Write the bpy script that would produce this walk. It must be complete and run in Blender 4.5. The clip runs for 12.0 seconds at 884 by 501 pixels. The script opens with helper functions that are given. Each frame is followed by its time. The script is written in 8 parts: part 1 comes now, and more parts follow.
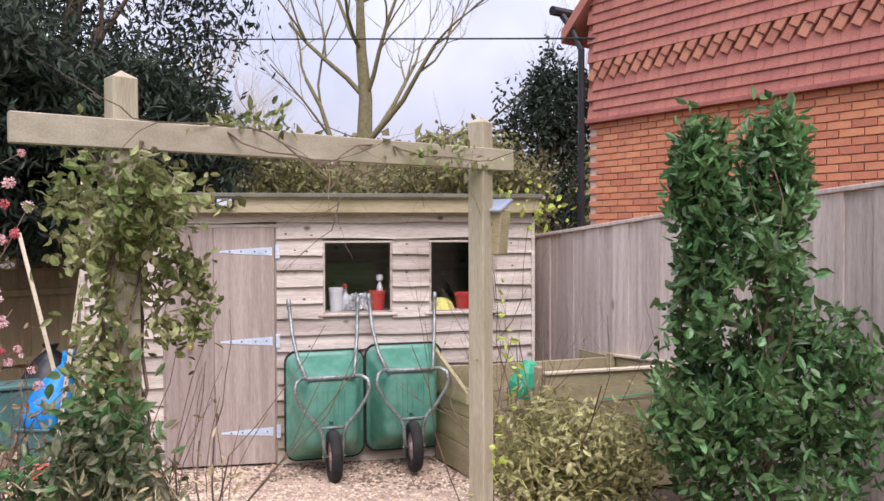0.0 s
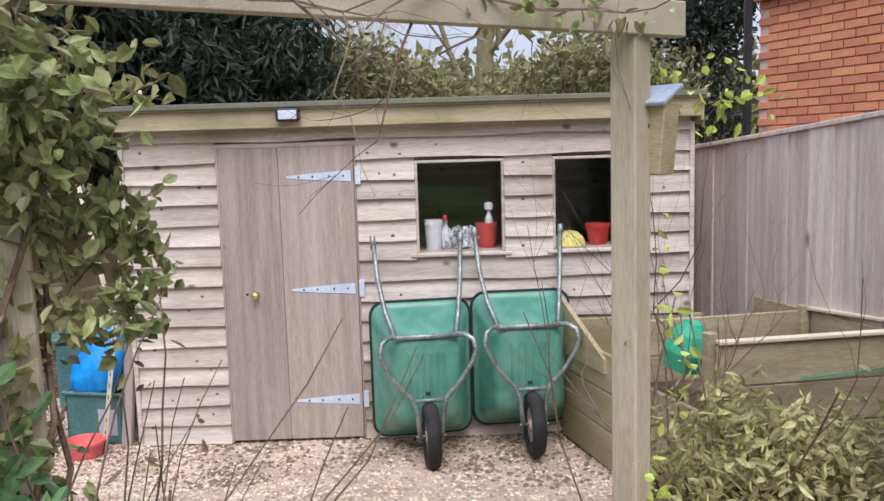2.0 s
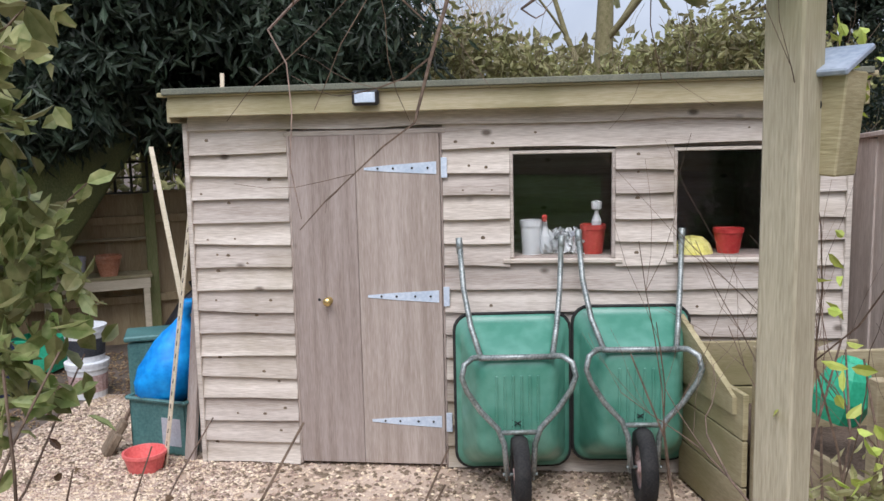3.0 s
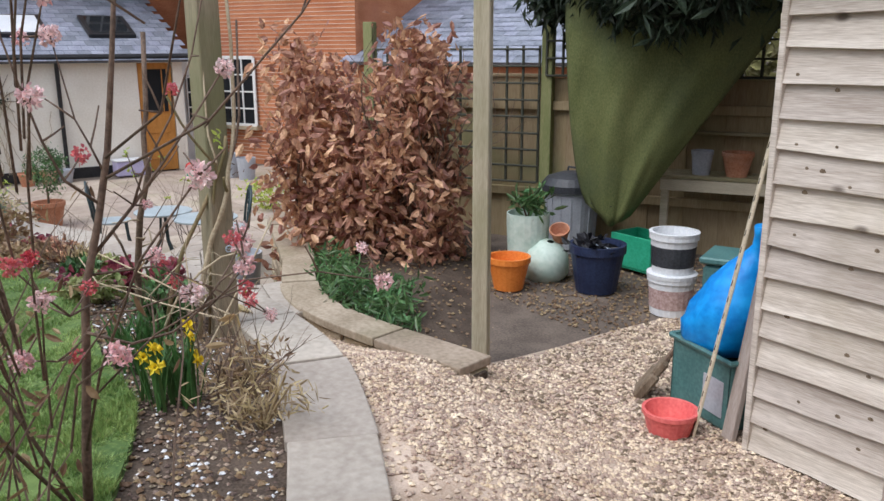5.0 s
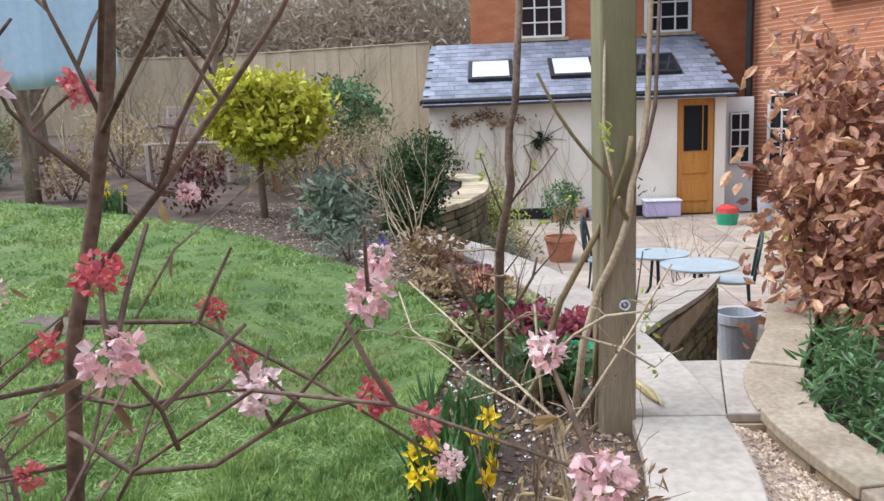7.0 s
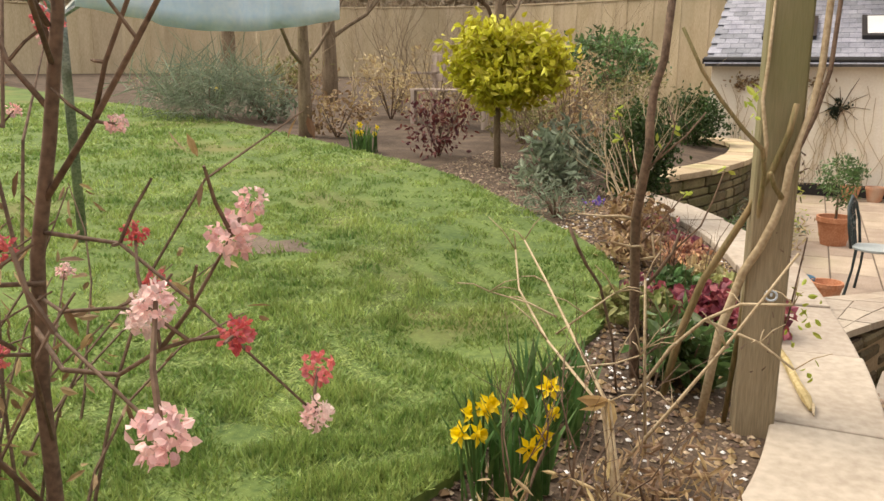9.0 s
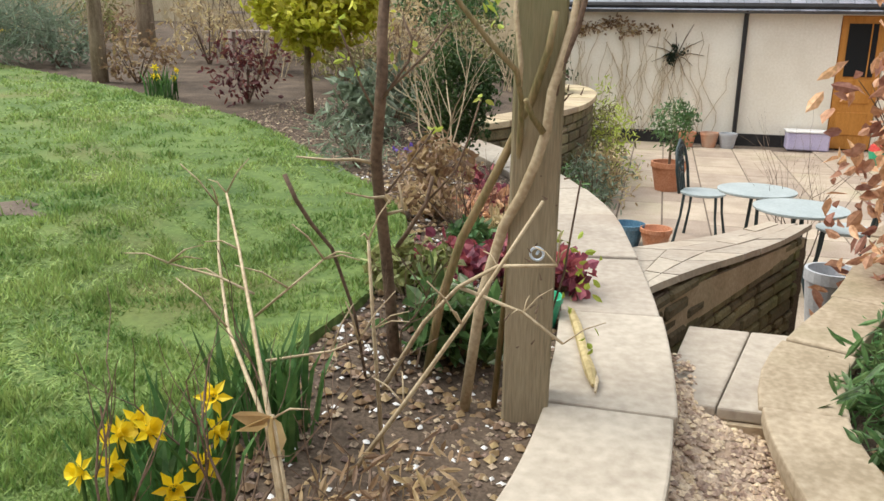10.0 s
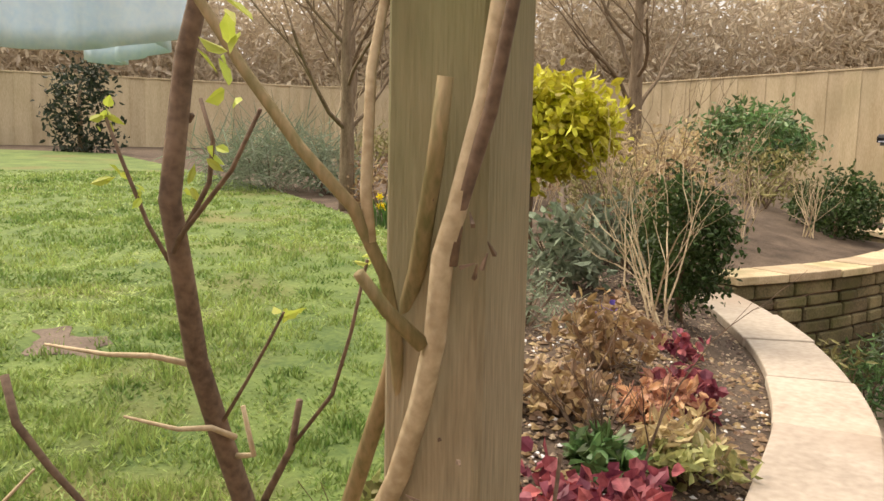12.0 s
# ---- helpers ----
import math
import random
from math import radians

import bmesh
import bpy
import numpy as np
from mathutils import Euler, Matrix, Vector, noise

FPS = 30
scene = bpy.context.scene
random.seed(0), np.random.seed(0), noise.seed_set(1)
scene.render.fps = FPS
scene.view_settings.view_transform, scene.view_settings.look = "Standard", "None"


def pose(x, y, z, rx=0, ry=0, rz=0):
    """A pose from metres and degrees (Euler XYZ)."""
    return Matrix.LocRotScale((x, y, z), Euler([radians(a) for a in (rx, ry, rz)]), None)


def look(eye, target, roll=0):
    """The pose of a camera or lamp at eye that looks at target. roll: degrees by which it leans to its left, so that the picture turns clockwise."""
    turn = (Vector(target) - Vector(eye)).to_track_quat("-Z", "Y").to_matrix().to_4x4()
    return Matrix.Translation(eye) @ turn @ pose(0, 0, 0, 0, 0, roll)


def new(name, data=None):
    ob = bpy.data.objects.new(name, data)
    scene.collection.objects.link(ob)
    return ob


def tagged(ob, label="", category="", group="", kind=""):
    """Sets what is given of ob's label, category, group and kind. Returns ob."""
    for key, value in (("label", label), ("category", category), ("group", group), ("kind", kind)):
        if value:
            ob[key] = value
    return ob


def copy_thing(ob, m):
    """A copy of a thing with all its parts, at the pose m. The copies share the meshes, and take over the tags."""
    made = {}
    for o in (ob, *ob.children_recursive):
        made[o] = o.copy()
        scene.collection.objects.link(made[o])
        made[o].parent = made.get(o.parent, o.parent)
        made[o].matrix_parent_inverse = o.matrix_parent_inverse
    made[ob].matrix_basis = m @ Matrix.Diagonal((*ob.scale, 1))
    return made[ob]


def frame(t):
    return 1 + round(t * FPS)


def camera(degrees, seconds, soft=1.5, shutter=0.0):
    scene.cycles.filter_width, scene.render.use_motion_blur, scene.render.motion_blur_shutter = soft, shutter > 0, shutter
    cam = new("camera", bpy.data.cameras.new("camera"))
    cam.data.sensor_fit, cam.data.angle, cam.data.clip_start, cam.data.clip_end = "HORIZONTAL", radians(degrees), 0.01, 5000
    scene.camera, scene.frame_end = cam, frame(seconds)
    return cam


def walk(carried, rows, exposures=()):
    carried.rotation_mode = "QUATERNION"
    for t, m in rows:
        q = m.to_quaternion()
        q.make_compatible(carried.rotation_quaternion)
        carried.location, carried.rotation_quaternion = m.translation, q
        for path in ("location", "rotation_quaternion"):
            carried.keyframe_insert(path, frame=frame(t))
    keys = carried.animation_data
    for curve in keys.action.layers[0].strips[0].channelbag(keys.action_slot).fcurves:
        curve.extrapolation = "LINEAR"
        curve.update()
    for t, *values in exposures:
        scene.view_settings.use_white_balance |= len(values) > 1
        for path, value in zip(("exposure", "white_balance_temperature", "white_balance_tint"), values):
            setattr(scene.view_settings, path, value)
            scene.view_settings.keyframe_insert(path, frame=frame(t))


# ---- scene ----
cam = camera(56.8, 12.0)
PATH = [
    (0, (1.686, -6.959, 1.955), (2.032, -4.99, 1.907), -0.2),
    (0.5, (1.694, -6.612, 1.965), (1.989, -4.636, 1.882), 0.2),
    (1, (1.757, -6.234, 1.95), (1.92, -4.247, 1.797), -0.2),
    (1.5, (1.845, -5.816, 1.922), (1.904, -3.829, 1.701), -1.1),
    (2, (1.968, -5.41, 1.922), (1.999, -3.425, 1.684), -1.7),
    (2.5, (2.085, -5.022, 1.931), (2.006, -3.04, 1.675), -1.8),
    (2.7, (2.074, -4.898, 1.926), (1.952, -2.919, 1.664), -1.7),
    (4.3, (2.104, -3.515, 1.826), (0.889, -1.95, 1.55), 0.1),
    (4.5, (2.111, -3.375, 1.791), (0.768, -1.931, 1.461), -0.4),
    (4.7, (2.098, -3.276, 1.787), (0.617, -1.993, 1.382), 0.4),
    (5, (1.966, -3.081, 1.77), (0.373, -1.973, 1.287), -0.2),
    (5.5, (1.708, -2.819, 1.719), (-0.027, -1.947, 1.238), -0.7),
    (6, (1.372, -2.454, 1.599), (-0.511, -1.942, 1.162), -2.8),
    (6.5, (0.999, -2.249, 1.516), (-0.957, -2.069, 1.139), -2.9),
    (7, (0.79, -2.114, 1.458), (-1.177, -2.243, 1.121), -2.2),
    (7.5, (0.778, -1.951, 1.476), (-1.165, -2.293, 1.148), -1.8),
    (7.7, (0.744, -1.909, 1.476), (-1.189, -2.31, 1.153), -1.7),
    (9.3, (0.543, -1.581, 1.416), (-1.227, -2.399, 0.97), 0.5),
    (9.5, (0.367, -1.557, 1.387), (-1.442, -2.27, 0.922), 1.0),
    (10, (-0.017, -1.428, 1.329), (-1.881, -1.911, 0.789), 0.8),
    (10.5, (-0.429, -1.368, 1.327), (-2.288, -1.891, 0.808), 0.6),
    (11, (-0.824, -1.316, 1.339), (-2.693, -1.910, 0.949), -0.3),
    (11.5, (-1.085, -1.178, 1.338), (-2.844, -2.077, 1.026), 0.4),
    (11.7, (-1.160, -1.166, 1.322), (-2.842, -2.203, 1.015), 0.6),
    (12, (-1.269, -1.175, 1.280), (-2.846, -2.382, 1.044), 1.2),
]
walk(cam, [(t, look(eye, target, roll)) for t, eye, target, roll in PATH], [(0, 0.62, 6300, 24), (2.7, 0.45, 6000, 14), (4.5, 0.28, 6150, 12), (5.5, 0.4, 5950, 10), (6.5, 0.6, 5850, 12), (7.5, 0.66, 6250, 10), (9.4, 0.72, 8500, 13), (10, 0.73, 7000, 6), (10.4, 0.7, 5800, 11), (11.2, 0.76, 6000, 9), (11.6, 0.87, 6800, 6), (12, 0.92, 8700, 14)])

# ---- light ----
world = bpy.data.worlds.new("overcast_sky")
scene.world = world
world.use_nodes = True
wn = world.node_tree
sky = wn.nodes.new("ShaderNodeTexSky")
sky.sky_type, sky.sun_disc = "NISHITA", False
sky.sun_elevation, sky.sun_rotation = radians(56), radians(185)
sky.air_density, sky.dust_density, sky.ozone_density = 1.0, 6.0, 0.6
# high thin cloud: the blue of the sky washes out towards white with brighter and greyer patches
coord = wn.nodes.new("ShaderNodeTexCoord")
cloud = wn.nodes.new("ShaderNodeTexNoise")
cloud.inputs["Scale"].default_value, cloud.inputs["Detail"].default_value = 3.0, 6.0
ramp = wn.nodes.new("ShaderNodeValToRGB")
ramp.color_ramp.elements[0].position, ramp.color_ramp.elements[0].color = 0.35, (4.3, 4.75, 5.5, 1)
ramp.color_ramp.elements[1].position, ramp.color_ramp.elements[1].color = 0.62, (6.6, 6.9, 7.4, 1)
mixer = wn.nodes.new("ShaderNodeMixRGB")
mixer.inputs["Fac"].default_value = 0.8
wn.links.new(coord.outputs["Generated"], cloud.inputs["Vector"])
wn.links.new(cloud.outputs["Fac"], ramp.inputs["Fac"])
wn.links.new(sky.outputs["Color"], mixer.inputs["Color1"])
wn.links.new(ramp.outputs["Color"], mixer.inputs["Color2"])
# an overcast sky is brighter overhead than at the horizon
parts_of = wn.nodes.new("ShaderNodeSeparateXYZ")
climb = wn.nodes.new("ShaderNodeMapRange")
climb.inputs["To Min"].default_value, climb.inputs["To Max"].default_value = 0.58, 1.5
gain = wn.nodes.new("ShaderNodeMixRGB")
gain.blend_type = "MULTIPLY"
gain.inputs["Fac"].default_value = 1.0
wn.links.new(coord.outputs["Generated"], parts_of.inputs[0])
wn.links.new(parts_of.outputs["Z"], climb.inputs["Value"])
wn.links.new(climb.outputs[0], gain.inputs["Color2"])
wn.links.new(mixer.outputs["Color"], gain.inputs["Color1"])
wn.links.new(gain.outputs["Color"], wn.nodes["Background"].inputs["Color"])
wn.nodes["Background"].inputs["Strength"].default_value = 0.145

sun = new("sun", bpy.data.lights.new("sun", "SUN"))
sun.data.energy, sun.data.angle, sun.data.color = 1.6, radians(40), (1.0, 0.98, 0.95)
sun.matrix_world = look((0, 0, 0), (-0.05, 0.56, -0.83))


# ---- materials ----
def mat(name, a, b, scale=6.0, rough=0.8, bump=0.3, fine=60.0, stretch=(1, 1, 1), rand=0.0, metal=0.0, stain=None, spec=0.4, contrast=0.25):
    """A surface that wanders between two colours at a large and a fine scale, with fine relief and an optional stain colour."""
    m = bpy.data.materials.new(name)
    m.use_nodes = True
    n, l = m.node_tree.nodes, m.node_tree.links
    s = n["Principled BSDF"]
    s.inputs["Roughness"].default_value, s.inputs["Metallic"].default_value = rough, metal
    s.inputs["Specular IOR Level"].default_value = spec
    tc, mp = n.new("ShaderNodeTexCoord"), n.new("ShaderNodeMapping")
    mp.inputs["Scale"].default_value = stretch
    l.new(tc.outputs["Object"], mp.inputs["Vector"])
    big, small = n.new("ShaderNodeTexNoise"), n.new("ShaderNodeTexNoise")
    for node, sc, det in ((big, scale, 4.0), (small, fine, 5.0)):
        node.inputs["Scale"].default_value, node.inputs["Detail"].default_value = sc, det
        l.new(mp.outputs["Vector"], node.inputs["Vector"])
    add = n.new("ShaderNodeMath")
    add.operation = "MULTIPLY_ADD"
    add.inputs[1].default_value = 0.5
    half = n.new("ShaderNodeMath")
    half.operation = "MULTIPLY"
    half.inputs[1].default_value = 0.5
    l.new(small.outputs["Fac"], half.inputs[0])
    l.new(big.outputs["Fac"], add.inputs[0])
    l.new(half.outputs[0], add.inputs[2])
    cr = n.new("ShaderNodeValToRGB")
    cr.color_ramp.elements[0].position, cr.color_ramp.elements[0].color = 0.5 - contrast / 2, (*a, 1)
    cr.color_ramp.elements[1].position, cr.color_ramp.elements[1].color = 0.5 + contrast / 2, (*b, 1)
    l.new(add.outputs[0], cr.inputs["Fac"])
    out = cr.outputs["Color"]
    if stain:
        st, sr, mx = n.new("ShaderNodeTexNoise"), n.new("ShaderNodeValToRGB"), n.new("ShaderNodeMixRGB")
        st.inputs["Scale"].default_value, st.inputs["Detail"].default_value = scale * 0.35, 5.0
        l.new(tc.outputs["Object"], st.inputs["Vector"])
        sr.color_ramp.elements[0].position, sr.color_ramp.elements[1].position = 0.52, 0.68
        sr.color_ramp.elements[0].color, sr.color_ramp.elements[1].color = (0, 0, 0, 1), (0.75, 0.75, 0.75, 1)
        l.new(st.outputs["Fac"], sr.inputs["Fac"])
        l.new(sr.outputs["Color"], mx.inputs["Fac"])
        l.new(out, mx.inputs["Color1"])
        mx.inputs["Color2"].default_value = (*stain, 1)
        out = mx.outputs["Color"]
    if rand:
        oi, geo, sm, hsv = n.new("ShaderNodeObjectInfo"), n.new("ShaderNodeNewGeometry"), n.new("ShaderNodeMath"), n.new("ShaderNodeHueSaturation")
        fr, mr, mh = n.new("ShaderNodeMath"), n.new("ShaderNodeMapRange"), n.new("ShaderNodeMapRange")
        fr.operation = "FRACT"
        l.new(oi.outputs["Random"], sm.inputs[0])
        l.new(geo.outputs["Random Per Island"], sm.inputs[1])
        l.new(sm.outputs[0], fr.inputs[0])
        mr.inputs["To Min"].default_value, mr.inputs["To Max"].default_value = 1 - rand, 1 + rand
        mh.inputs["To Min"].default_value, mh.inputs["To Max"].default_value = 0.5 - rand * 0.05, 0.5 + rand * 0.05
        l.new(fr.outputs[0], mr.inputs["Value"])
        l.new(fr.outputs[0], mh.inputs["Value"])
        l.new(mr.outputs[0], hsv.inputs["Value"])
        l.new(mh.outputs[0], hsv.inputs["Hue"])
        l.new(out, hsv.inputs["Color"])
        out = hsv.outputs["Color"]
    l.new(out, s.inputs["Base Color"])
    if bump:
        bp = n.new("ShaderNodeBump")
        bp.inputs["Strength"].default_value, bp.inputs["Distance"].default_value = bump, 0.01
        l.new(add.outputs[0], bp.inputs["Height"])
        l.new(bp.outputs["Normal"], s.inputs["Normal"])
    return m


def leafy(name, a, b, rand=0.35, rough=0.55, scale=3.0):
    """Leaf material: light passes through a little."""
    m = mat(name, a, b, scale=scale, rough=rough, bump=0.0, fine=40.0, rand=rand)
    n, l = m.node_tree.nodes, m.node_tree.links
    s = n["Principled BSDF"]
    tr, mx = n.new("ShaderNodeBsdfTranslucent"), n.new("ShaderNodeMixShader")
    mx.inputs["Fac"].default_value = 0.3
    src = s.inputs["Base Color"].links[0].from_socket
    l.new(src, tr.inputs["Color"])
    l.new(s.outputs[0], mx.inputs[1])
    l.new(tr.outputs[0], mx.inputs[2])
    l.new(mx.outputs[0], n["Material Output"].inputs["Surface"])
    return m


BOARD = mat("weathered_board", (0.38, 0.325, 0.275), (0.65, 0.59, 0.525), 3, 0.85, 0.35, 40, (0.35, 3, 6), rand=0.16, stain=(0.3, 0.25, 0.17))


def knots(m, scale, stretch, size, colour):
    """Dark knots and nail stains scattered over timber."""
    n, l = m.node_tree.nodes, m.node_tree.links
    s = n["Principled BSDF"]
    src = s.inputs["Base Color"].links[0].from_socket
    tc, mp, vo, cr, mx = n.new("ShaderNodeTexCoord"), n.new("ShaderNodeMapping"), n.new("ShaderNodeTexVoronoi"), n.new("ShaderNodeValToRGB"), n.new("ShaderNodeMixRGB")
    mp.inputs["Scale"].default_value = stretch
    vo.inputs["Scale"].default_value = scale
    l.new(tc.outputs["Object"], mp.inputs["Vector"])
    l.new(mp.outputs["Vector"], vo.inputs["Vector"])
    cr.color_ramp.elements[0].position, cr.color_ramp.elements[0].color = size * 0.4, (0.85, 0.85, 0.85, 1)
    cr.color_ramp.elements[1].position, cr.color_ramp.elements[1].color = size, (0, 0, 0, 1)
    l.new(vo.outputs["Distance"], cr.inputs["Fac"])
    l.new(cr.outputs["Color"], mx.inputs["Fac"])
    l.new(src, mx.inputs["Color1"])
    mx.inputs["Color2"].default_value = (*colour, 1)
    l.new(mx.outputs["Color"], s.inputs["Base Color"])


knots(BOARD, 4.2, (0.8, 0.6, 1.3), 0.13, (0.1, 0.075, 0.055))
DOORWOOD = mat("grey_door_wood", (0.28, 0.225, 0.19), (0.44, 0.375, 0.335), 4, 0.85, 0.35, 50, (6, 3, 0.3), rand=0.1)
knots(DOORWOOD, 3.0, (1.3, 0.6, 0.7), 0.06, (0.16, 0.12, 0.09))
FASCIA = mat("mossy_fascia", (0.36, 0.31, 0.17), (0.52, 0.46, 0.31), 3, 0.85, 0.3, 40, (0.35, 3, 6), stain=(0.2, 0.19, 0.08))
ROOFFELT = mat("roof_felt", (0.12, 0.13, 0.1), (0.2, 0.2, 0.15), 4, 0.95, 0.4, 120)
PERGOLA = mat("pergola_timber", (0.33, 0.29, 0.2), (0.5, 0.45, 0.33), 3, 0.85, 0.35, 50, (5, 5, 0.35), stain=(0.25, 0.25, 0.13))
# darker brown-olive version of the pergola timber, for the lawn post
DARKPOST = mat("dark_post_timber", (0.23, 0.19, 0.125), (0.38, 0.32, 0.22), 3, 0.85, 0.4, 50, (5, 5, 0.35), stain=(0.17, 0.18, 0.08))
PERGOLABEAM = mat("pergola_beam_timber", (0.33, 0.29, 0.21), (0.47, 0.42, 0.32), 3, 0.85, 0.35, 50, (0.4, 5, 5), stain=(0.25, 0.25, 0.13))
FENCEWOOD = mat("fence_board", (0.43, 0.355, 0.31), (0.68, 0.6, 0.55), 4, 0.88, 0.35, 50, (6, 6, 0.3), rand=0.14)
knots(FENCEWOOD, 2.6, (1.0, 1.0, 0.55), 0.1, (0.27, 0.2, 0.15))
FARFENCE = mat("weathered_far_fence", (0.42, 0.34, 0.22), (0.58, 0.49, 0.35), 1.6, 0.9, 0.25, 30, (3, 3, 0.5), rand=0.06, stain=(0.35, 0.3, 0.19))
GREENWOOD = mat("algae_green_post", (0.17, 0.2, 0.07), (0.3, 0.3, 0.14), 4, 0.85, 0.3, 50, (4, 4, 0.4))
TANFENCE = mat("brown_fence", (0.3, 0.22, 0.12), (0.42, 0.33, 0.2), 3, 0.9, 0.25, 30, (4, 4, 0.4), rand=0.1, stain=(0.25, 0.25, 0.12))
DARKTRELLIS = mat("dark_trellis", (0.035, 0.04, 0.03), (0.07, 0.07, 0.05), 6, 0.7)
SLAB = mat("sandstone_slab", (0.31, 0.268, 0.222), (0.485, 0.435, 0.372), 2.6, 0.75, 0.2, 30, rand=0.1, stain=(0.33, 0.265, 0.205), contrast=0.32)
PATIO = mat("patio_slab", (0.3, 0.24, 0.19), (0.44, 0.365, 0.3), 3.5, 0.8, 0.25, 70, rand=0.15, stain=(0.33, 0.29, 0.2))
STONE = mat("mossy_wall_stone", (0.075, 0.065, 0.035), (0.19, 0.155, 0.09), 5, 0.92, 0.6, 60, rand=0.3, stain=(0.09, 0.1, 0.03))
STONELIGHT = mat("tan_wall_stone", (0.35, 0.28, 0.18), (0.52, 0.43, 0.3), 5, 0.92, 0.6, 60, rand=0.2, stain=(0.2, 0.19, 0.1))
SOIL = mat("dark_soil", (0.038, 0.026, 0.018), (0.13, 0.095, 0.07), 5, 0.95, 1.0, 90)
DIRT = mat("bare_dirt", (0.085, 0.066, 0.052), (0.19, 0.15, 0.12), 4, 0.95, 0.6, 70)
GRAVEL = mat("pale_gravel", (0.4, 0.29, 0.21), (0.62, 0.5, 0.4), 5, 0.9, 0.8, 130, stain=(0.32, 0.25, 0.18))
PEBBLE = mat("pebbles", (0.4, 0.285, 0.2), (0.66, 0.54, 0.43), 8, 0.85, 0.0, 90, rand=0.45)
LAWN = mat("lawn_turf", (0.045, 0.095, 0.022), (0.15, 0.22, 0.06), 3.0, 0.9, 0.8, 40, stain=(0.15, 0.14, 0.05), contrast=0.3)
GRASS = leafy("grass_blade", (0.085, 0.185, 0.04), (0.42, 0.53, 0.18), 0.25, scale=2.4)
BRICK = mat("orange_brick", (0.54, 0.185, 0.09), (0.74, 0.33, 0.19), 4, 0.88, 0.3, 60, rand=0.14)
MORTAR = mat("lime_mortar", (0.6, 0.46, 0.36), (0.72, 0.58, 0.48), 8, 0.95, 0.4, 80)
TILE = mat("red_clay_tile", (0.37, 0.13, 0.1), (0.52, 0.215, 0.17), 4, 0.85, 0.3, 60, rand=0.07)
TILEORANGE = mat("orange_clay_tile", (0.4, 0.165, 0.105), (0.53, 0.24, 0.155), 4, 0.85, 0.3, 60, rand=0.15)
BRICKFAR = mat("brick_facade", (0.42, 0.14, 0.06), (0.56, 0.23, 0.11), 2, 0.9, 0.3, 30, (1, 1, 3), stain=(0.38, 0.14, 0.08))
RENDERW = mat("cream_render", (0.78, 0.73, 0.63), (0.88, 0.84, 0.75), 1.2, 0.9, 0.15, 30, stain=(0.62, 0.56, 0.46))
SLATE = mat("grey_slate", (0.16, 0.175, 0.22), (0.3, 0.32, 0.38), 3, 0.55, 0.2, 40, rand=0.25)
BLACK = mat("black_paint", (0.012, 0.012, 0.014), (0.03, 0.03, 0.032), 6, 0.45, 0.05)
WHITE = mat("white_paint", (0.72, 0.72, 0.7), (0.82, 0.82, 0.8), 3, 0.5, 0.05)
BARK = mat("grey_bark", (0.12, 0.085, 0.055), (0.26, 0.2, 0.14), 8, 0.9, 0.7, 60, (3, 3, 0.6))
TWIG = mat("brown_twig", (0.09, 0.06, 0.043), (0.21, 0.145, 0.105), 10, 0.8, 0.4, 80)
PALETWIG = mat("pale_twig", (0.36, 0.28, 0.18), (0.56, 0.47, 0.33), 10, 0.85, 0.3, 80)
ROSESTEM = mat("rose_stem", (0.14, 0.13, 0.05), (0.34, 0.25, 0.14), 6, 0.7, 0.4, 60, (2, 2, 0.5))
GLASSM = bpy.data.materials.new("window_glass")
GLASSM.use_nodes = True
_g = GLASSM.node_tree.nodes["Principled BSDF"]
_g.inputs["Base Color"].default_value, _g.inputs["Roughness"].default_value = (0.02, 0.022, 0.025, 1), 0.06
# pale pane colour paints the sky's reflection into the roof windows
SKYGLASS = mat("sky_reflection_glass", (0.62, 0.66, 0.7), (0.78, 0.8, 0.82), 2, 0.12, 0.0)


# ---- building helpers ----
rng = np.random.default_rng(7)


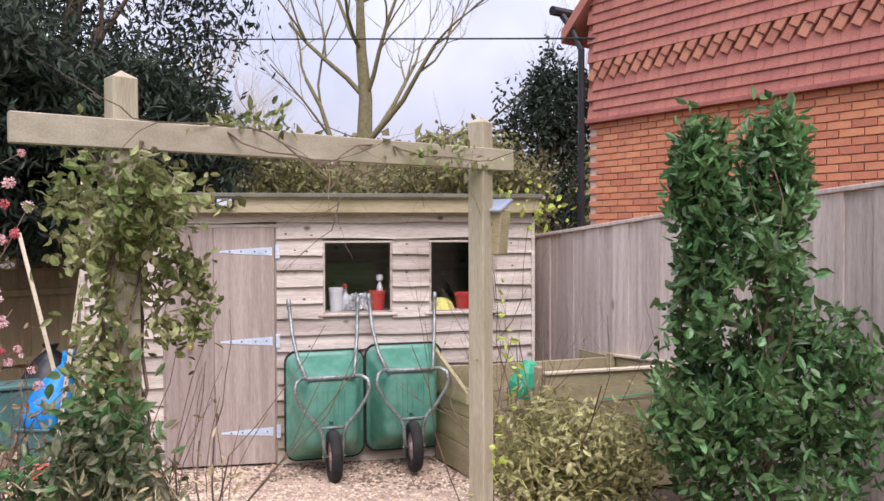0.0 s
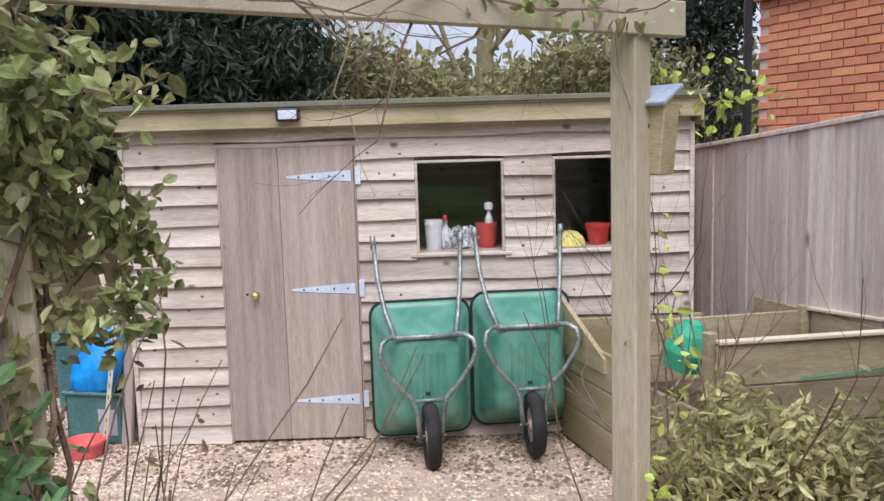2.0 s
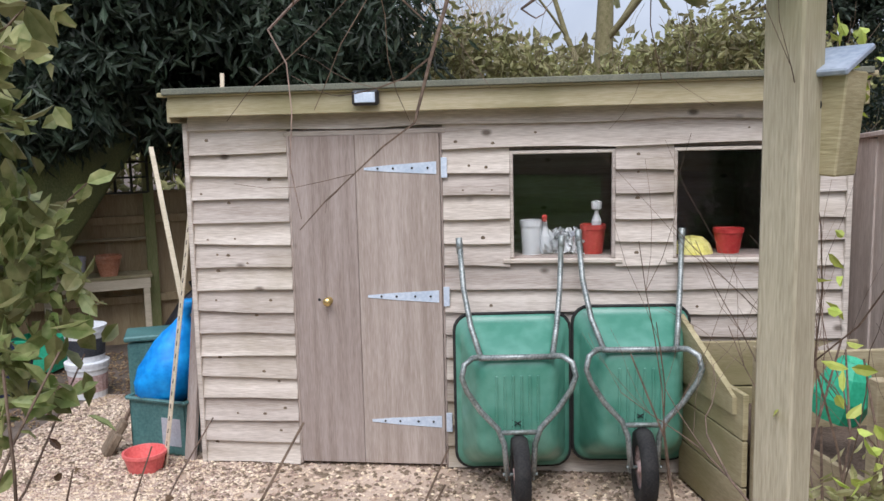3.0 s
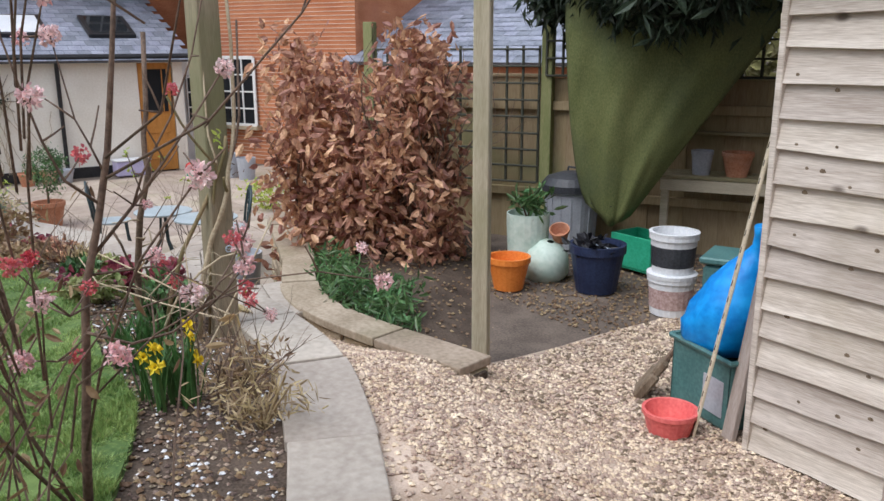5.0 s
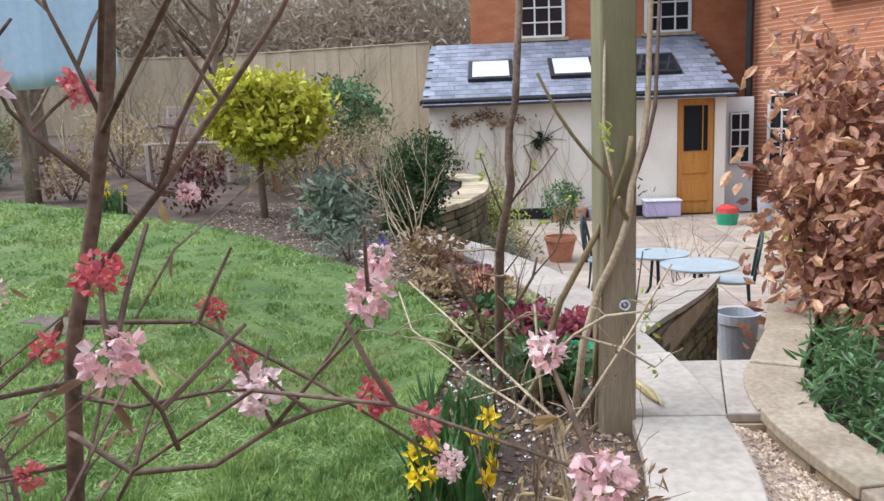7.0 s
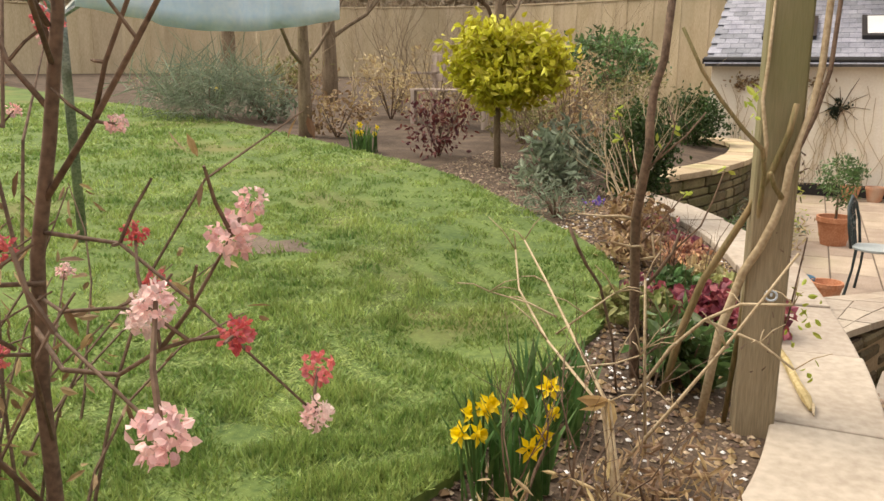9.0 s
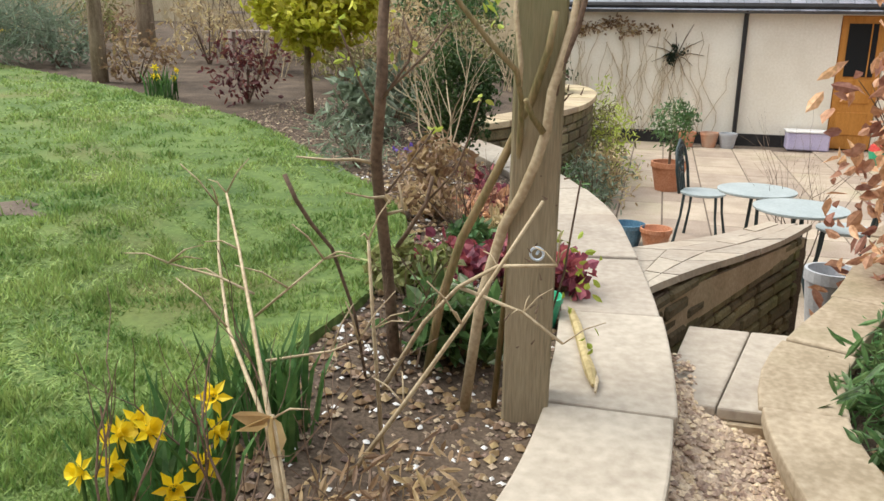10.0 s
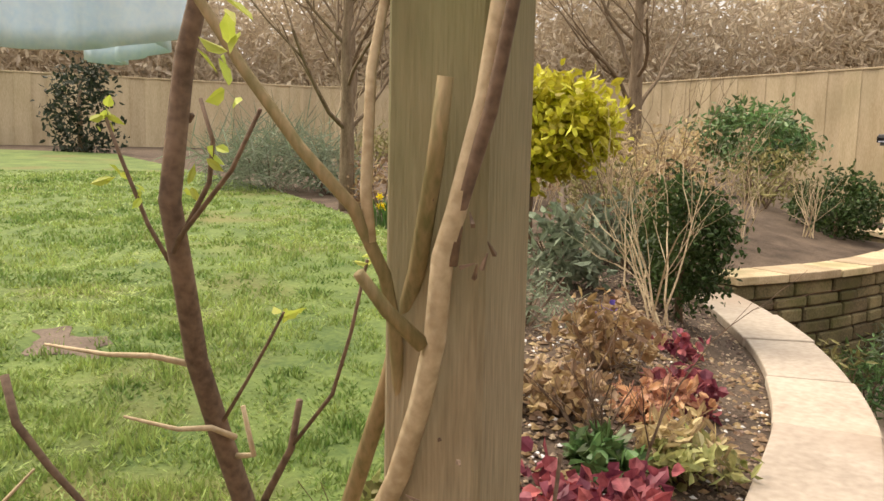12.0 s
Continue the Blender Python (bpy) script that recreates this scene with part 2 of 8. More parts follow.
class Acc:
    """Collects vertices and faces of one mesh."""

    def __init__(self):
        self.v, self.f = [], []

    def add(self, verts, faces):
        k = len(self.v)
        self.v.extend([tuple(p) for p in verts])
        self.f.extend([tuple(i + k for i in q) for q in faces])
        return self

    def box(self, c, s, rz=0.0, ch=0.004, m=None):
        """A box with chamfered edges: middle, size, turn about z in degrees, or a full matrix."""
        h = [x / 2 for x in s]
        ch = min(ch, min(h) * 0.6)
        idx, verts = {}, []
        for sx in (-1, 1):
            for sy in (-1, 1):
                for sz in (-1, 1):
                    for a in range(3):
                        p = [sx * (h[0] - ch), sy * (h[1] - ch), sz * (h[2] - ch)]
                        p[a] = (sx, sy, sz)[a] * h[a]
                        idx[(sx, sy, sz, a)] = len(verts)
                        verts.append(p)
        faces = []
        for a in range(3):
            b, c2 = (a + 1) % 3, (a + 2) % 3
            for sg in (-1, 1):
                ring = []
                for u, w in ((-1, -1), (1, -1), (1, 1), (-1, 1)):
                    s3 = [0, 0, 0]
                    s3[a], s3[b], s3[c2] = sg, u, w
                    ring.append(idx[(*s3, a)])
                faces.append(ring if sg > 0 else ring[::-1])
            for u in (-1, 1):
                for w in (-1, 1):
                    lo, hi = [0, 0, 0], [0, 0, 0]
                    lo[b], lo[c2], lo[a] = u, w, -1
                    hi[b], hi[c2], hi[a] = u, w, 1
                    q = [idx[(*lo, b)], idx[(*hi, b)], idx[(*hi, c2)], idx[(*lo, c2)]]
                    faces.append(q if u * w < 0 else q[::-1])
        for sx in (-1, 1):
            for sy in (-1, 1):
                for sz in (-1, 1):
                    q = [idx[(sx, sy, sz, a)] for a in range(3)]
                    faces.append(q if sx * sy * sz > 0 else q[::-1])
        mm = m if m is not None else pose(*c, 0, 0, rz)
        return self.add([mm @ Vector(p) for p in verts], faces)

    def between(self, p, q, w, t, ch=0.004):
        """A bar from p to q, w wide and t thick."""
        p, q = Vector(p), Vector(q)
        m = Matrix.Translation((p + q) / 2) @ (q - p).to_track_quat("Z", "Y").to_matrix().to_4x4()
        return self.box((0, 0, 0), (w, t, (q - p).length), ch=ch, m=m)

    def tube(self, pts, radii, n=6, cap=True):
        """A tapered tube along a line of points."""
        pts = [Vector(p) for p in pts]
        if not hasattr(radii, "__len__"):
            radii = [radii] * len(pts)
        k, side = len(self.v), None
        for i, p in enumerate(pts):
            d = (pts[min(i + 1, len(pts) - 1)] - pts[max(i - 1, 0)]).normalized()
            if side is None:
                side = d.orthogonal().normalized()
            side = (side - d * side.dot(d)).normalized()
            up = d.cross(side)
            for j in range(n):
                a = 2 * math.pi * j / n
                self.v.append(tuple(p + (side * math.cos(a) + up * math.sin(a)) * radii[i]))
        for i in range(len(pts) - 1):
            for j in range(n):
                a, b = k + i * n + j, k + i * n + (j + 1) % n
                self.f.append((a, b, b + n, a + n))
        if cap:
            self.f.append(tuple(k + j for j in reversed(range(n))))
            self.f.append(tuple(k + (len(pts) - 1) * n + j for j in range(n)))
        return self

    def lathe(self, prof, c=(0, 0, 0), n=24, m=None):
        """A turned shape from (radius, height) pairs."""
        mm = m if m is not None else Matrix.Translation(c)
        verts = [mm @ Vector((r * math.cos(2 * math.pi * j / n), r * math.sin(2 * math.pi * j / n), z)) for r, z in prof for j in range(n)]
        faces = [(i * n + j, i * n + (j + 1) % n, (i + 1) * n + (j + 1) % n, (i + 1) * n + j) for i in range(len(prof) - 1) for j in range(n)]
        return self.add(verts, faces)

    def prism(self, poly, z0, z1):
        """An upright prism on a plan polygon; z1 may be a function of x, y."""
        n = len(poly)
        top = [(x, y, z1(x, y) if callable(z1) else z1) for x, y in poly]
        bot = [(x, y, z0(x, y) if callable(z0) else z0) for x, y in poly]
        return self.add(bot + top, [tuple(reversed(range(n))), tuple(range(n, 2 * n))] + [(i, (i + 1) % n, n + (i + 1) % n, n + i) for i in range(n)])

    def mesh(self, name, smooth=False):
        me = bpy.data.meshes.new(name)
        me.from_pydata(self.v, [], self.f)
        if smooth:
            me.polygons.foreach_set("use_smooth", [True] * len(me.polygons))
        me.update()
        return me


def thing(name, label, category, group="", kind="", at=(0, 0, 0), rz=0.0):
    """An empty that parents the parts of one thing."""
    ob = new(name)
    ob.empty_display_size = 0.1
    ob.matrix_world = pose(*at, 0, 0, rz)
    return tagged(ob, label, category, group, kind)


def part(name, acc, material, parent=None, label="", smooth=False, kind=""):
    """One mesh object under a thing or a part."""
    me = acc if isinstance(acc, bpy.types.Mesh) else acc.mesh(name, smooth)
    if not me.materials:
        me.materials.append(material)
    ob = new(name, me)
    if parent is not None:
        ob.parent = parent
    return tagged(ob, label, "", "", kind)


def solo(name, acc, material, label, category, kind="", group="", smooth=False):
    """A top-level thing of one mesh."""
    return tagged(part(name, acc, material, None, "", smooth), label, category, group, kind)


def leaf_mesh(name, pts, length, width, dirs=None, droop=0.2, fold=0.25, spread=1.0, gen=None):
    """Many small folded leaves at the points, as one mesh."""
    g = gen if gen is not None else rng
    pts = np.asarray(pts, float)
    n = len(pts)
    d = g.normal(size=(n, 3)) * spread
    if dirs is not None:
        d += np.asarray(dirs, float)
    d[:, 2] -= droop
    d /= np.linalg.norm(d, axis=1, keepdims=True) + 1e-9
    s = np.cross(d, g.normal(size=(n, 3)))
    s /= np.linalg.norm(s, axis=1, keepdims=True) + 1e-9
    u = np.cross(s, d)
    ln = (length * g.uniform(0.65, 1.25, n))[:, None]
    wd = (width * g.uniform(0.7, 1.2, n))[:, None]
    if n <= 20000:
        rim = [pts + d * ln * a + e * s * wd * b + u * wd * fold * b for e, a, b in ((1, 0.22, 0.36), (1, 0.6, 0.44), (-1, 0.6, 0.44), (-1, 0.22, 0.36))]
        v = np.stack([pts, rim[0], rim[1], pts + d * ln - u * wd * 0.15, rim[2], rim[3]], 1).reshape(-1, 3)
        k = np.arange(n)[:, None] * 6
        f = np.concatenate([k + [0, 1, 2, 3], k + [0, 3, 4, 5]], 0)
        me = bpy.data.meshes.new(name)
        me.from_pydata(v.tolist(), [], f.tolist())
        me.update()
        return me
    mid = pts + d * ln * 0.45
    v = np.stack([pts, mid + s * wd / 2 + u * wd * fold, pts + d * ln, mid - s * wd / 2 + u * wd * fold], 1).reshape(-1, 3)
    k = np.arange(n)[:, None] * 4
    f = np.concatenate([k + [0, 1, 2], k + [0, 2, 3]], 0)
    me = bpy.data.meshes.new(name)
    me.from_pydata(v.tolist(), [], f.tolist())
    me.update()
    return me


def smooth01(t):
    t = min(1.0, max(0.0, t))
    return t * t * (3 - 2 * t)


def along(poly, step):
    """Points at even steps along a smoothed plan line, with their headings."""
    p = [Vector(q) for q in poly]
    fine = []
    for i in range(len(p) - 1):
        a, b, c, d = p[max(i - 1, 0)], p[i], p[i + 1], p[min(i + 2, len(p) - 1)]
        for k in range(12):
            t = k / 12
            fine.append(0.5 * (2 * b + (c - a) * t + (2 * a - 5 * b + 4 * c - d) * t * t + (3 * b - a - 3 * c + d) * t**3))
    fine.append(p[-1])
    out, need = [fine[0]], step
    for a, b in zip(fine, fine[1:]):
        seg = (b - a).length
        while need <= seg and seg > 1e-6:
            out.append(a + (b - a) * (need / seg))
            need += step
        need -= seg
    return out

# ---- plan ----
PATIO_Z = -0.56
# sandstone coping beside the border, from the gravel down past the terrace
COPING = along([(0.75, -2.5), (0.3, -2.24), (-0.2, -1.99), (-0.7, -1.77), (-1.33, -1.555), (-1.95, -1.49), (-2.74, -1.53), (-3.61, -1.655), (-4.42, -1.82), (-5.35, -2.18), (-6.3, -2.72), (-6.95, -3.2)], 0.05)
# coping round the beech bed
KERB = along([(-1.15, -0.7), (-1.55, -0.785), (-2.0, -0.88), (-2.4, -0.925), (-2.8, -0.88), (-3.15, -0.75), (-3.75, -0.48), (-4.5, -0.22), (-5.2, 0.05), (-5.5, 0.6)], 0.05)
# edge of the lawn towards the border, then its far edge and round the side
LAWN_EDGE = along([(1.6, -3.6), (0.2, -2.95), (-1.03, -2.4), (-1.64, -2.38), (-2.46, -2.3), (-3.12, -2.38), (-3.67, -2.66), (-4.68, -3.56), (-5.45, -4.4), (-6.0, -5.4), (-6.9, -7.25), (-7.6, -9.1), (-8.6, -12.5)], 0.25)


def lawn_z(x, y):
    return 0.42 + 0.05 * ((-x - 1.5) * 0.6 + (-y - 1.8) * 0.8)


def coping_side(x, y):
    """Signed distance from the coping's middle line: above 0 on the terrace side."""
    best, sign = 1e9, 1
    for a, b in zip(COPING[::4], COPING[4::4]):
        d = b - a
        t = min(1, max(0, ((x - a.x) * d.x + (y - a.y) * d.y) / d.length_squared))
        q = a + d * t
        e = math.hypot(x - q.x, y - q.y)
        if e < best:
            best, sign = e, -1 if d.x * (y - q.y) - d.y * (x - q.x) > 0 else 1
    return best * sign


def gravel_z(x, y):
    reach = 1.25 + 0.55 * min(3, max(0, x + 0.3))
    return 0.33 * smooth01((-y - 0.35) / reach) * (1 - 0.45 * smooth01((-x - 1.2) / 1.0) * smooth01((y + 1.5) / 0.4)) + 0.02 * min(3, max(0, -y - 3)) + 0.075 * math.exp(-((x + 1.3) ** 2 + (y + 0.85) ** 2) / 0.16)


def ground_z(x, y):
    """Height of the natural ground."""
    side = coping_side(x, y) if -9 < x < 0.8 and -6 < y < 2 else (1 if y > -1 or x > 0.8 and y > -8 else -1)
    if x < -6.9:
        edge = float(np.interp(x, (-13.0, -12.2, -11.4, -10.2, -8.9, -7.8, -6.95), (-4.05, -3.1, -2.58, -2.4, -2.47, -2.75, -3.14)))
        side = y - edge
        if side < 0:
            up = smooth01(-side / 1.8)
            return 0.42 + (min(lawn_z(x, y), 1.7) - 0.45) * up
    if side < 0:
        flat = smooth01((-side - 0.25) / 0.5)
        return 0.325 + (min(lawn_z(x, y), 1.7) - 0.03 - 0.325) * flat
    top = gravel_z(x, y)
    low = smooth01((-x - 2.55) / 0.5)
    if y > -0.85 + max(0, (-x - 3)) * 0.55 and x > -5.6:
        low = smooth01((-x - 5.0) / 0.6)
        bank = smooth01((-0.47 + (-1.48 - x) * 0.8 - y) / 0.4) * smooth01((-1.3 - x) / 0.25)
        top += (0.12 - top) * bank
    if y > 2.2:
        low = smooth01((-x - 5.0) / 1.0)
    return top * (1 - low) + (PATIO_Z - 0.04) * low - 0.02


# ---- ground ----
def grid(x0, x1, y0, y1, step, fn):
    xs, ys = np.arange(x0, x1 + 1e-6, step), np.arange(y0, y1 + 1e-6, step)
    a = Acc()
    a.v = [(float(x), float(y), fn(float(x), float(y))) for y in ys for x in xs]
    n = len(xs)
    a.f = [(j * n + i, j * n + i + 1, (j + 1) * n + i + 1, (j + 1) * n + i) for j in range(len(ys) - 1) for i in range(n - 1)]
    return a


def warped(lo, near0, near1, hi, step):
    near = list(np.arange(near0, near1 + 1e-6, step))
    out, k = [], step
    x = near0
    while x > lo:
        k *= 1.5
        x -= k
        out.append(max(x, lo))
    far, k, x = [], step, near1
    while x < hi:
        k *= 1.5
        x += k
        far.append(min(x, hi))
    return out[::-1] + near + far


gx, gy = warped(-600, -9, 5, 600, 0.16), warped(-600, -8, 5, 600, 0.16)
base = Acc()
base.v = [(float(x), float(y), ground_z(float(x), float(y))) for y in gy for x in gx]
nx = len(gx)
base.f = [(j * nx + i, j * nx + i + 1, (j + 1) * nx + i + 1, (j + 1) * nx + i) for j in range(len(gy) - 1) for i in range(nx - 1)]
solo("ground", base, SOIL, "dark bare garden soil under beds and borders", "ground", "structure", smooth=True)


def sheet(name, test, box, step, fn, material, label, category, smooth=True):
    """A thin surface over the ground where test holds."""
    a = grid(*box, step, fn)
    keep = [q for q in a.f if test(sum(a.v[i][0] for i in q) / 4, sum(a.v[i][1] for i in q) / 4)]
    used = sorted({i for q in keep for i in q})
    at = {i: k for k, i in enumerate(used)}
    b = Acc()
    b.v, b.f = [a.v[i] for i in used], [tuple(at[i] for i in q) for q in keep]
    return solo(name, b, material, label, category, "structure", smooth=smooth)


def on_gravel(x, y):
    if x < -2.8 or y > 0.05 and x > -0.05 or y > 1.0 - 0.2 * x or y < -8:
        return False
    mid = float(np.interp(x, (-2.8, -2.4, -2.0, -1.55, -1.15), (-0.88, -0.925, -0.88, -0.785, -0.7)))
    if x < -1.15 and y > mid and (y < mid + 0.1 or x < -1.45):
        return False
    if x < 0.9 and coping_side(x, y) < 0.05:
        return False
    if y < -2.5 and x < 1.35 + 0.1 * (-y - 3.0):
        return False
    return x < 3.2 + (0.3 if y < -3 else 0)


sheet("gravel", on_gravel, (-2.6, 4.4, -8, 1.6), 0.08, lambda x, y: gravel_z(x, y) + 0.008 * noise.noise((x * 3, y * 3, 0)), GRAVEL, "pale buff pea gravel spread before the shed", "gravel")
sheet("dirt", lambda x, y: y > 0.5 or x < -1.42 and y > -0.45 + (-1.48 - x) * 0.8, (-4.4, 0.0, -0.5, 3.9), 0.04, lambda x, y: -0.012 + 0.012 * noise.noise((x * 2, y * 2, 4)), DIRT, "trodden bare earth strewn with chips behind the shed", "earth")

lawn_pts = [(p.x, p.y) for p in LAWN_EDGE] + [(-9.2, -14.5), (-6, -19), (6, -19), (3.5, -8), (2.2, -4.6)]


def inside(x, y, poly):
    hit = False
    for (x0, y0), (x1, y1) in zip(poly, poly[1:] + poly[:1]):
        if (y0 > y) != (y1 > y) and x < (x1 - x0) * (y - y0) / (y1 - y0) + x0:
            hit = not hit
    return hit


lawn_bm = bmesh.new()
lawn_bm.faces.new([lawn_bm.verts.new((x, y, 0)) for x, y in lawn_pts])
for axis, lo, hi in (((1, 0, 0), -9, 6), ((0, 1, 0), -19, -2)):
    for k in np.arange(lo, hi, 0.5):
        bmesh.ops.bisect_plane(lawn_bm, geom=lawn_bm.verts[:] + lawn_bm.edges[:] + lawn_bm.faces[:], plane_co=[c * k for c in axis], plane_no=axis)
for v in lawn_bm.verts:
    v.co.z = lawn_z(v.co.x, v.co.y) + 0.012 * noise.noise((v.co.x, v.co.y, 0))
rim_edges = [e for e in lawn_bm.edges if len(e.link_faces) == 1]
for el in bmesh.ops.extrude_edge_only(lawn_bm, edges=rim_edges)["geom"]:
    if isinstance(el, bmesh.types.BMVert):
        el.co.z -= 0.14
lawn_me = bpy.data.meshes.new("lawn")
lawn_bm.to_mesh(lawn_me)
solo("lawn", lawn_me, LAWN, "green mown lawn with a curved edge and bare patches", "lawn", "structure")


# ---- coping, kerb, steps ----
def flags(owner, line, width, top, thick, lengths, material, gap=0.012, name="slab"):
    """Slabs laid end to end along a line."""
    i = 0
    for n in range(60):
        k = i + max(2, round(lengths[n % len(lengths)] / 0.05))
        if k >= len(line):
            break
        left, right = [], []
        for j in range(i, k + 1, 3 if (k - i) % 3 == 0 else 1):
            d = (line[min(j + 1, len(line) - 1)] - line[max(j - 1, 0)]).normalized()
            nrm = Vector((-d.y, d.x))
            sh = d * (gap if j == i else -gap if j == k else 0) * 0.5
            w = width / 2 + 0.006 * math.sin(3.7 * n)
            left.append(line[j] + nrm * w + sh)
            right.append(line[j] - nrm * w + sh)
        a = Acc()
        dz = 0.004 * math.sin(n * 2.3)
        z0 = top if not callable(top) else top(line[(i + k) // 2].x, line[(i + k) // 2].y)
        poly = [(q.x, q.y) for q in left] + [(q.x, q.y) for q in reversed(right)]
        a.prism(poly, z0 - thick, z0 + dz)
        ob = part(name, a, material, owner)
        bv = ob.modifiers.new("worn_edge", "BEVEL")
        bv.width, bv.segments = 0.008, 2
        i = k


coping = thing("coping", "pale sandstone coping slabs edging a planted border", "coping", kind="structure")
flags(coping, COPING, 0.34, 0.372, 0.05, (0.74, 0.68, 0.8, 0.72), SLAB)
kerb = thing("bed_kerb", "sandstone kerb slabs round the beech bed", "kerb", kind="structure")
KERBSTONE = mat("mossy_kerb_slab", (0.27, 0.215, 0.15), (0.45, 0.37, 0.28), 3.2, 0.85, 0.25, 40, rand=0.12, stain=(0.2, 0.18, 0.1))
flags(kerb, KERB, 0.25, 0.205, 0.05, (0.66, 0.72, 0.6), KERBSTONE)


def stones(owner, line, z0, z1, thick, seed, material, size=(0.28, 0.09), name="stone"):
    """A wall of rough stones along a line; z1 may be a function of x, y."""
    g = random.Random(seed)
    core, rest = Acc(), Acc()
    count = 0
    for a, b in zip(line[::4], line[4::4]):
        top = z1(a.x, a.y) if callable(z1) else z1
        low = z0(a.x, a.y) if callable(z0) else z0
        core.box(((a.x + b.x) / 2, (a.y + b.y) / 2, (low + top) / 2 - 0.01), ((b - a).length + 0.02, thick * 0.8, max(0.02, top - low - 0.02)), math.degrees(math.atan2(b.y - a.y, b.x - a.x)))
    part("wall_core", core, SOIL, owner, "dark joints between the stones")
    z, row = (z0 if not callable(z0) else -0.56), 0
    total = len(line) * 0.05
    while True:
        h = size[1] * g.uniform(0.75, 1.25)
        s = g.uniform(-0.2, 0)
        any_left = False
        while s < total:
            ln = size[0] * g.uniform(0.6, 1.5)
            i0, i1 = max(0, int(s / 0.05)), min(len(line) - 1, int((s + ln) / 0.05))
            s += ln
            if i1 - i0 < 1:
                continue
            a, b = line[i0], line[i1]
            top = z1(a.x, a.y) if callable(z1) else z1
            low = z0(a.x, a.y) if callable(z0) else z0
            if z + h * 0.6 > top or z + h < low:
                continue
            any_left = any_left or True
            hh = min(h, top - z)
            acc = Acc() if count < 120 else rest
            acc.box(((a.x + b.x) / 2, (a.y + b.y) / 2, z + hh / 2), ((b - a).length - 0.014, thick + g.uniform(-0.012, 0.02), hh - 0.012), math.degrees(math.atan2(b.y - a.y, b.x - a.x)) + g.uniform(-1.5, 1.5), 0.012)
            if count < 120:
                part(name, acc, material, owner)
            count += 1
        z += h
        row += 1
        if z > 1.2 or not any_left and row > 3:
            break
    if rest.v:
        part("stonework", rest, material, owner, kind="stuff")


retain = thing("wall_retaining", "mossy stone retaining wall under the coping", "wall", kind="structure")
stones(retain, [p for p in COPING if p.x < -2.5], PATIO_Z, 0.318, 0.24, 3, STONE)
kerbwall = thing("wall_kerb", "low stone riser under the bed kerb", "wall", kind="structure")
stones(kerbwall, KERB, lambda x, y: PATIO_Z if x < -2.6 else gravel_z(x, y) - 0.25, 0.158, 0.2, 4, STONELIGHT)

# wedge of paved walling that runs down beside the steps
wing = thing("wall_wing", "dark mossy stone wing wall beside the steps", "wall", kind="structure")
WING = along([(-3.08, -1.48), (-3.6, -1.27), (-4.3, -0.97), (-5.0, -0.63)], 0.05)


def wing_top(x, y):
    return 0.36 - 0.16 * smooth01((-x - 2.9) / 2.1)


stones(wing, WING, PATIO_Z, lambda x, y: wing_top(x, y) - 0.04, 0.16, 5, STONE, (0.24, 0.075))
stones(wing, along([(-5.02, -0.56), (-5.12, -0.74), (-4.75, -1.0), (-4.3, -1.3), (-4.05, -1.5)], 0.05), PATIO_Z, lambda x, y: 0.15, 0.16, 6, STONE, (0.24, 0.075))
cap_poly = [(-3.0, -1.45), (-3.6, -1.18), (-4.3, -0.865), (-5.06, -0.525), (-5.18, -0.74), (-4.75, -1.03), (-4.3, -1.34), (-4.0, -1.52), (-3.6, -1.49)]
part("cap_bed", Acc().prism(cap_poly, 0.08, lambda x, y: wing_top(x, y) - 0.07), STONELIGHT, wing)
g = random.Random(11)


def cap_point(u, v):
    """A place on the paved top: u along the wing, v from its front edge back to the coping."""
    x = -3.0 - 2.1 * u
    front = -1.455 + 0.45 * (-x - 3.0)
    back = -1.5 + 0.69 * max(0, -x - 4.0)
    return x, front + (back - front) * v


rows = [-0.04, 0.32, 0.66, 1.0]
for r in range(3):
    u, skew = 0.0, 0.0
    while u < 0.97:
        u1 = u + g.uniform(0.13, 0.22)
        u1 = 1.0 if u1 > 0.9 else u1
        skew1 = g.uniform(-0.02, 0.02)
        a0, a1 = rows[r] + 0.008, rows[r + 1] - 0.008
        ring = [cap_point(u + 0.003 - skew, a0), cap_point((u + u1) / 2, a0 + g.uniform(-0.004, 0.01)), cap_point(u1 - 0.003 - skew1, a0), cap_point(u1 - 0.003 + skew1, a1), cap_point((u + u1) / 2, a1 - g.uniform(-0.004, 0.01)), cap_point(u + 0.003 + skew, a1)]
        part("flagstone", Acc().prism(ring, lambda px, py: wing_top(px, py) - 0.03, lambda px, py, d=g.uniform(0, 0.004): wing_top(px, py) + d), SLAB, wing)
        u, skew = u1, skew1

steps = thing("steps", "sandstone garden steps going down to the terrace", "steps", kind="structure")


def right_of_steps(x):
    return -1.0 + (0.0 if x > -2.6 else 0.36 * (-x - 2.6))


def left_of_steps(x):
    return -1.36 if x > -2.9 else -1.36 + 0.4 * (-x - 2.9)


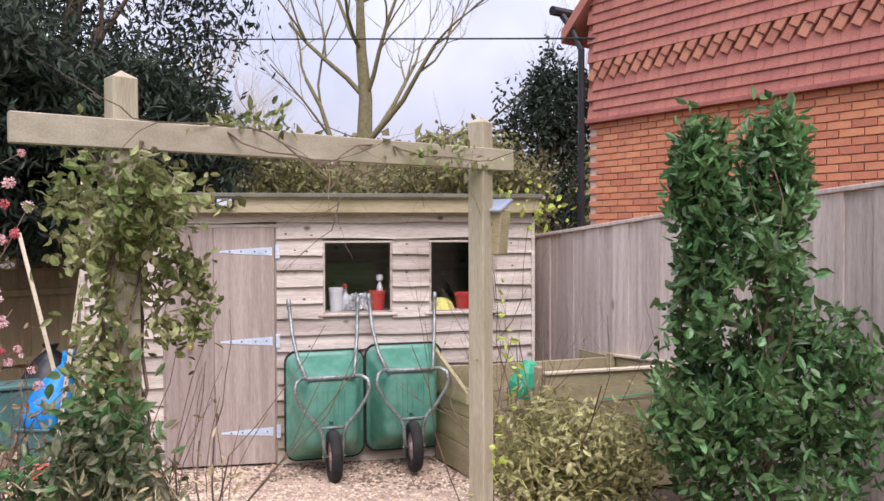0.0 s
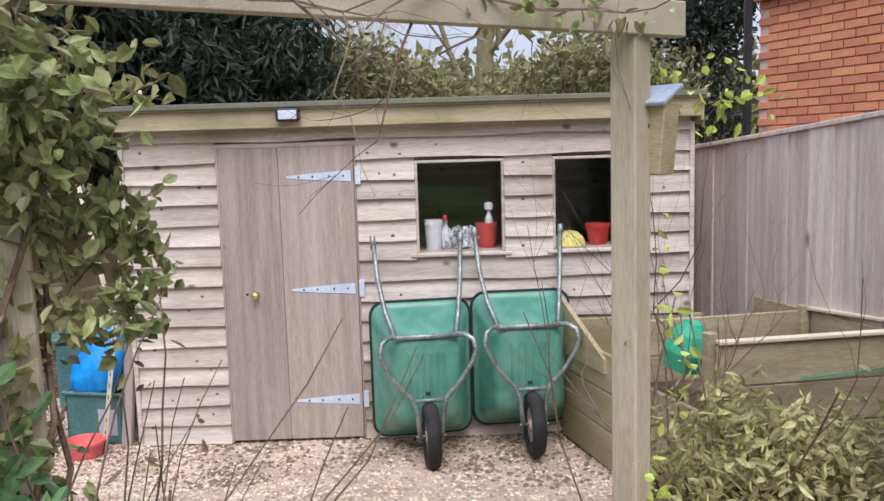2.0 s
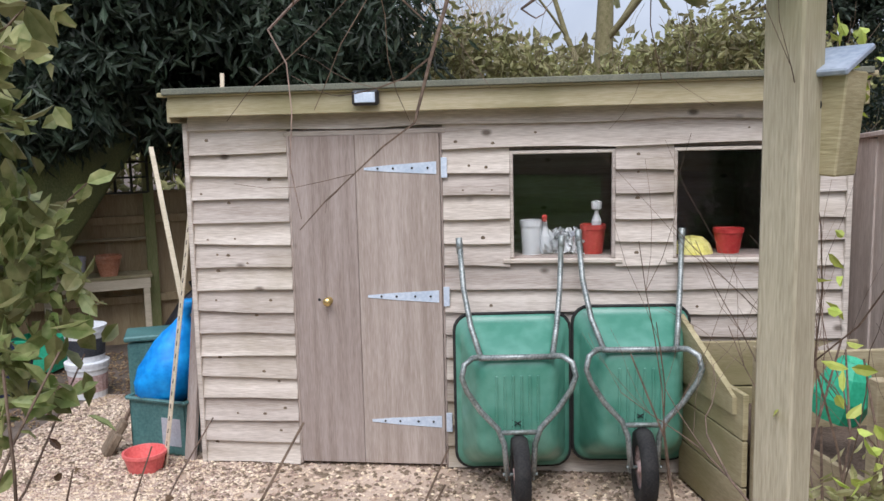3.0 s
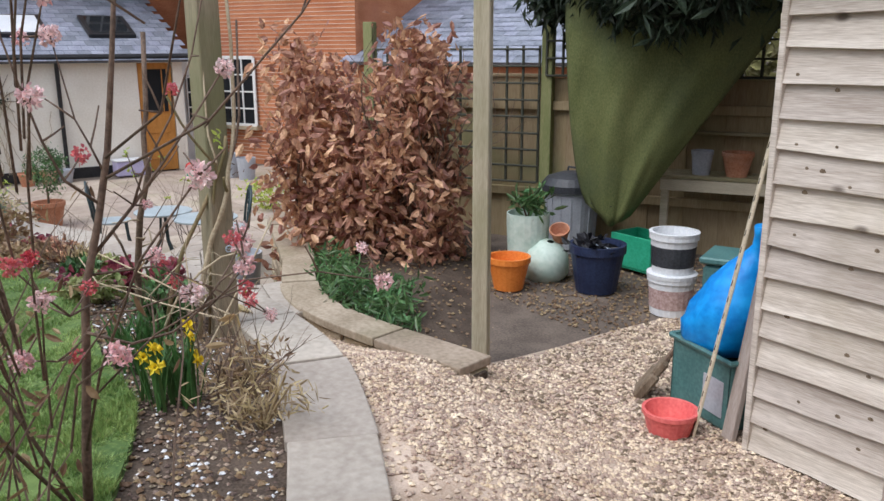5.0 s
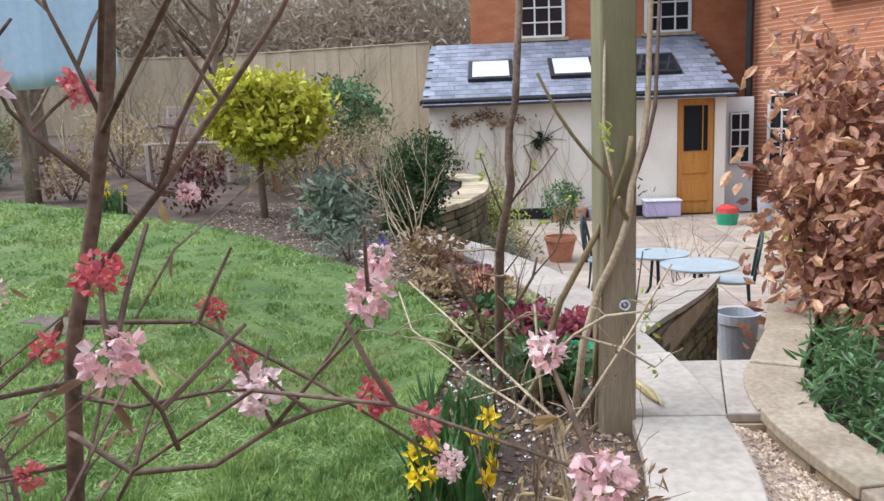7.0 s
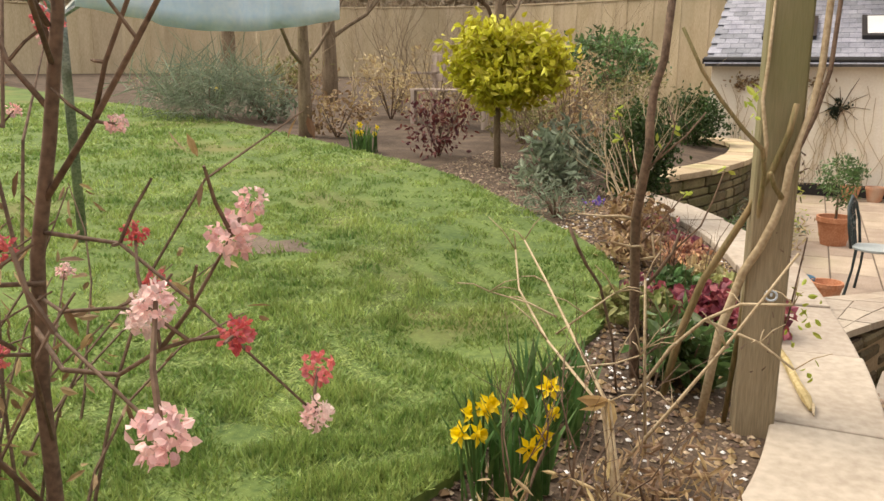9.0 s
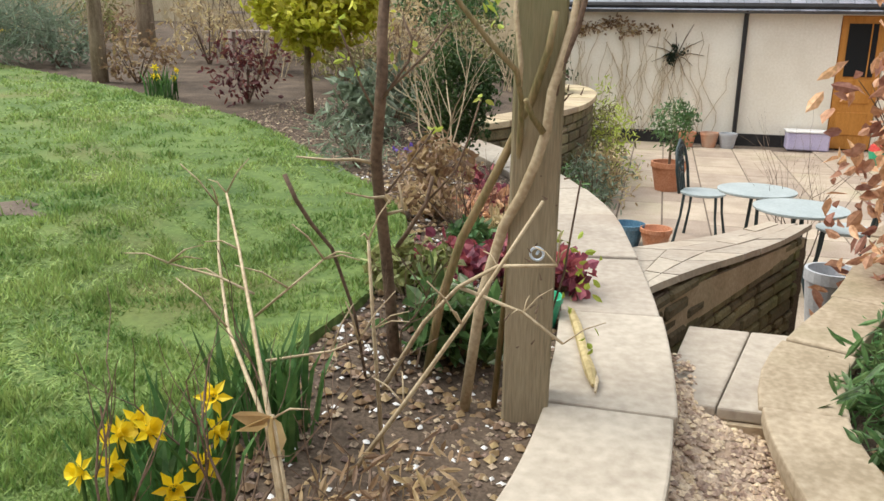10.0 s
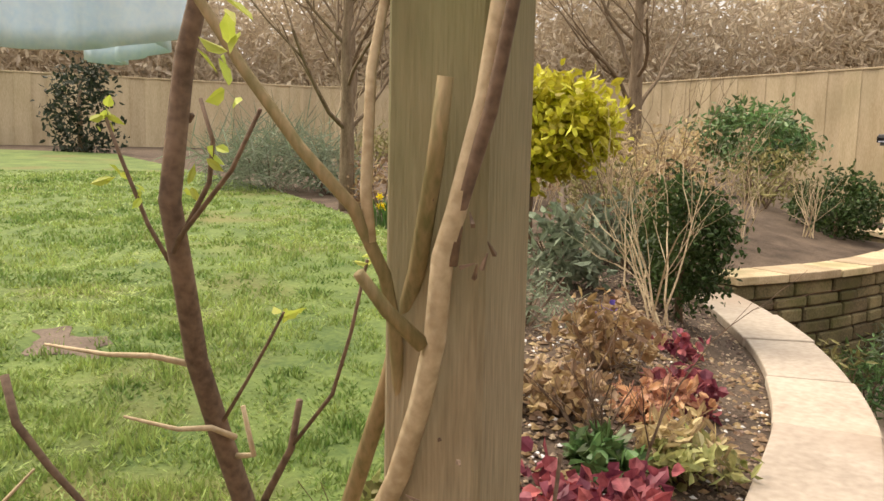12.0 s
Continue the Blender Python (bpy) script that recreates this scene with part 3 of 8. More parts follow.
edge = [-2.5, -3.15, -3.52, -3.9, -4.28, -4.66]
for i in range(4):
    x0, x1 = edge[i], edge[i + 1] - 0.05
    top = 0.185 - 0.186 * i
    a = Acc()
    poly = [(x0 + 0.02, left_of_steps(x0)), (x0 + 0.02 + 0.02 * i, right_of_steps(x0)), (x1 + 0.08 * i, right_of_steps(x1)), (x1, left_of_steps(x1))]
    part("riser", Acc().prism([(x * 1.0 + 0.02, y) for x, y in poly], PATIO_Z - 0.05, top - 0.045), STONELIGHT, steps)
    mid0, mid1 = (poly[0][1] + poly[1][1]) / 2, (poly[2][1] + poly[3][1]) / 2
    for lo, hi in (((poly[0], (poly[0][0], mid0)), (poly[3], (poly[3][0], mid1))), (((poly[1][0], mid0 + 0.004), poly[1]), ((poly[2][0], mid1 + 0.004), poly[2]))):
        ob = part("tread", Acc().prism([lo[0], lo[1], hi[1], hi[0]], top - 0.044, top + 0.003 * i), SLAB, steps)
        bv = ob.modifiers.new("worn_edge", "BEVEL")
        bv.width, bv.segments = 0.008, 2


# ---- patio ----
patio = thing("pavement", "buff stone slabs of a sunken terrace", "paving", kind="structure")
part("mortar_bed", Acc().prism([(-4.3, 3.0), (-4.5, 0.2), (-5.0, -0.4), (-4.1, -1.5), (-4.6, -1.95), (-5.2, -2.4), (-7.2, -3.6), (-14.2, -4.2), (-14.2, 4.6), (-9, 4.2)], PATIO_Z - 0.03, PATIO_Z - 0.006), DIRT, patio)
g = random.Random(5)
y = -4.0
while y < 4.2:
    d = g.choice((0.45, 0.6, 0.6))
    x = -4.3
    while x > -14.0:
        w = g.choice((0.45, 0.6, 0.9))
        cx, cy = x - w / 2, y + d / 2
        ok = cy > -2.2 - 0.5 * min(4, max(0, -cx - 5.3)) and cx < -4.6 and (cx < -5.3 or cy > -0.35 or -2.0 + 0.4 * (cx + 4.6) < cy < -1.75 + 0.69 * (-cx - 4))
        if ok and cx - w / 2 > -14.2:
            part("slab", Acc().box((cx, cy, PATIO_Z - 0.012), (w - 0.014, d - 0.014, 0.03 + g.uniform(0, 0.006)), 0, 0.006), PATIO, patio)
        x -= w
    y += d


# ---- shed ----
def build_shed():
    shed = thing("shed", "timber pent-roof shed clad in weathered waney boards", "shed")
    W, D, top = 3.7, 2.5, 2.1
    def box(name, c, s, material, owner=shed, label="", ch=0.004):
        return part(name, Acc().box(c, s, 0, ch), material, owner, label)
    laps = 15
    pitch = 2.02 / laps
    spans = {}
    g = random.Random(2)
    for i in range(laps + 1):
        z = 0.01 + pitch * i
        segs = [(0.0, 3.7)]
        def cut(a, b):
            nonlocal segs
            out = []
            for p, q in segs:
                if b <= p or a >= q:
                    out.append((p, q))
                else:
                    if a > p:
                        out.append((p, a))
                    if b < q:
                        out.append((b, q))
            segs = out
        zm = z + pitch * 0.5
        if zm < 2.0:
            cut(0.595, 1.505)
        if 1.27 < zm < 1.87:
            cut(1.885, 2.475)
            cut(2.79, 3.37)
        for p, q in segs:
            a = Acc()
            # each board leans out at its foot, with a wavy lower edge
            n = max(2, int((q - p) / 0.22))
            hgt = pitch + 0.03
            for k in range(n + 1):
                x = p + (q - p) * k / n
                wob = 0.006 * math.sin(x * 5 + i * 2.1) + g.uniform(-0.004, 0.004)
                a.v += [(x, -0.05, z + wob), (x, -0.014, z + wob - 0.002), (x, -0.002, z + hgt), (x, -0.014, z + hgt)]
            for k in range(n):
                b0, b1 = k * 4, k * 4 + 4
                for u, w in ((0, 1), (1, 2), (2, 3), (3, 0)):
                    a.f.append((b0 + u, b1 + u, b1 + w, b0 + w))
            a.f += [(3, 2, 1, 0), (n * 4, n * 4 + 1, n * 4 + 2, n * 4 + 3)]
            part("weatherboard", a, BOARD, shed)
    # knots are dark plugs in the boards
    kn = Acc()
    for i in range(laps):
        for x in (0.1, 0.22, 0.36, 0.48, 1.62, 1.76, 2.6, 3.5, 2.0, 2.9, 3.2):
            if g.random() < 0.42:
                z = 0.01 + pitch * i + g.choice((0.03, 0.075, 0.11)) + g.uniform(-0.01, 0.01)
                if 1.85 < x < 2.5 and 1.2 < z < 1.9 or 2.75 < x < 3.4 and 1.2 < z < 1.9:
                    continue
                kn.lathe([(g.uniform(0.007, 0.015), 0.0), (0.005, 0.0012), (0.0, 0.0014)], m=Matrix.Translation((x + g.uniform(-0.04, 0.04), -0.0508 + 0.218 * (z - 0.01 - pitch * i), z)) @ Euler((radians(98), 0, 0)).to_matrix().to_4x4(), n=7)
    part("knots", kn, BARK, shed, "dark knots in the boards", kind="stuff")
    # carcass: side and back walls, floor, framing
    fr = Acc()
    for z0, z1, x0, x1 in ((0, 0.02, 0.0, 3.7),):
        fr.box(((x0 + x1) / 2, 1.25, 0.02), (3.68, 2.46, 0.04))
    part("shed_floor", fr, DOORWOOD, shed)
    for x, nm in ((0.012, "side_wall"), (3.688, "side_wall")):
        box(nm, (x, 1.25, 1.05), (0.022, 2.48, 2.1), BOARD)
        for i in range(laps + 1):
            m = pose(x + (-0.016 if x < 1 else 0.016), 1.25, 0.01 + pitch * (i + 0.5), 0, -8 if x < 1 else 8, 0) @ Matrix()
            part("weatherboard", Acc().box((0, 0, 0), (0.014, 2.5, pitch + 0.02), m=m), BOARD, shed)
    box("back_wall", (1.85, 2.488, 1.0), (3.66, 0.022, 2.0), BOARD)
    box("corner_trim", (-0.012, -0.03, 1.04), (0.03, 0.05, 2.07), BOARD)
    box("corner_trim", (3.71, -0.03, 1.04), (0.03, 0.05, 2.07), BOARD)
    box("inner_lining", (1.19, 0.014, 1.05), (0.6 * 2 + 0.02, 0.02, 2.08), DOORWOOD)
    box("inner_lining", (2.63, 0.014, 0.64), (2.1, 0.02, 1.26), DOORWOOD)
    box("inner_lining", (2.63, 0.014, 1.98), (2.1, 0.02, 0.2), DOORWOOD)
    box("inner_lining", (2.633, 0.014, 1.575), (0.3, 0.02, 0.6), DOORWOOD)
    box("inner_lining", (3.53, 0.014, 1.575), (0.31, 0.02, 0.6), DOORWOOD)
    roof = Acc()
    roof.box((0, 0, 0), (3.84, 2.82, 0.035), m=pose(1.84, 1.22, 2.172, -3.2, 0, 0))
    part("roof", roof, ROOFFELT, shed, "felted pent roof")
    box("fascia", (1.835, -0.135, 2.165), (3.8, 0.025, 0.115), FASCIA, label="mossy fascia board under the roof")
    box("fascia_cap", (1.835, -0.14, 2.235), (3.9, 0.06, 0.026), FASCIA)
    box("side_fascia", (-0.07, 1.2, 2.14), (0.022, 2.66, 0.12), FASCIA)
    box("side_fascia", (3.75, 1.2, 2.14), (0.022, 2.66, 0.12), FASCIA)
    box("soffit", (1.84, -0.07, 2.13), (3.78, 0.12, 0.014), FASCIA)
    # door of upright boards with a middle strip and three strap hinges
    door = part("door", Acc().box((1.05, -0.012, 1.005), (0.885, 0.02, 1.95)), DOORWOOD, shed, "grey-brown boarded door, closed")
    for x0, x1 in ((0.612, 0.998), (1.0, 1.488)):
        part("plank", Acc().box(((x0 + x1) / 2, -0.032, 1.005), (x1 - x0, 0.02, 1.96), 0, 0.003), DOORWOOD, door)
    for z in (1.79, 1.045, 0.29):
        a = Acc()
        a.v = [(1.05, -0.0455, z + 0.007), (1.05, -0.0455, z - 0.007), (1.2, -0.0455, z - 0.02), (1.47, -0.0455, z - 0.036), (1.47, -0.0455, z + 0.036), (1.2, -0.0455, z + 0.02)]
        a.v += [(x, -0.0425, zz) for x, _, zz in a.v]
        a.f = [(0, 1, 2, 3, 4, 5), (11, 10, 9, 8, 7, 6)] + [(i, (i + 1) % 6, 6 + (i + 1) % 6, 6 + i) for i in range(6)]
        hinge = part("strap_hinge", a, GALV, door, "galvanised strap hinge")
        part("hinge_plate", Acc().box((1.515, -0.05, z), (0.035, 0.006, 0.115)), GALV, hinge)
        for x in (1.13, 1.22, 1.33, 1.42):
            bolts = Acc().lathe([(0.007, 0), (0.006, 0.004), (0.0, 0.005)], n=8, m=Matrix.Translation((x, -0.0455, z)) @ Euler((radians(90), 0, 0)).to_matrix().to_4x4())
            part("bolt", bolts, BLACK, hinge)
    kb = Matrix.Translation((0.815, -0.042, 1.02)) @ Euler((radians(90), 0, 0)).to_matrix().to_4x4()
    part("knob", Acc().lathe([(0.0, 0), (0.022, 0.0), (0.022, 0.006), (0.01, 0.012), (0.01, 0.03), (0.024, 0.04), (0.027, 0.052), (0.018, 0.064), (0, 0.066)], m=kb, n=20), BRASS, door, "round brass door knob", smooth=True)
    part("keyhole", Acc().lathe([(0, 0.001), (0.009, 0.001), (0.009, 0), ], m=Matrix.Translation((0.755, -0.0425, 1.025)) @ Euler((radians(90), 0, 0)).to_matrix().to_4x4(), n=10), BLACK, door)
    box("door_post", (0.602, -0.02, 1.0), (0.018, 0.04, 1.98), DOORWOOD)
    box("door_post", (1.497, -0.02, 1.0), (0.014, 0.03, 1.98), DOORWOOD)
    box("door_head", (1.05, -0.022, 2.0), (0.95, 0.03, 0.03), BOARD)
    for x0, x1 in ((1.885, 2.475), (2.79, 3.37)):
        win = part("window", Acc().box(((x0 + x1) / 2, -0.005, 1.25), (x1 - x0 + 0.08, 0.11, 0.022)), BOARD, shed, "unlit shed window with a timber sill")
        for c, s in ((((x0 + 0.01), -0.01, 1.565), (0.02, 0.05, 0.6)), (((x1 - 0.01), -0.01, 1.565), (0.02, 0.05, 0.6)), (((x0 + x1) / 2, -0.01, 1.865), (x1 - x0, 0.05, 0.02))):
            part("window_frame", Acc().box(c, s), BOARD, win)
        pane = part("pane", Acc().box(((x0 + x1) / 2, 0.03, 1.56), (x1 - x0 - 0.02, 0.004, 0.6)), CLEAR, win)
        pane.visible_shadow = False
        part("inner_shelf", Acc().box(((x0 + x1) / 2, 0.16, 1.262), (x1 - x0 + 0.1, 0.24, 0.02)), DOORWOOD, win)
    return shed


GALV = mat("galvanised_steel", (0.5, 0.6, 0.72), (0.7, 0.78, 0.88), 8, 0.45, 0.1, 60, metal=0.15)
BRASS = mat("brass", (0.5, 0.36, 0.12), (0.7, 0.54, 0.24), 8, 0.3, 0.05, 60, metal=0.9)
CLEAR = bpy.data.materials.new("clear_pane")
CLEAR.use_nodes = True
_c = CLEAR.node_tree.nodes["Principled BSDF"]
_c.inputs["Transmission Weight"].default_value, _c.inputs["Roughness"].default_value, _c.inputs["IOR"].default_value = 1.0, 0.0, 1.45
build_shed()


# ---- pergola ----
def pergola_post(x, y, z0, z1, rz, s, label, hook=False):
    p = thing("pergola_post", label, "post", "pergola posts")
    a = Acc().box((x, y, (z0 + z1) / 2 - 0.015), (s, s, z1 - z0), rz, 0.006)
    a.lathe([(0.6 * s, 0), (0.0, 0.03)], n=4, m=pose(x, y, z1 - 0.016, 0, 0, rz + 45))
    part("post", a, DARKPOST if hook else PERGOLA, p)
    if hook:
        ring = [(x + s / 2 + 0.018, y + 0.025 + 0.016 * math.cos(t), 0.79 + 0.016 * math.sin(t)) for t in np.linspace(0, 6.283, 17)]
        part("vine_eye", Acc().tube(ring, 0.0035, 6).tube([(x + s / 2 - 0.01, y + 0.025, 0.79), (x + s / 2 + 0.018, y + 0.025, 0.79)], 0.004, 6), GALV, p, "galvanised ring bolt", smooth=True)
    return p


def beam(name, p, q, label):
    t = thing(name, label, "beam", "pergola beams")
    part("rail", Acc().between(p, q, 0.1, 0.045, 0.006), PERGOLABEAM, t)


AB = math.degrees(math.atan2(-2.66 + 3.54, 2.65 - 1.0))
pergola_post(1.0, -3.54, 0.2, 2.58, AB + 4, 0.1, "square timber pergola post wrapped in climbing leaves")
pergola_post(2.648, -2.68, 0.15, 2.55, AB + 16, 0.098, "square timber pergola post carrying a nest box")
pergola_post(-1.48, -0.42, -0.05, 2.35, 40, 0.088, "square timber pergola post at the end of a kerb")
pergola_post(-1.996, -1.708, 0.2, 2.9, 9, 0.12, "square timber post with bare rose stems tied to it", hook=True)


def flat_beam(p, q, z, label):
    t = thing("pergola_beam", label, "beam", "pergola beams")
    p, q = Vector((*p, z)), Vector((*q, z))
    d = q - p
    a = Acc().box((0, 0, 0), (d.length, 0.042, 0.115), m=pose(*((p + q) / 2), 0, 0, math.degrees(math.atan2(d.y, d.x))))
    part("rail", a, PERGOLABEAM, t)


flat_beam((0.66, -3.78), (2.83, -2.64), 2.335, "horizontal timber rail between two pergola posts")
flat_beam((-1.28, -0.22), (-3.6, -2.6), 2.17, "horizontal timber rail over the beech bed")


# ---- fences ----
def board_fence(owner, p, q, z0, tops, w, material, thick=0.02, name="board", rail=True):
    p, q = Vector(p), Vector(q)
    d = q - p
    n = max(1, int(d.length / w))
    ang = math.degrees(math.atan2(d.y, d.x))
    g = random.Random(int(d.length * 100))
    for i in range(n):
        t = (i + 0.5) / n
        c = p + d * t
        top = tops[0] + (tops[1] - tops[0]) * t
        lo = z0[0] + (z0[1] - z0[0]) * t
        off = Vector((-d.y, d.x)).normalized() * (0.006 if i % 2 else -0.006)
        part(name, Acc().box((c.x + off.x, c.y + off.y, (lo + top) / 2), (d.length / n + 0.012, thick, top - lo + g.uniform(-0.008, 0.0)), ang, 0.003), material, owner)
    if rail:
        m = (p + q) / 2
        slope = math.degrees(math.atan2(tops[1] - tops[0], d.length))
        part("capping", Acc().box((0, 0, 0), (d.length, 0.06, 0.03), m=pose(m.x, m.y, (tops[0] + tops[1]) / 2 + 0.015, 0, -slope, 0) if False else Matrix.Translation((m.x, m.y, (tops[0] + tops[1]) / 2 + 0.015)) @ Euler((0, radians(-slope), radians(ang)), "XYZ").to_matrix().to_4x4()), material, owner)


fence_r = thing("fence_right", "tall close-boarded fence of silvered vertical boards", "fence", kind="structure")
board_fence(fence_r, (3.86, 0.95), (4.15, -0.2), (0, 0.05), (1.86, 1.96), 0.19, FENCEWOOD)
board_fence(fence_r, (4.15, -0.2), (4.55, -1.7), (0.05, 0.15), (1.96, 2.1), 0.19, FENCEWOOD)
board_fence(fence_r, (4.55, -1.7), (5.1, -3.9), (0.15, 0.3), (2.1, 2.26), 0.19, FENCEWOOD)
board_fence(fence_r, (5.1, -3.9), (5.8, -8.5), (0.3, 0.4), (2.26, 2.5), 0.19, FENCEWOOD)
fence_b = thing("fence_back", "brown boarded fence behind the potting corner", "fence", kind="structure")
FB0, FB1 = Vector((-5.4, 1.08)), Vector((0.3, 4.35))


def on_fb(t, off=0.0, z=0.0):
    d = (FB1 - FB0)
    n = Vector((d.y, -d.x)).normalized()
    q = FB0 + d * t + n * off
    return (q.x, q.y, z)


board_fence(fence_b, FB0, FB1, (-0.05, -0.05), (1.5, 1.5), 0.15, TANFENCE)
board_fence(fence_b, (0.3, 4.35), (4.6, 6.0), (-0.05, -0.05), (1.6, 1.6), 0.15, TANFENCE)
for z in (0.45, 1.25):
    part("fence_rail", Acc().between(on_fb(0, 0.04, z), on_fb(1, 0.04, z), 0.05, 0.08), TANFENCE, fence_b)
for t in (0.02, 0.3, 0.62, 0.95):
    part("fence_post", Acc().box(on_fb(t, 0.07, 0.98), (0.1, 0.1, 2.06), 30), GREENWOOD, fence_b, "algae-green fence post")


# raised bed wall at the back of the terrace, far fence, trellis
raised = thing("wall_raised_bed", "curved dry stone wall of a raised bed", "wall", kind="structure")
RAISED = along([(-6.95, -3.08), (-7.8, -2.7), (-8.9, -2.42), (-10.2, -2.35), (-11.4, -2.5), (-12.2, -3.0), (-13.0, -4.0)], 0.05)
stones(raised, RAISED, PATIO_Z, 0.42, 0.3, 8, STONE, (0.34, 0.1))
flags(raised, RAISED, 0.36, 0.48, 0.06, (0.5, 0.62, 0.44), STONELIGHT, name="cap_stone")
fence_f = thing("fence_far", "weathered tan boundary fence beyond the lawn", "fence", kind="structure")
board_fence(fence_f, (-17.2, -3.4), (-18.6, -9.0), (0.2, 0.6), (2.9, 2.9), 0.3, FARFENCE, name="panel_board")
board_fence(fence_f, (-18.6, -9.0), (-14.5, -15.0), (0.6, 0.9), (2.9, 2.7), 0.3, FARFENCE, name="panel_board")
board_fence(fence_f, (-14.5, -15.0), (-7.0, -19.2), (0.9, 1.1), (2.7, 2.7), 0.3, FARFENCE, name="panel_board")
board_fence(fence_f, (-7.0, -19.2), (8.0, -19.5), (1.0, 1.0), (2.7, 2.7), 0.3, FARFENCE, name="panel_board")
trellis = thing("trellis", "dark stained square trellis panels on the fence", "trellis")
for t0, t1, zz0, zz1 in ((0.03, 0.29, 0.55, 1.78), (0.3, 0.62, 1.52, 1.9)):
    n = int((t1 - t0) * (FB1 - FB0).length / 0.15)
    for k in range(n + 1):
        t = t0 + (t1 - t0) * k / n
        part("slat", Acc().between(on_fb(t, 0.12, zz0), on_fb(t, 0.12, zz1), 0.026, 0.018), DARKTRELLIS, trellis)
    for k in range(int((zz1 - zz0) / 0.15) + 1):
        z = zz0 + 0.15 * k
        part("slat", Acc().between(on_fb(t0, 0.135, z), on_fb(t1, 0.135, z), 0.026, 0.018), DARKTRELLIS, trellis)


# ---- neighbour's house ----
def neighbour():
    house = thing("neighbour_house", "orange brick house with red tile-hung upper storey", "house", at=(5.1, 2.34, 0.0), rz=math.degrees(math.atan2(-0.903, 0.43)))
    # local frame: x along the wall, y away from the wall into the house, z up; its outer face looks along -y after the turn
    L = 11.0
    part("wall", Acc().box((L / 2, 0.15, 1.62), (L, 0.26, 3.25)), MORTAR, house)
    up = Acc()
    up.prism([(0.0, 0.0), (L, 0.0), (L, 0.3), (0.0, 0.3)], 3.26, lambda x, y: 4.7 + min(x, 9) * 0.95)
    part("upper_wall", up, TILE, house)
    part("side_wall", Acc().box((0.13, 4.0, 2.3), (0.26, 7.6, 4.6)), BRICKFAR, house)
    roof = Acc().prism([(-0.35, -0.12), (9.0, -0.12), (9.0, 8.0), (-0.35, 8.0)], lambda x, y: 4.55 + x * 0.95, lambda x, y: 4.7 + x * 0.95)
    part("roof", roof, TILE, house, "steep clay tiled roof")
    part("gutter", Acc().tube([(-0.42, -0.2, 4.62), (-0.42, 4.0, 4.6), (-0.42, 8.0, 4.58)], 0.06, 8), BLACK, house, "black gutter")
    part("downpipe", Acc().tube([(-0.42, -0.05, 4.6), (-0.2, -0.07, 4.35), (-0.06, -0.07, 4.1), (-0.06, -0.07, 0.1)], 0.04, 8), BLACK, house, "black downpipe")
    part("plinth_flare", Acc().box((L / 2, -0.03, 3.24), (L, 0.09, 0.05), m=pose(L / 2, -0.03, 3.24, 0, 0, 0)), TILE, house)
    one = Acc().box((0, 0, 0), (0.215, 0.03, 0.064), 0, 0.004).mesh("brick")
    rest, n = Acc(), 0
    for row in range(42):
        z = 3.18 - row * 0.076
        for k in range(46):
            u = 0.11 + k * 0.226 + (0.113 if row % 2 else 0)
            if u > 8.5:
                continue
            if row < 18 and u < 3.9:
                ob = part("brick", one, BRICK, house)
                ob.location = (u, 0.012 + rng.uniform(-0.002, 0.002), z)
                n += 1
            else:
                rest.box((u, 0.012, z), (0.215, 0.03, 0.064), 0, 0.004)
    part("brickwork", rest, BRICK, house, kind="stuff")
    tl = Acc().box((0, 0, 0), (0.164, 0.024, 0.16), 0, 0.003).mesh("tile")
    tr_, bnd = Acc(), Acc()
    for row in range(34):
        z = 3.33 + row * 0.112
        for k in range(54):
            u = 0.09 + k * 0.166 + (0.083 if row % 2 else 0)
            if u > 8.8 or z > 4.6 + u * 0.95:
                continue
            m = pose(u, -0.022, z, -9, 0, 0)
            band = row in (4, 5)
            if band:
                bnd.box((0, 0, 0), (0.105, 0.026, 0.13), m=pose(u, -0.032, z, -9, 0, 0) @ pose(0, 0, 0, 0, 28, 0))
            elif row < 10 and u < 4.9:
                ob = part("tile", tl, TILE, house)
                ob.matrix_local = m
            else:
                tr_.box((0, 0, 0), (0.164, 0.024, 0.16), m=m)
    part("tile_hanging", tr_, TILE, house, kind="stuff")
    part("tile_band", bnd, TILEORANGE, house, "decorative band of paler tiles", kind="stuff")


neighbour()


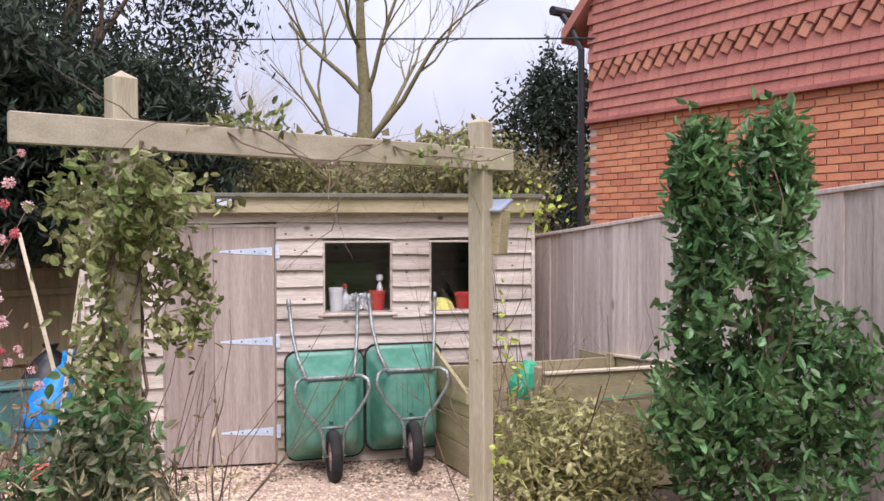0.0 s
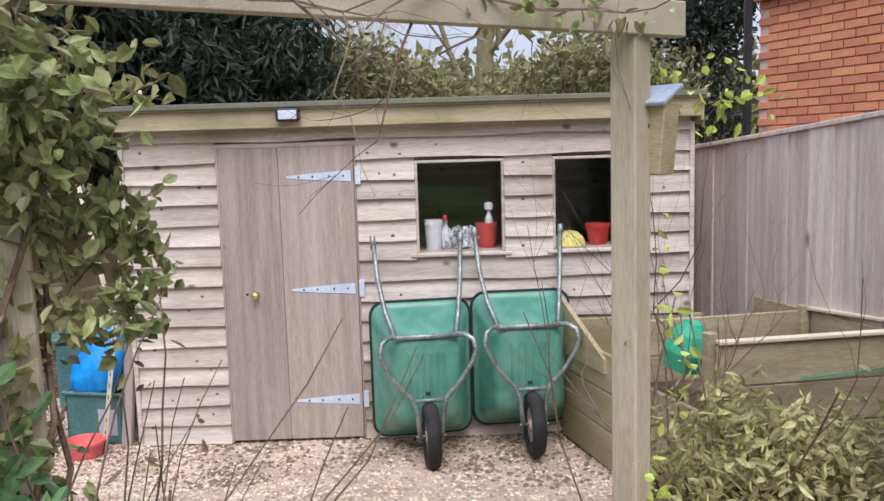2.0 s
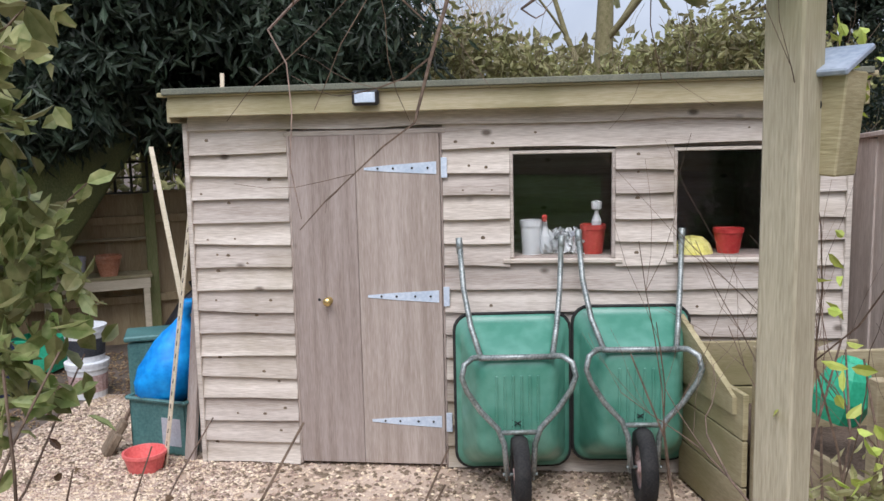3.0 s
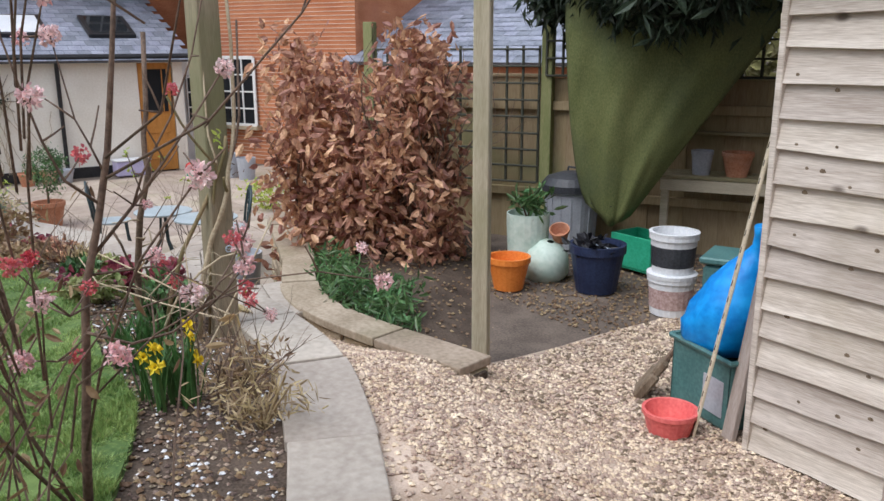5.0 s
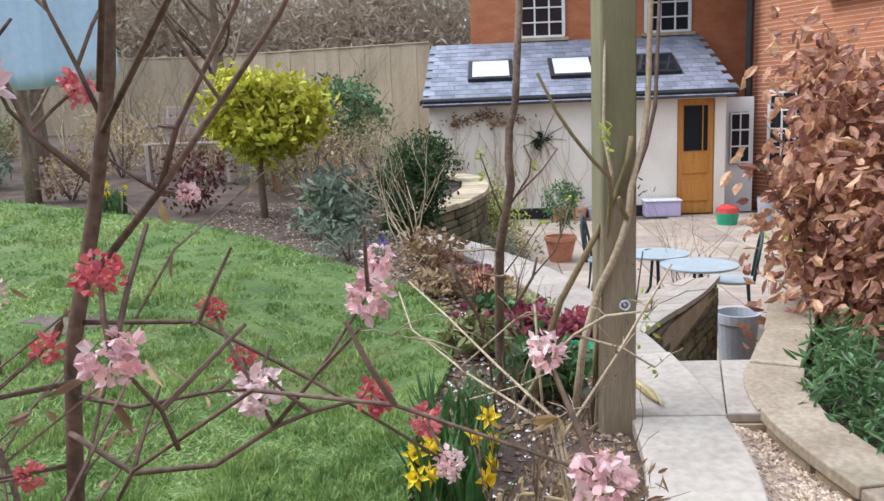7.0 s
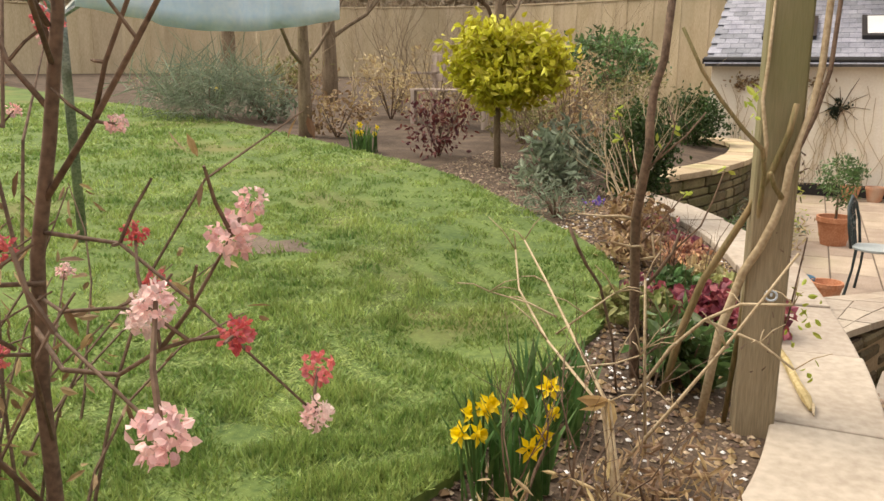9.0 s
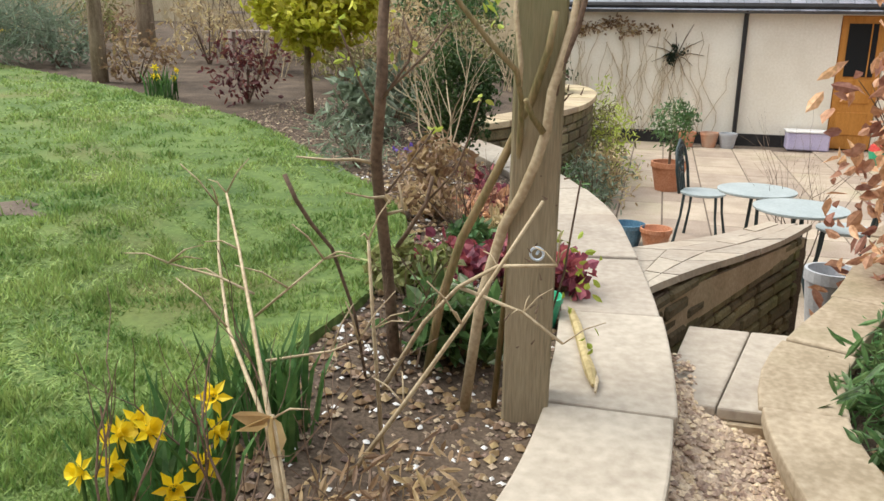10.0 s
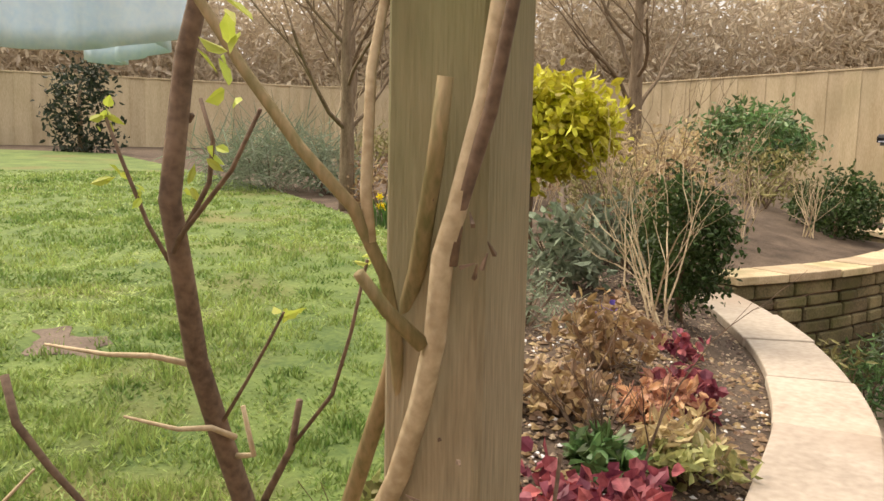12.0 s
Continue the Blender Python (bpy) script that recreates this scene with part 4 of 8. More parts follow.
# ---- own house and garden room ----
def room():
    ext = thing("garden_room", "single-storey cream rendered garden room with slate roof", "building")
    X, y0, y1, top, z0 = -14.2, -3.24, 2.05, 1.6, PATIO_Z - 0.1
    door0, door1, dtop = 1.2, 1.86, 1.5
    a = Acc()
    a.box((X - 0.12, (y0 + door0) / 2, (z0 + top) / 2), (0.24, door0 - y0, top - z0))
    a.box((X - 0.12, (door0 + door1) / 2, (dtop + top) / 2), (0.24, door1 - door0, top - dtop))
    a.box((X - 0.12, (door1 + y1) / 2, (z0 + top) / 2), (0.24, y1 - door1, top - z0))
    part("wall", a, RENDERW, ext)
    side = Acc().prism([(X - 0.24, y0), (X - 0.24, y0 + 0.24), (-16.9, y0 + 0.24), (-16.9, y0)], z0, lambda x, y: top + (X - x) * 0.42)
    part("side_wall", side, RENDERW, ext)
    a = Acc()
    a.box((X - 0.12 - 0.6, y1 + 0.3, (z0 + top) / 2 - 0.05), (0.2, 0.75, top - z0 - 0.1))
    part("porch_wall", a, WHITE, ext, "white painted return beside the door")
    part("porch_window", Acc().box((X - 0.6, y1 + 0.42, 0.75), (0.06, 0.34, 0.95)), GLASSM, ext)
    for k in range(4):
        part("glazing_bar", Acc().box((X - 0.565, y1 + 0.42, 0.3 + 0.3 * k), (0.02, 0.36, 0.03)), WHITE, ext)
    for k in range(3):
        part("glazing_bar", Acc().box((X - 0.562, y1 + 0.25 + 0.17 * k, 0.75), (0.02, 0.025, 0.95)), WHITE, ext)
    part("plinth", Acc().box((X + 0.012, (y0 + door0) / 2, PATIO_Z + 0.09), (0.03, door0 - y0, 0.2)), BLACK, ext, "black painted plinth")
    part("fascia", Acc().box((X + 0.1, (y0 + y1) / 2, top + 0.0), (0.03, y1 - y0 + 0.3, 0.09)), BLACK, ext)
    part("gutter", Acc().tube([(X + 0.16, y0 - 0.12, top + 0.02), (X + 0.16, y1 + 0.15, top + 0.02)], 0.05, 8), BLACK, ext, "black gutter")
    part("downpipe", Acc().tube([(X + 0.14, -0.2, top), (X + 0.06, -0.2, top - 0.15), (X + 0.06, -0.2, PATIO_Z)], 0.036, 8), BLACK, ext, "black downpipe")
    # slates in courses up the slope
    rise = 0.42
    n = math.hypot(1, rise)
    part("roof_deck", Acc().prism([(X + 0.14, y0 - 0.1), (X + 0.14, y1 + 0.1), (-17.0, y1 + 0.1), (-17.0, y0 - 0.1)], lambda x, y: top - 0.03 + (X - x) * rise, lambda x, y: top + 0.03 + (X - x) * rise), SLATE, ext)
    sl = Acc()
    for r in range(14):
        for k in range(24):
            y = y0 - 0.1 + (k + (0.5 if r % 2 else 0)) * 0.23
            if y > y1 + 0.05:
                continue
            x = X + 0.1 - r * 0.21
            sl.box((0, 0, 0), (0.3, 0.222, 0.012), m=Matrix.Translation((x, y + 0.1, top + 0.05 + (X - x) * rise)) @ Euler((0, math.atan(rise) - 0.03, 0)).to_matrix().to_4x4(), ch=0.002)
    part("slates", sl, SLATE, ext, "rows of grey roof slates", kind="stuff")
    for yy, gl in ((-2.1, SKYGLASS), (-0.55, SKYGLASS), (1.0, GLASSM)):
        m = Matrix.Translation((X - 1.15, yy, top + 0.1 + 1.15 * rise)) @ Euler((0, math.atan(rise), 0)).to_matrix().to_4x4()
        sk = part("skylight", Acc().box((0, 0, 0), (0.98, 0.86, 0.07), m=m), BLACK, ext, "roof window with a dark frame")
        part("pane", Acc().box((0, 0, 0.04), (0.82, 0.7, 0.01), m=m @ Matrix.Translation((0, 0, 0.04))), gl, sk)
    door = part("door", Acc().box((X - 0.06, (door0 + door1) / 2, (PATIO_Z + dtop) / 2), (0.05, door1 - door0 - 0.03, dtop - PATIO_Z - 0.02)), ORANGEWOOD, ext, "varnished orange wooden door with glazed upper half")
    part("door_glass", Acc().box((X - 0.03, (door0 + door1) / 2, 0.98), (0.02, 0.42, 0.8)), GLASSM, door)
    part("door_bar", Acc().box((X - 0.018, (door0 + door1) / 2 + 0.12, 0.98), (0.012, 0.02, 0.8)), ORANGEWOOD, door)
    for z in (0.4, -0.1):
        part("door_panel", Acc().box((X - 0.03, (door0 + door1) / 2, z - 0.05), (0.02, 0.44, 0.36), 0, 0.008), ORANGEWOOD, door)
    # bare climber spread over the render
    cl = Acc()
    g = random.Random(9)
    for k in range(46):
        y = g.uniform(-3.1, -0.5)
        z = -0.4
        pts, a0 = [], g.uniform(-0.4, 0.4)
        top_z = g.uniform(0.7, 1.4)
        while z < top_z:
            pts.append((X + 0.03, y, z))
            z += 0.18
            y += a0 * 0.1 + g.uniform(-0.09, 0.09)
        if len(pts) > 2:
            cl.tube(pts, 0.006, 4)
    part("bare_climber", cl, PALETWIG, ext, "bare climbing stems against the wall", kind="stuff")


ORANGEWOOD = mat("varnished_wood", (0.42, 0.17, 0.03), (0.6, 0.28, 0.07), 4, 0.4, 0.1, 50, (3, 3, 0.4))
room()


def sash(owner, frame_m, w, h):
    """A white window with glazing bars, in the frame's x-z plane."""
    wd = part("window", Acc().box((0, 0, 0), (w, 0.06, h), m=frame_m), GLASSM, owner, "white sash window with glazing bars")
    for k in range(4):
        part("glazing_bar", Acc().box((0, 0, 0), (0.035 if k % 3 else 0.07, 0.03, h), m=frame_m @ Matrix.Translation((-w / 2 + w * k / 3, -0.035, 0))), WHITE, wd)
    for k in range(5):
        part("glazing_bar", Acc().box((0, 0, 0), (w, 0.03, 0.03 if k % 4 else 0.07), m=frame_m @ Matrix.Translation((0, -0.038, -h / 2 + h * k / 4))), WHITE, wd)
    part("window_sill", Acc().box((0, 0, 0), (w + 0.2, 0.16, 0.07), m=frame_m @ Matrix.Translation((0, -0.06, -h / 2 - 0.05))), STONELIGHT, wd)


def own_house():
    house = thing("brick_house", "two-storey orange brick house with white sash windows", "house")
    K = Vector((-15.3, 2.85))
    E = Vector((-7.6, 6.6))
    d = (E - K).normalized()
    ang = math.degrees(math.atan2(d.y, d.x))
    zb = PATIO_Z - 0.2
    M = K + d * 3.9
    part("wall", Acc().box((0, 0, 0), (3.9, 0.3, 6.2), m=pose((K.x + M.x) / 2, (K.y + M.y) / 2, zb + 3.1, 0, 0, ang) @ Matrix.Translation((0, 0.15, 0))), BRICKFAR, house)
    part("wall", Acc().box((-17.2, 2.2, zb + 3.1), (0.3, 9.4, 6.2)), BRICKFAR, house)
    low = pose((M.x + E.x) / 2, (M.y + E.y) / 2, 0, 0, 0, ang)
    ll = (E - M).length
    part("low_wall", Acc().box((0, 0, 0), (ll, 0.3, 2.2), m=low @ Matrix.Translation((0, 0.15, zb + 1.1))), BRICKFAR, house)
    part("end_wall", Acc().box((0, 0, 0), (0.3, 5.0, 6.2), m=pose(M.x, M.y, zb + 3.1, 0, 0, ang) @ Matrix.Translation((-0.15, 2.6, 0))), BRICKFAR, house)
    part("low_roof", Acc().box((0, 0, 0), (ll + 0.4, 4.2, 0.08), m=low @ Matrix.Translation((0, 1.75, 2.35)) @ Euler((radians(24), 0, 0)).to_matrix().to_4x4()), SLATE, house, "lean-to slate roof")
    sl = Acc()
    for r in range(20):
        for k in range(int(ll / 0.25) + 1):
            sl.box((0, 0, 0), (0.245, 0.27, 0.012), m=low @ Matrix.Translation((0, 1.75, 2.4)) @ Euler((radians(24), 0, 0)).to_matrix().to_4x4() @ Matrix.Translation((-ll / 2 - 0.1 + k * 0.25 + (0.12 if r % 2 else 0), -2.05 + r * 0.21, 0.004)), ch=0.002)
    part("slate_roof", sl, SLATE, house, kind="stuff")
    co = Acc()
    for r in range(60):
        co.box((0, 0, 0), (3.9, 0.012, 0.012), m=pose((K.x + M.x) / 2, (K.y + M.y) / 2, zb + 0.3 + r * 0.076, 0, 0, ang))
    part("mortar_joints", co, MORTAR, house, kind="stuff")
    for s_, z, w, h in ((0.95, 0.9, 0.95, 1.35), (5.2, 0.7, 0.9, 1.15), (2.3, 3.7, 0.95, 1.2)):
        q = K + d * s_
        sash(house, pose(q.x, q.y, z, 0, 0, ang) @ Matrix.Translation((0, -0.02, 0)), w, h)
    for y, z in ((-1.0, 3.5), (1.6, 3.5)):
        sash(house, pose(-17.04, y, z, 0, 0, 90), 0.9, 1.2)
    part("downpipe", Acc().tube([(K.x + 0.1, K.y - 0.12, 5.0), (K.x + 0.1, K.y - 0.12, zb)], 0.07, 8), BLACK, house, "black downpipe")
    part("roof", Acc().prism([(-18, -2.8), (-17.0, -2.8), (-14.8, 2.5), (M.x + 0.3, M.y - 0.3), (M.x - 2, M.y + 5), (-18, 8)], zb + 6.2, zb + 6.5), SLATE, house)
    return house


own_house()


# ---- trees, hedges, shrubs ----
def clumps(c, radii, n, k, spread, seed, shell=0.55, low=-1.0):
    """Points gathered round k centres spread through an ellipsoid, thin at the rim."""
    g = np.random.default_rng(seed)
    d = g.normal(size=(k, 3))
    d /= np.linalg.norm(d, axis=1, keepdims=True)
    d[:, 2] = np.maximum(d[:, 2], low)
    cc = d * (shell + (1 - shell) * g.uniform(0, 1, (k, 1)) ** 0.5) * g.uniform(0.75, 1.1, (k, 1))
    pts = cc[g.integers(0, k, n)] + g.normal(size=(n, 3)) * spread
    return pts * np.array(radii) + np.array(c)


def branch(acc, p, d, length, r, depth, g, up=0.25, forks=3, wob=0.25, tips=None):
    """A limb that bends, tapers and forks."""
    pts, rad = [Vector(p)], [r]
    d = Vector(d).normalized()
    n = 4
    for i in range(n):
        d = (d + Vector((g.uniform(-wob, wob), g.uniform(-wob, wob), g.uniform(-wob, wob) + up * 0.3))).normalized()
        pts.append(pts[-1] + d * length / n)
        rad.append(r * (1 - 0.45 * (i + 1) / n))
    acc.tube(pts, rad, 6 if r > 0.03 else 4, cap=False)
    if tips is not None and depth <= 1:
        tips.extend([tuple(q) for q in pts[1:]])
    if depth > 0:
        for i in range(forks):
            q = pts[g.randint(2, n)]
            e = (d + Vector((g.uniform(-1, 1), g.uniform(-1, 1), g.uniform(-0.4, 0.7))) * 0.8).normalized()
            branch(acc, q, e, length * g.uniform(0.55, 0.8), rad[-1] * 0.75, depth - 1, g, up, forks, wob, tips)


def bare_tree(at, height, r, seed, label, depth=4, material=BARK, lean=(0, 0)):
    """A leader that runs to the top, with rising limbs that fork into fine twigs."""
    g = random.Random(seed)
    t = thing("bare_tree", label, "tree")
    a = Acc()
    x, y, z = at
    line = [Vector((x, y, z - 0.3))]
    for k in range(1, 9):
        line.append(Vector((x + lean[0] * k / 8 + g.uniform(-0.03, 0.03) * height * k / 8 * 0.5, y + lean[1] * k / 8, z + height * 0.85 * k / 8)))
    a.tube(line, [r * (1.15 - 0.13 * k) for k in range(9)], 9)
    part("trunk", a, material, t, smooth=True)
    b = Acc()
    for k in range(13):
        an = k * 2.4 + g.uniform(-0.4, 0.4)
        f = 0.22 + 0.055 * k
        q = line[min(8, int(f / 0.85 * 8) )]
        branch(b, q, (math.cos(an) * 0.8, math.sin(an) * 0.8, 0.75), height * 0.3 * (1.25 - f), r * 0.3 * (1.3 - f), depth, g, 0.35)
    part("crown", b, material, t, "leafless spreading branches", smooth=True)


def leafy_tree(name, label, at, trunk_h, r, blobs, n, size, material, seed, droop=0.4, category="tree", spread=0.16):
    """A trunk with limbs and a crown of many small leaves in uneven masses."""
    t = thing(name, label, category)
    g = random.Random(seed)
    x, y, z = at
    a = Acc().tube([(x, y, z - 0.2), (x + 0.05, y, z + trunk_h * 0.5), (x, y, z + trunk_h)], [r * 1.25, r, r * 0.5], 8)
    for c, rad in blobs:
        branch(a, (x, y, z + trunk_h * g.uniform(0.25, 0.8)), (c[0] - x, c[1] - y, c[2] - z - trunk_h * 0.5 + 0.01), 0.6 * math.dist(c, (x, y, z + trunk_h * 0.5)), r * 0.4, 1, g)
    part("trunk", a, BARK, t, smooth=True)
    pts = np.concatenate([clumps(c, rad, int(n / len(blobs)), 60, spread, seed + i) for i, (c, rad) in enumerate(blobs)])
    part("crown", leaf_mesh("crown", pts, size[0], size[1], droop=droop, gen=np.random.default_rng(seed)), material, t)
    return t


CONIFER = leafy("conifer_leaf", (0.018, 0.03, 0.019), (0.055, 0.078, 0.045), 0.45)
OLIVELEAF = leafy("olive_hedge_leaf", (0.15, 0.15, 0.055), (0.31, 0.285, 0.13), 0.4)
BOXLEAF = leafy("box_leaf", (0.02, 0.05, 0.015), (0.07, 0.125, 0.035), 0.4)
DARKLEAF = leafy("dark_evergreen_leaf", (0.015, 0.028, 0.018), (0.04, 0.06, 0.035), 0.4)
GLOSSY = leafy("glossy_leaf", (0.045, 0.11, 0.04), (0.17, 0.29, 0.11), 0.5, rough=0.28)
GREYOLIVE = leafy("grey_olive_leaf", (0.085, 0.1, 0.05), (0.28, 0.28, 0.165), 0.45)
CLIMBLEAF = leafy("climber_leaf", (0.12, 0.16, 0.04), (0.42, 0.41, 0.19), 0.5, rough=0.45)
YELLOWLEAF = leafy("yellow_leaf", (0.42, 0.4, 0.03), (0.62, 0.6, 0.09), 0.3)
VARIEG = leafy("variegated_leaf", (0.24, 0.24, 0.08), (0.55, 0.52, 0.27), 0.4)
COPPER = leafy("copper_beech_leaf", (0.35, 0.16, 0.095), (0.7, 0.42, 0.29), 0.45)
PINK = leafy("pink_blossom", (0.82, 0.48, 0.5), (0.92, 0.8, 0.78), 0.25)
DEEPPINK = leafy("deep_pink_bud", (0.6, 0.09, 0.12), (0.75, 0.25, 0.26), 0.2)
REDLEAF = leafy("heuchera_leaf", (0.15, 0.025, 0.045), (0.46, 0.13, 0.17), 0.4)
BROWNLEAF = leafy("dead_leaf", (0.2, 0.12, 0.06), (0.42, 0.3, 0.18), 0.4)
GREYLEAF = leafy("grey_green_leaf", (0.14, 0.19, 0.13), (0.26, 0.32, 0.23), 0.35)
DAFFLEAF = leafy("daffodil_leaf", (0.04, 0.11, 0.03), (0.1, 0.2, 0.06), 0.3)
STRAW = leafy("dry_straw", (0.34, 0.25, 0.13), (0.58, 0.47, 0.28), 0.3)
LIME = leafy("young_leaf", (0.35, 0.45, 0.06), (0.55, 0.62, 0.15), 0.25)

leafy_tree("yew_tree", "dark overgrown yew hanging over the potting corner", (-1.8, 4.9, 0), 4.5, 0.3,
           [((-2.5, 3.9, 3.5), (1.9, 1.5, 1.25)), ((-1.0, 5.2, 5.2), (2.4, 2.2, 2.4)), ((-3.6, 5.2, 5.8), (2.6, 2.4, 2.8)), ((-2.3, 2.45, 2.62), (0.95, 0.8, 0.8)), ((-1.2, 2.7, 2.7), (1.1, 0.9, 0.78)), ((-0.35, 3.6, 3.1), (1.2, 1.1, 1.0)), ((-2.2, 5.6, 8.0), (2.4, 2.2, 2.0)), ((-1.9, 2.3, 3.7), (1.2, 1.0, 0.9)), ((-2.05, 1.65, 2.4), (0.62, 0.4, 0.42)), ((-2.9, 2.0, 2.4), (0.75, 0.5, 0.5)), ((-3.5, 2.3, 2.75), (0.6, 0.5, 0.45)), ((-2.4, 1.8, 2.95), (1.2, 0.6, 0.5))], 115000, (0.17, 0.05), CONIFER, 21, 0.9)
bare_tree((3.9, 20.5, 0), 15, 0.36, 31, "tall leafless tree on the skyline", 5, MOSSBARK := mat("mossy_bark", (0.13, 0.12, 0.05), (0.25, 0.22, 0.12), 8, 0.9, 0.6, 40))
bare_tree((-1.2, 17.0, 0), 8, 0.22, 33, "smaller leafless tree behind the hedge", 4, PALETWIG)
bare_tree((0.6, 13.0, 0), 5.5, 0.16, 36, "smaller leafless tree behind the hedge", 4, PALETWIG)
leafy_tree("holly_tree", "dark evergreen tree beside the brick house", (6.4, 8.6, 0), 3.5, 0.16, [((6.4, 8.6, 3.0), (1.1, 1.0, 1.8)), ((6.8, 8.6, 4.4), (0.7, 0.7, 1.0))], 9000, (0.13, 0.06), DARKLEAF, 41)
hedge = thing("hedge", "pale olive hedge behind the shed", "hedge")
g_ = np.random.default_rng(12)
hp = np.stack([g_.uniform(-1.5, 6.0, 17000), g_.uniform(6.3, 8.4, 17000), g_.uniform(0.4, 1.0, 17000) ** 0.6 * 3.15 + 0.22 * np.sin(np.arange(17000))], 1)
hp[:, 2] += 0.35 * np.sin(hp[:, 0] * 1.7) + g_.normal(size=17000) * 0.12
part("foliage", leaf_mesh("foliage", hp, 0.14, 0.07, gen=g_), OLIVELEAF, hedge)
hs, gh = Acc(), random.Random(13)
for k in range(26):
    branch(hs, (-1.2 + 0.28 * k, 7.2 + gh.uniform(-0.4, 0.4), 0), (gh.uniform(-0.2, 0.2), gh.uniform(-0.2, 0.2), 1), 1.9, 0.03, 2, gh, 0.4)
part("stem", hs, BARK, hedge, "bare upright stems of the hedge", kind="stuff")
wood = solo("far_woods", leaf_mesh("far_woods", np.stack([g_.uniform(-45, 70, 26000), g_.uniform(34, 46, 26000), g_.uniform(0, 1, 26000) ** 0.7 * 6.0 + 1.2 * np.sin(np.linspace(0, 800, 26000))], 1), 0.9, 0.5, gen=g_), OLIVELEAF, "hazy bank of trees in the distance", "woods", "stuff")
TANTREE = leafy("bare_wood_haze", (0.46, 0.39, 0.3), (0.6, 0.52, 0.41), 0.15)
nn = 150000
aa = g_.uniform(math.radians(160), math.radians(285), nn)
dd = g_.uniform(26, 34, nn)
solo("far_hedgerow", leaf_mesh("far_hedgerow", np.stack([dd * np.cos(aa), dd * np.sin(aa), g_.uniform(0, 1, nn) ** 0.8 * (7.5 + 1.5 * np.sin(aa * 23)) ], 1), 0.34, 0.11, gen=g_), TANTREE, "tan winter hedgerow beyond the boundary fence", "hedgerow", "stuff")
bank = Acc()
ba = np.linspace(math.radians(158), math.radians(287), 130)
for r_ in range(7):
    for t_ in ba:
        h_ = (5.6 + 1.1 * math.sin(t_ * 23) + 0.7 * noise.noise((t_ * 40, 0, 3))) * (r_ / 6)
        d_ = 32.5 + 0.9 * noise.noise((t_ * 60, h_ * 0.7, 1)) - 0.12 * h_
        bank.v.append((d_ * math.cos(t_), d_ * math.sin(t_), h_))
bank.f = [(r_ * 130 + c_, r_ * 130 + c_ + 1, (r_ + 1) * 130 + c_ + 1, (r_ + 1) * 130 + c_) for r_ in range(6) for c_ in range(129)]
solo("far_thicket", bank, mat("winter_thicket", (0.32, 0.25, 0.17), (0.54, 0.45, 0.34), 0.6, 0.95, 0.9, 3.0), "dense brown winter thicket behind the boundary hedgerow", "thicket", "stuff", smooth=True)
cable = solo("overhead_cable", Acc().tube([(-30, 24, 10.8), (-8, 17.5, 7.2), (5.35, 1.95, 4.15)], 0.012, 5), BLACK, "black overhead wire slung to the brick house", "cable")

# evergreen shrub by the fence, variegated bush by the compost bays
leafy_tree("evergreen_shrub", "glossy dark green upright evergreen shrub", (4.12, -3.0, 0.3), 1.4, 0.035,
           [((4.12, -3.0, 0.8), (0.5, 0.5, 0.55)), ((3.8, -3.05, 1.0), (0.34, 0.34, 0.4)), ((3.98, -3.0, 1.6), (0.36, 0.36, 0.5)), ((3.74, -3.05, 2.1), (0.15, 0.15, 0.42)), ((4.16, -3.0, 2.12), (0.17, 0.17, 0.5)), ((4.42, -3.0, 1.05), (0.34, 0.34, 0.45))], 8600, (0.085, 0.042), GLOSSY, 51, -0.5, "shrub", 0.15)
leafy_tree("variegated_bush", "cream and green variegated bush beside compost bays", (3.22, -2.45, 0.22), 0.5, 0.02,
           [((3.1, -2.4, 0.72), (0.34, 0.3, 0.26)), ((3.45, -2.45, 0.62), (0.36, 0.3, 0.28)), ((3.15, -2.5, 0.45), (0.42, 0.3, 0.22))], 5200, (0.06, 0.026), VARIEG, 52, 0.0, "shrub", 0.22)

# beech kept in a hedge, with its dead copper leaves
beech = thing("beech_hedge", "clipped beech hedge holding dead copper leaves", "hedge")
g_ = np.random.default_rng(61)
n = 11000
t, w = g_.uniform(0, 1, n), g_.normal(size=n) * 0.24
z = g_.uniform(0, 1, n)
keep = (np.abs(t - 0.5) < 0.5 - 0.06 * g_.uniform(0, 1, n)) & (z < 0.86 + 0.14 * np.sin(t * 9.0 + 1.2) + 0.05 * np.sin(t * 31))
gap = ((np.sin(t * 13 + 3 * z) * np.sin(z * 11 + 2 * t) > 0.5) | (((t - 0.56) / 0.08) ** 2 + ((z - 0.62) / 0.18) ** 2 < 1)) & (g_.uniform(0, 1, n) < 0.85)
keep &= ~gap
bx = -4.55 + 1.3 * t + w * 0.5
by = -0.2 + 0.91 * t - w * 0.85
bz = 0.02 + 1.92 * z + 0.05 * g_.normal(size=n)
part("foliage", leaf_mesh("foliage", np.stack([bx, by, bz], 1)[keep], 0.1, 0.056, droop=0.5, gen=g_), COPPER, beech)
st = Acc()
g = random.Random(62)
for k in range(14):
    t0 = g.uniform(0.05, 0.95)
    x, y = -4.55 + 1.3 * t0, -0.2 + 0.91 * t0
    branch(st, (x, y, 0.05), (g.uniform(-0.2, 0.2), g.uniform(-0.2, 0.2), 1), 0.9, 0.02, 2, g)
part("stem", st, TWIG, beech, kind="stuff")


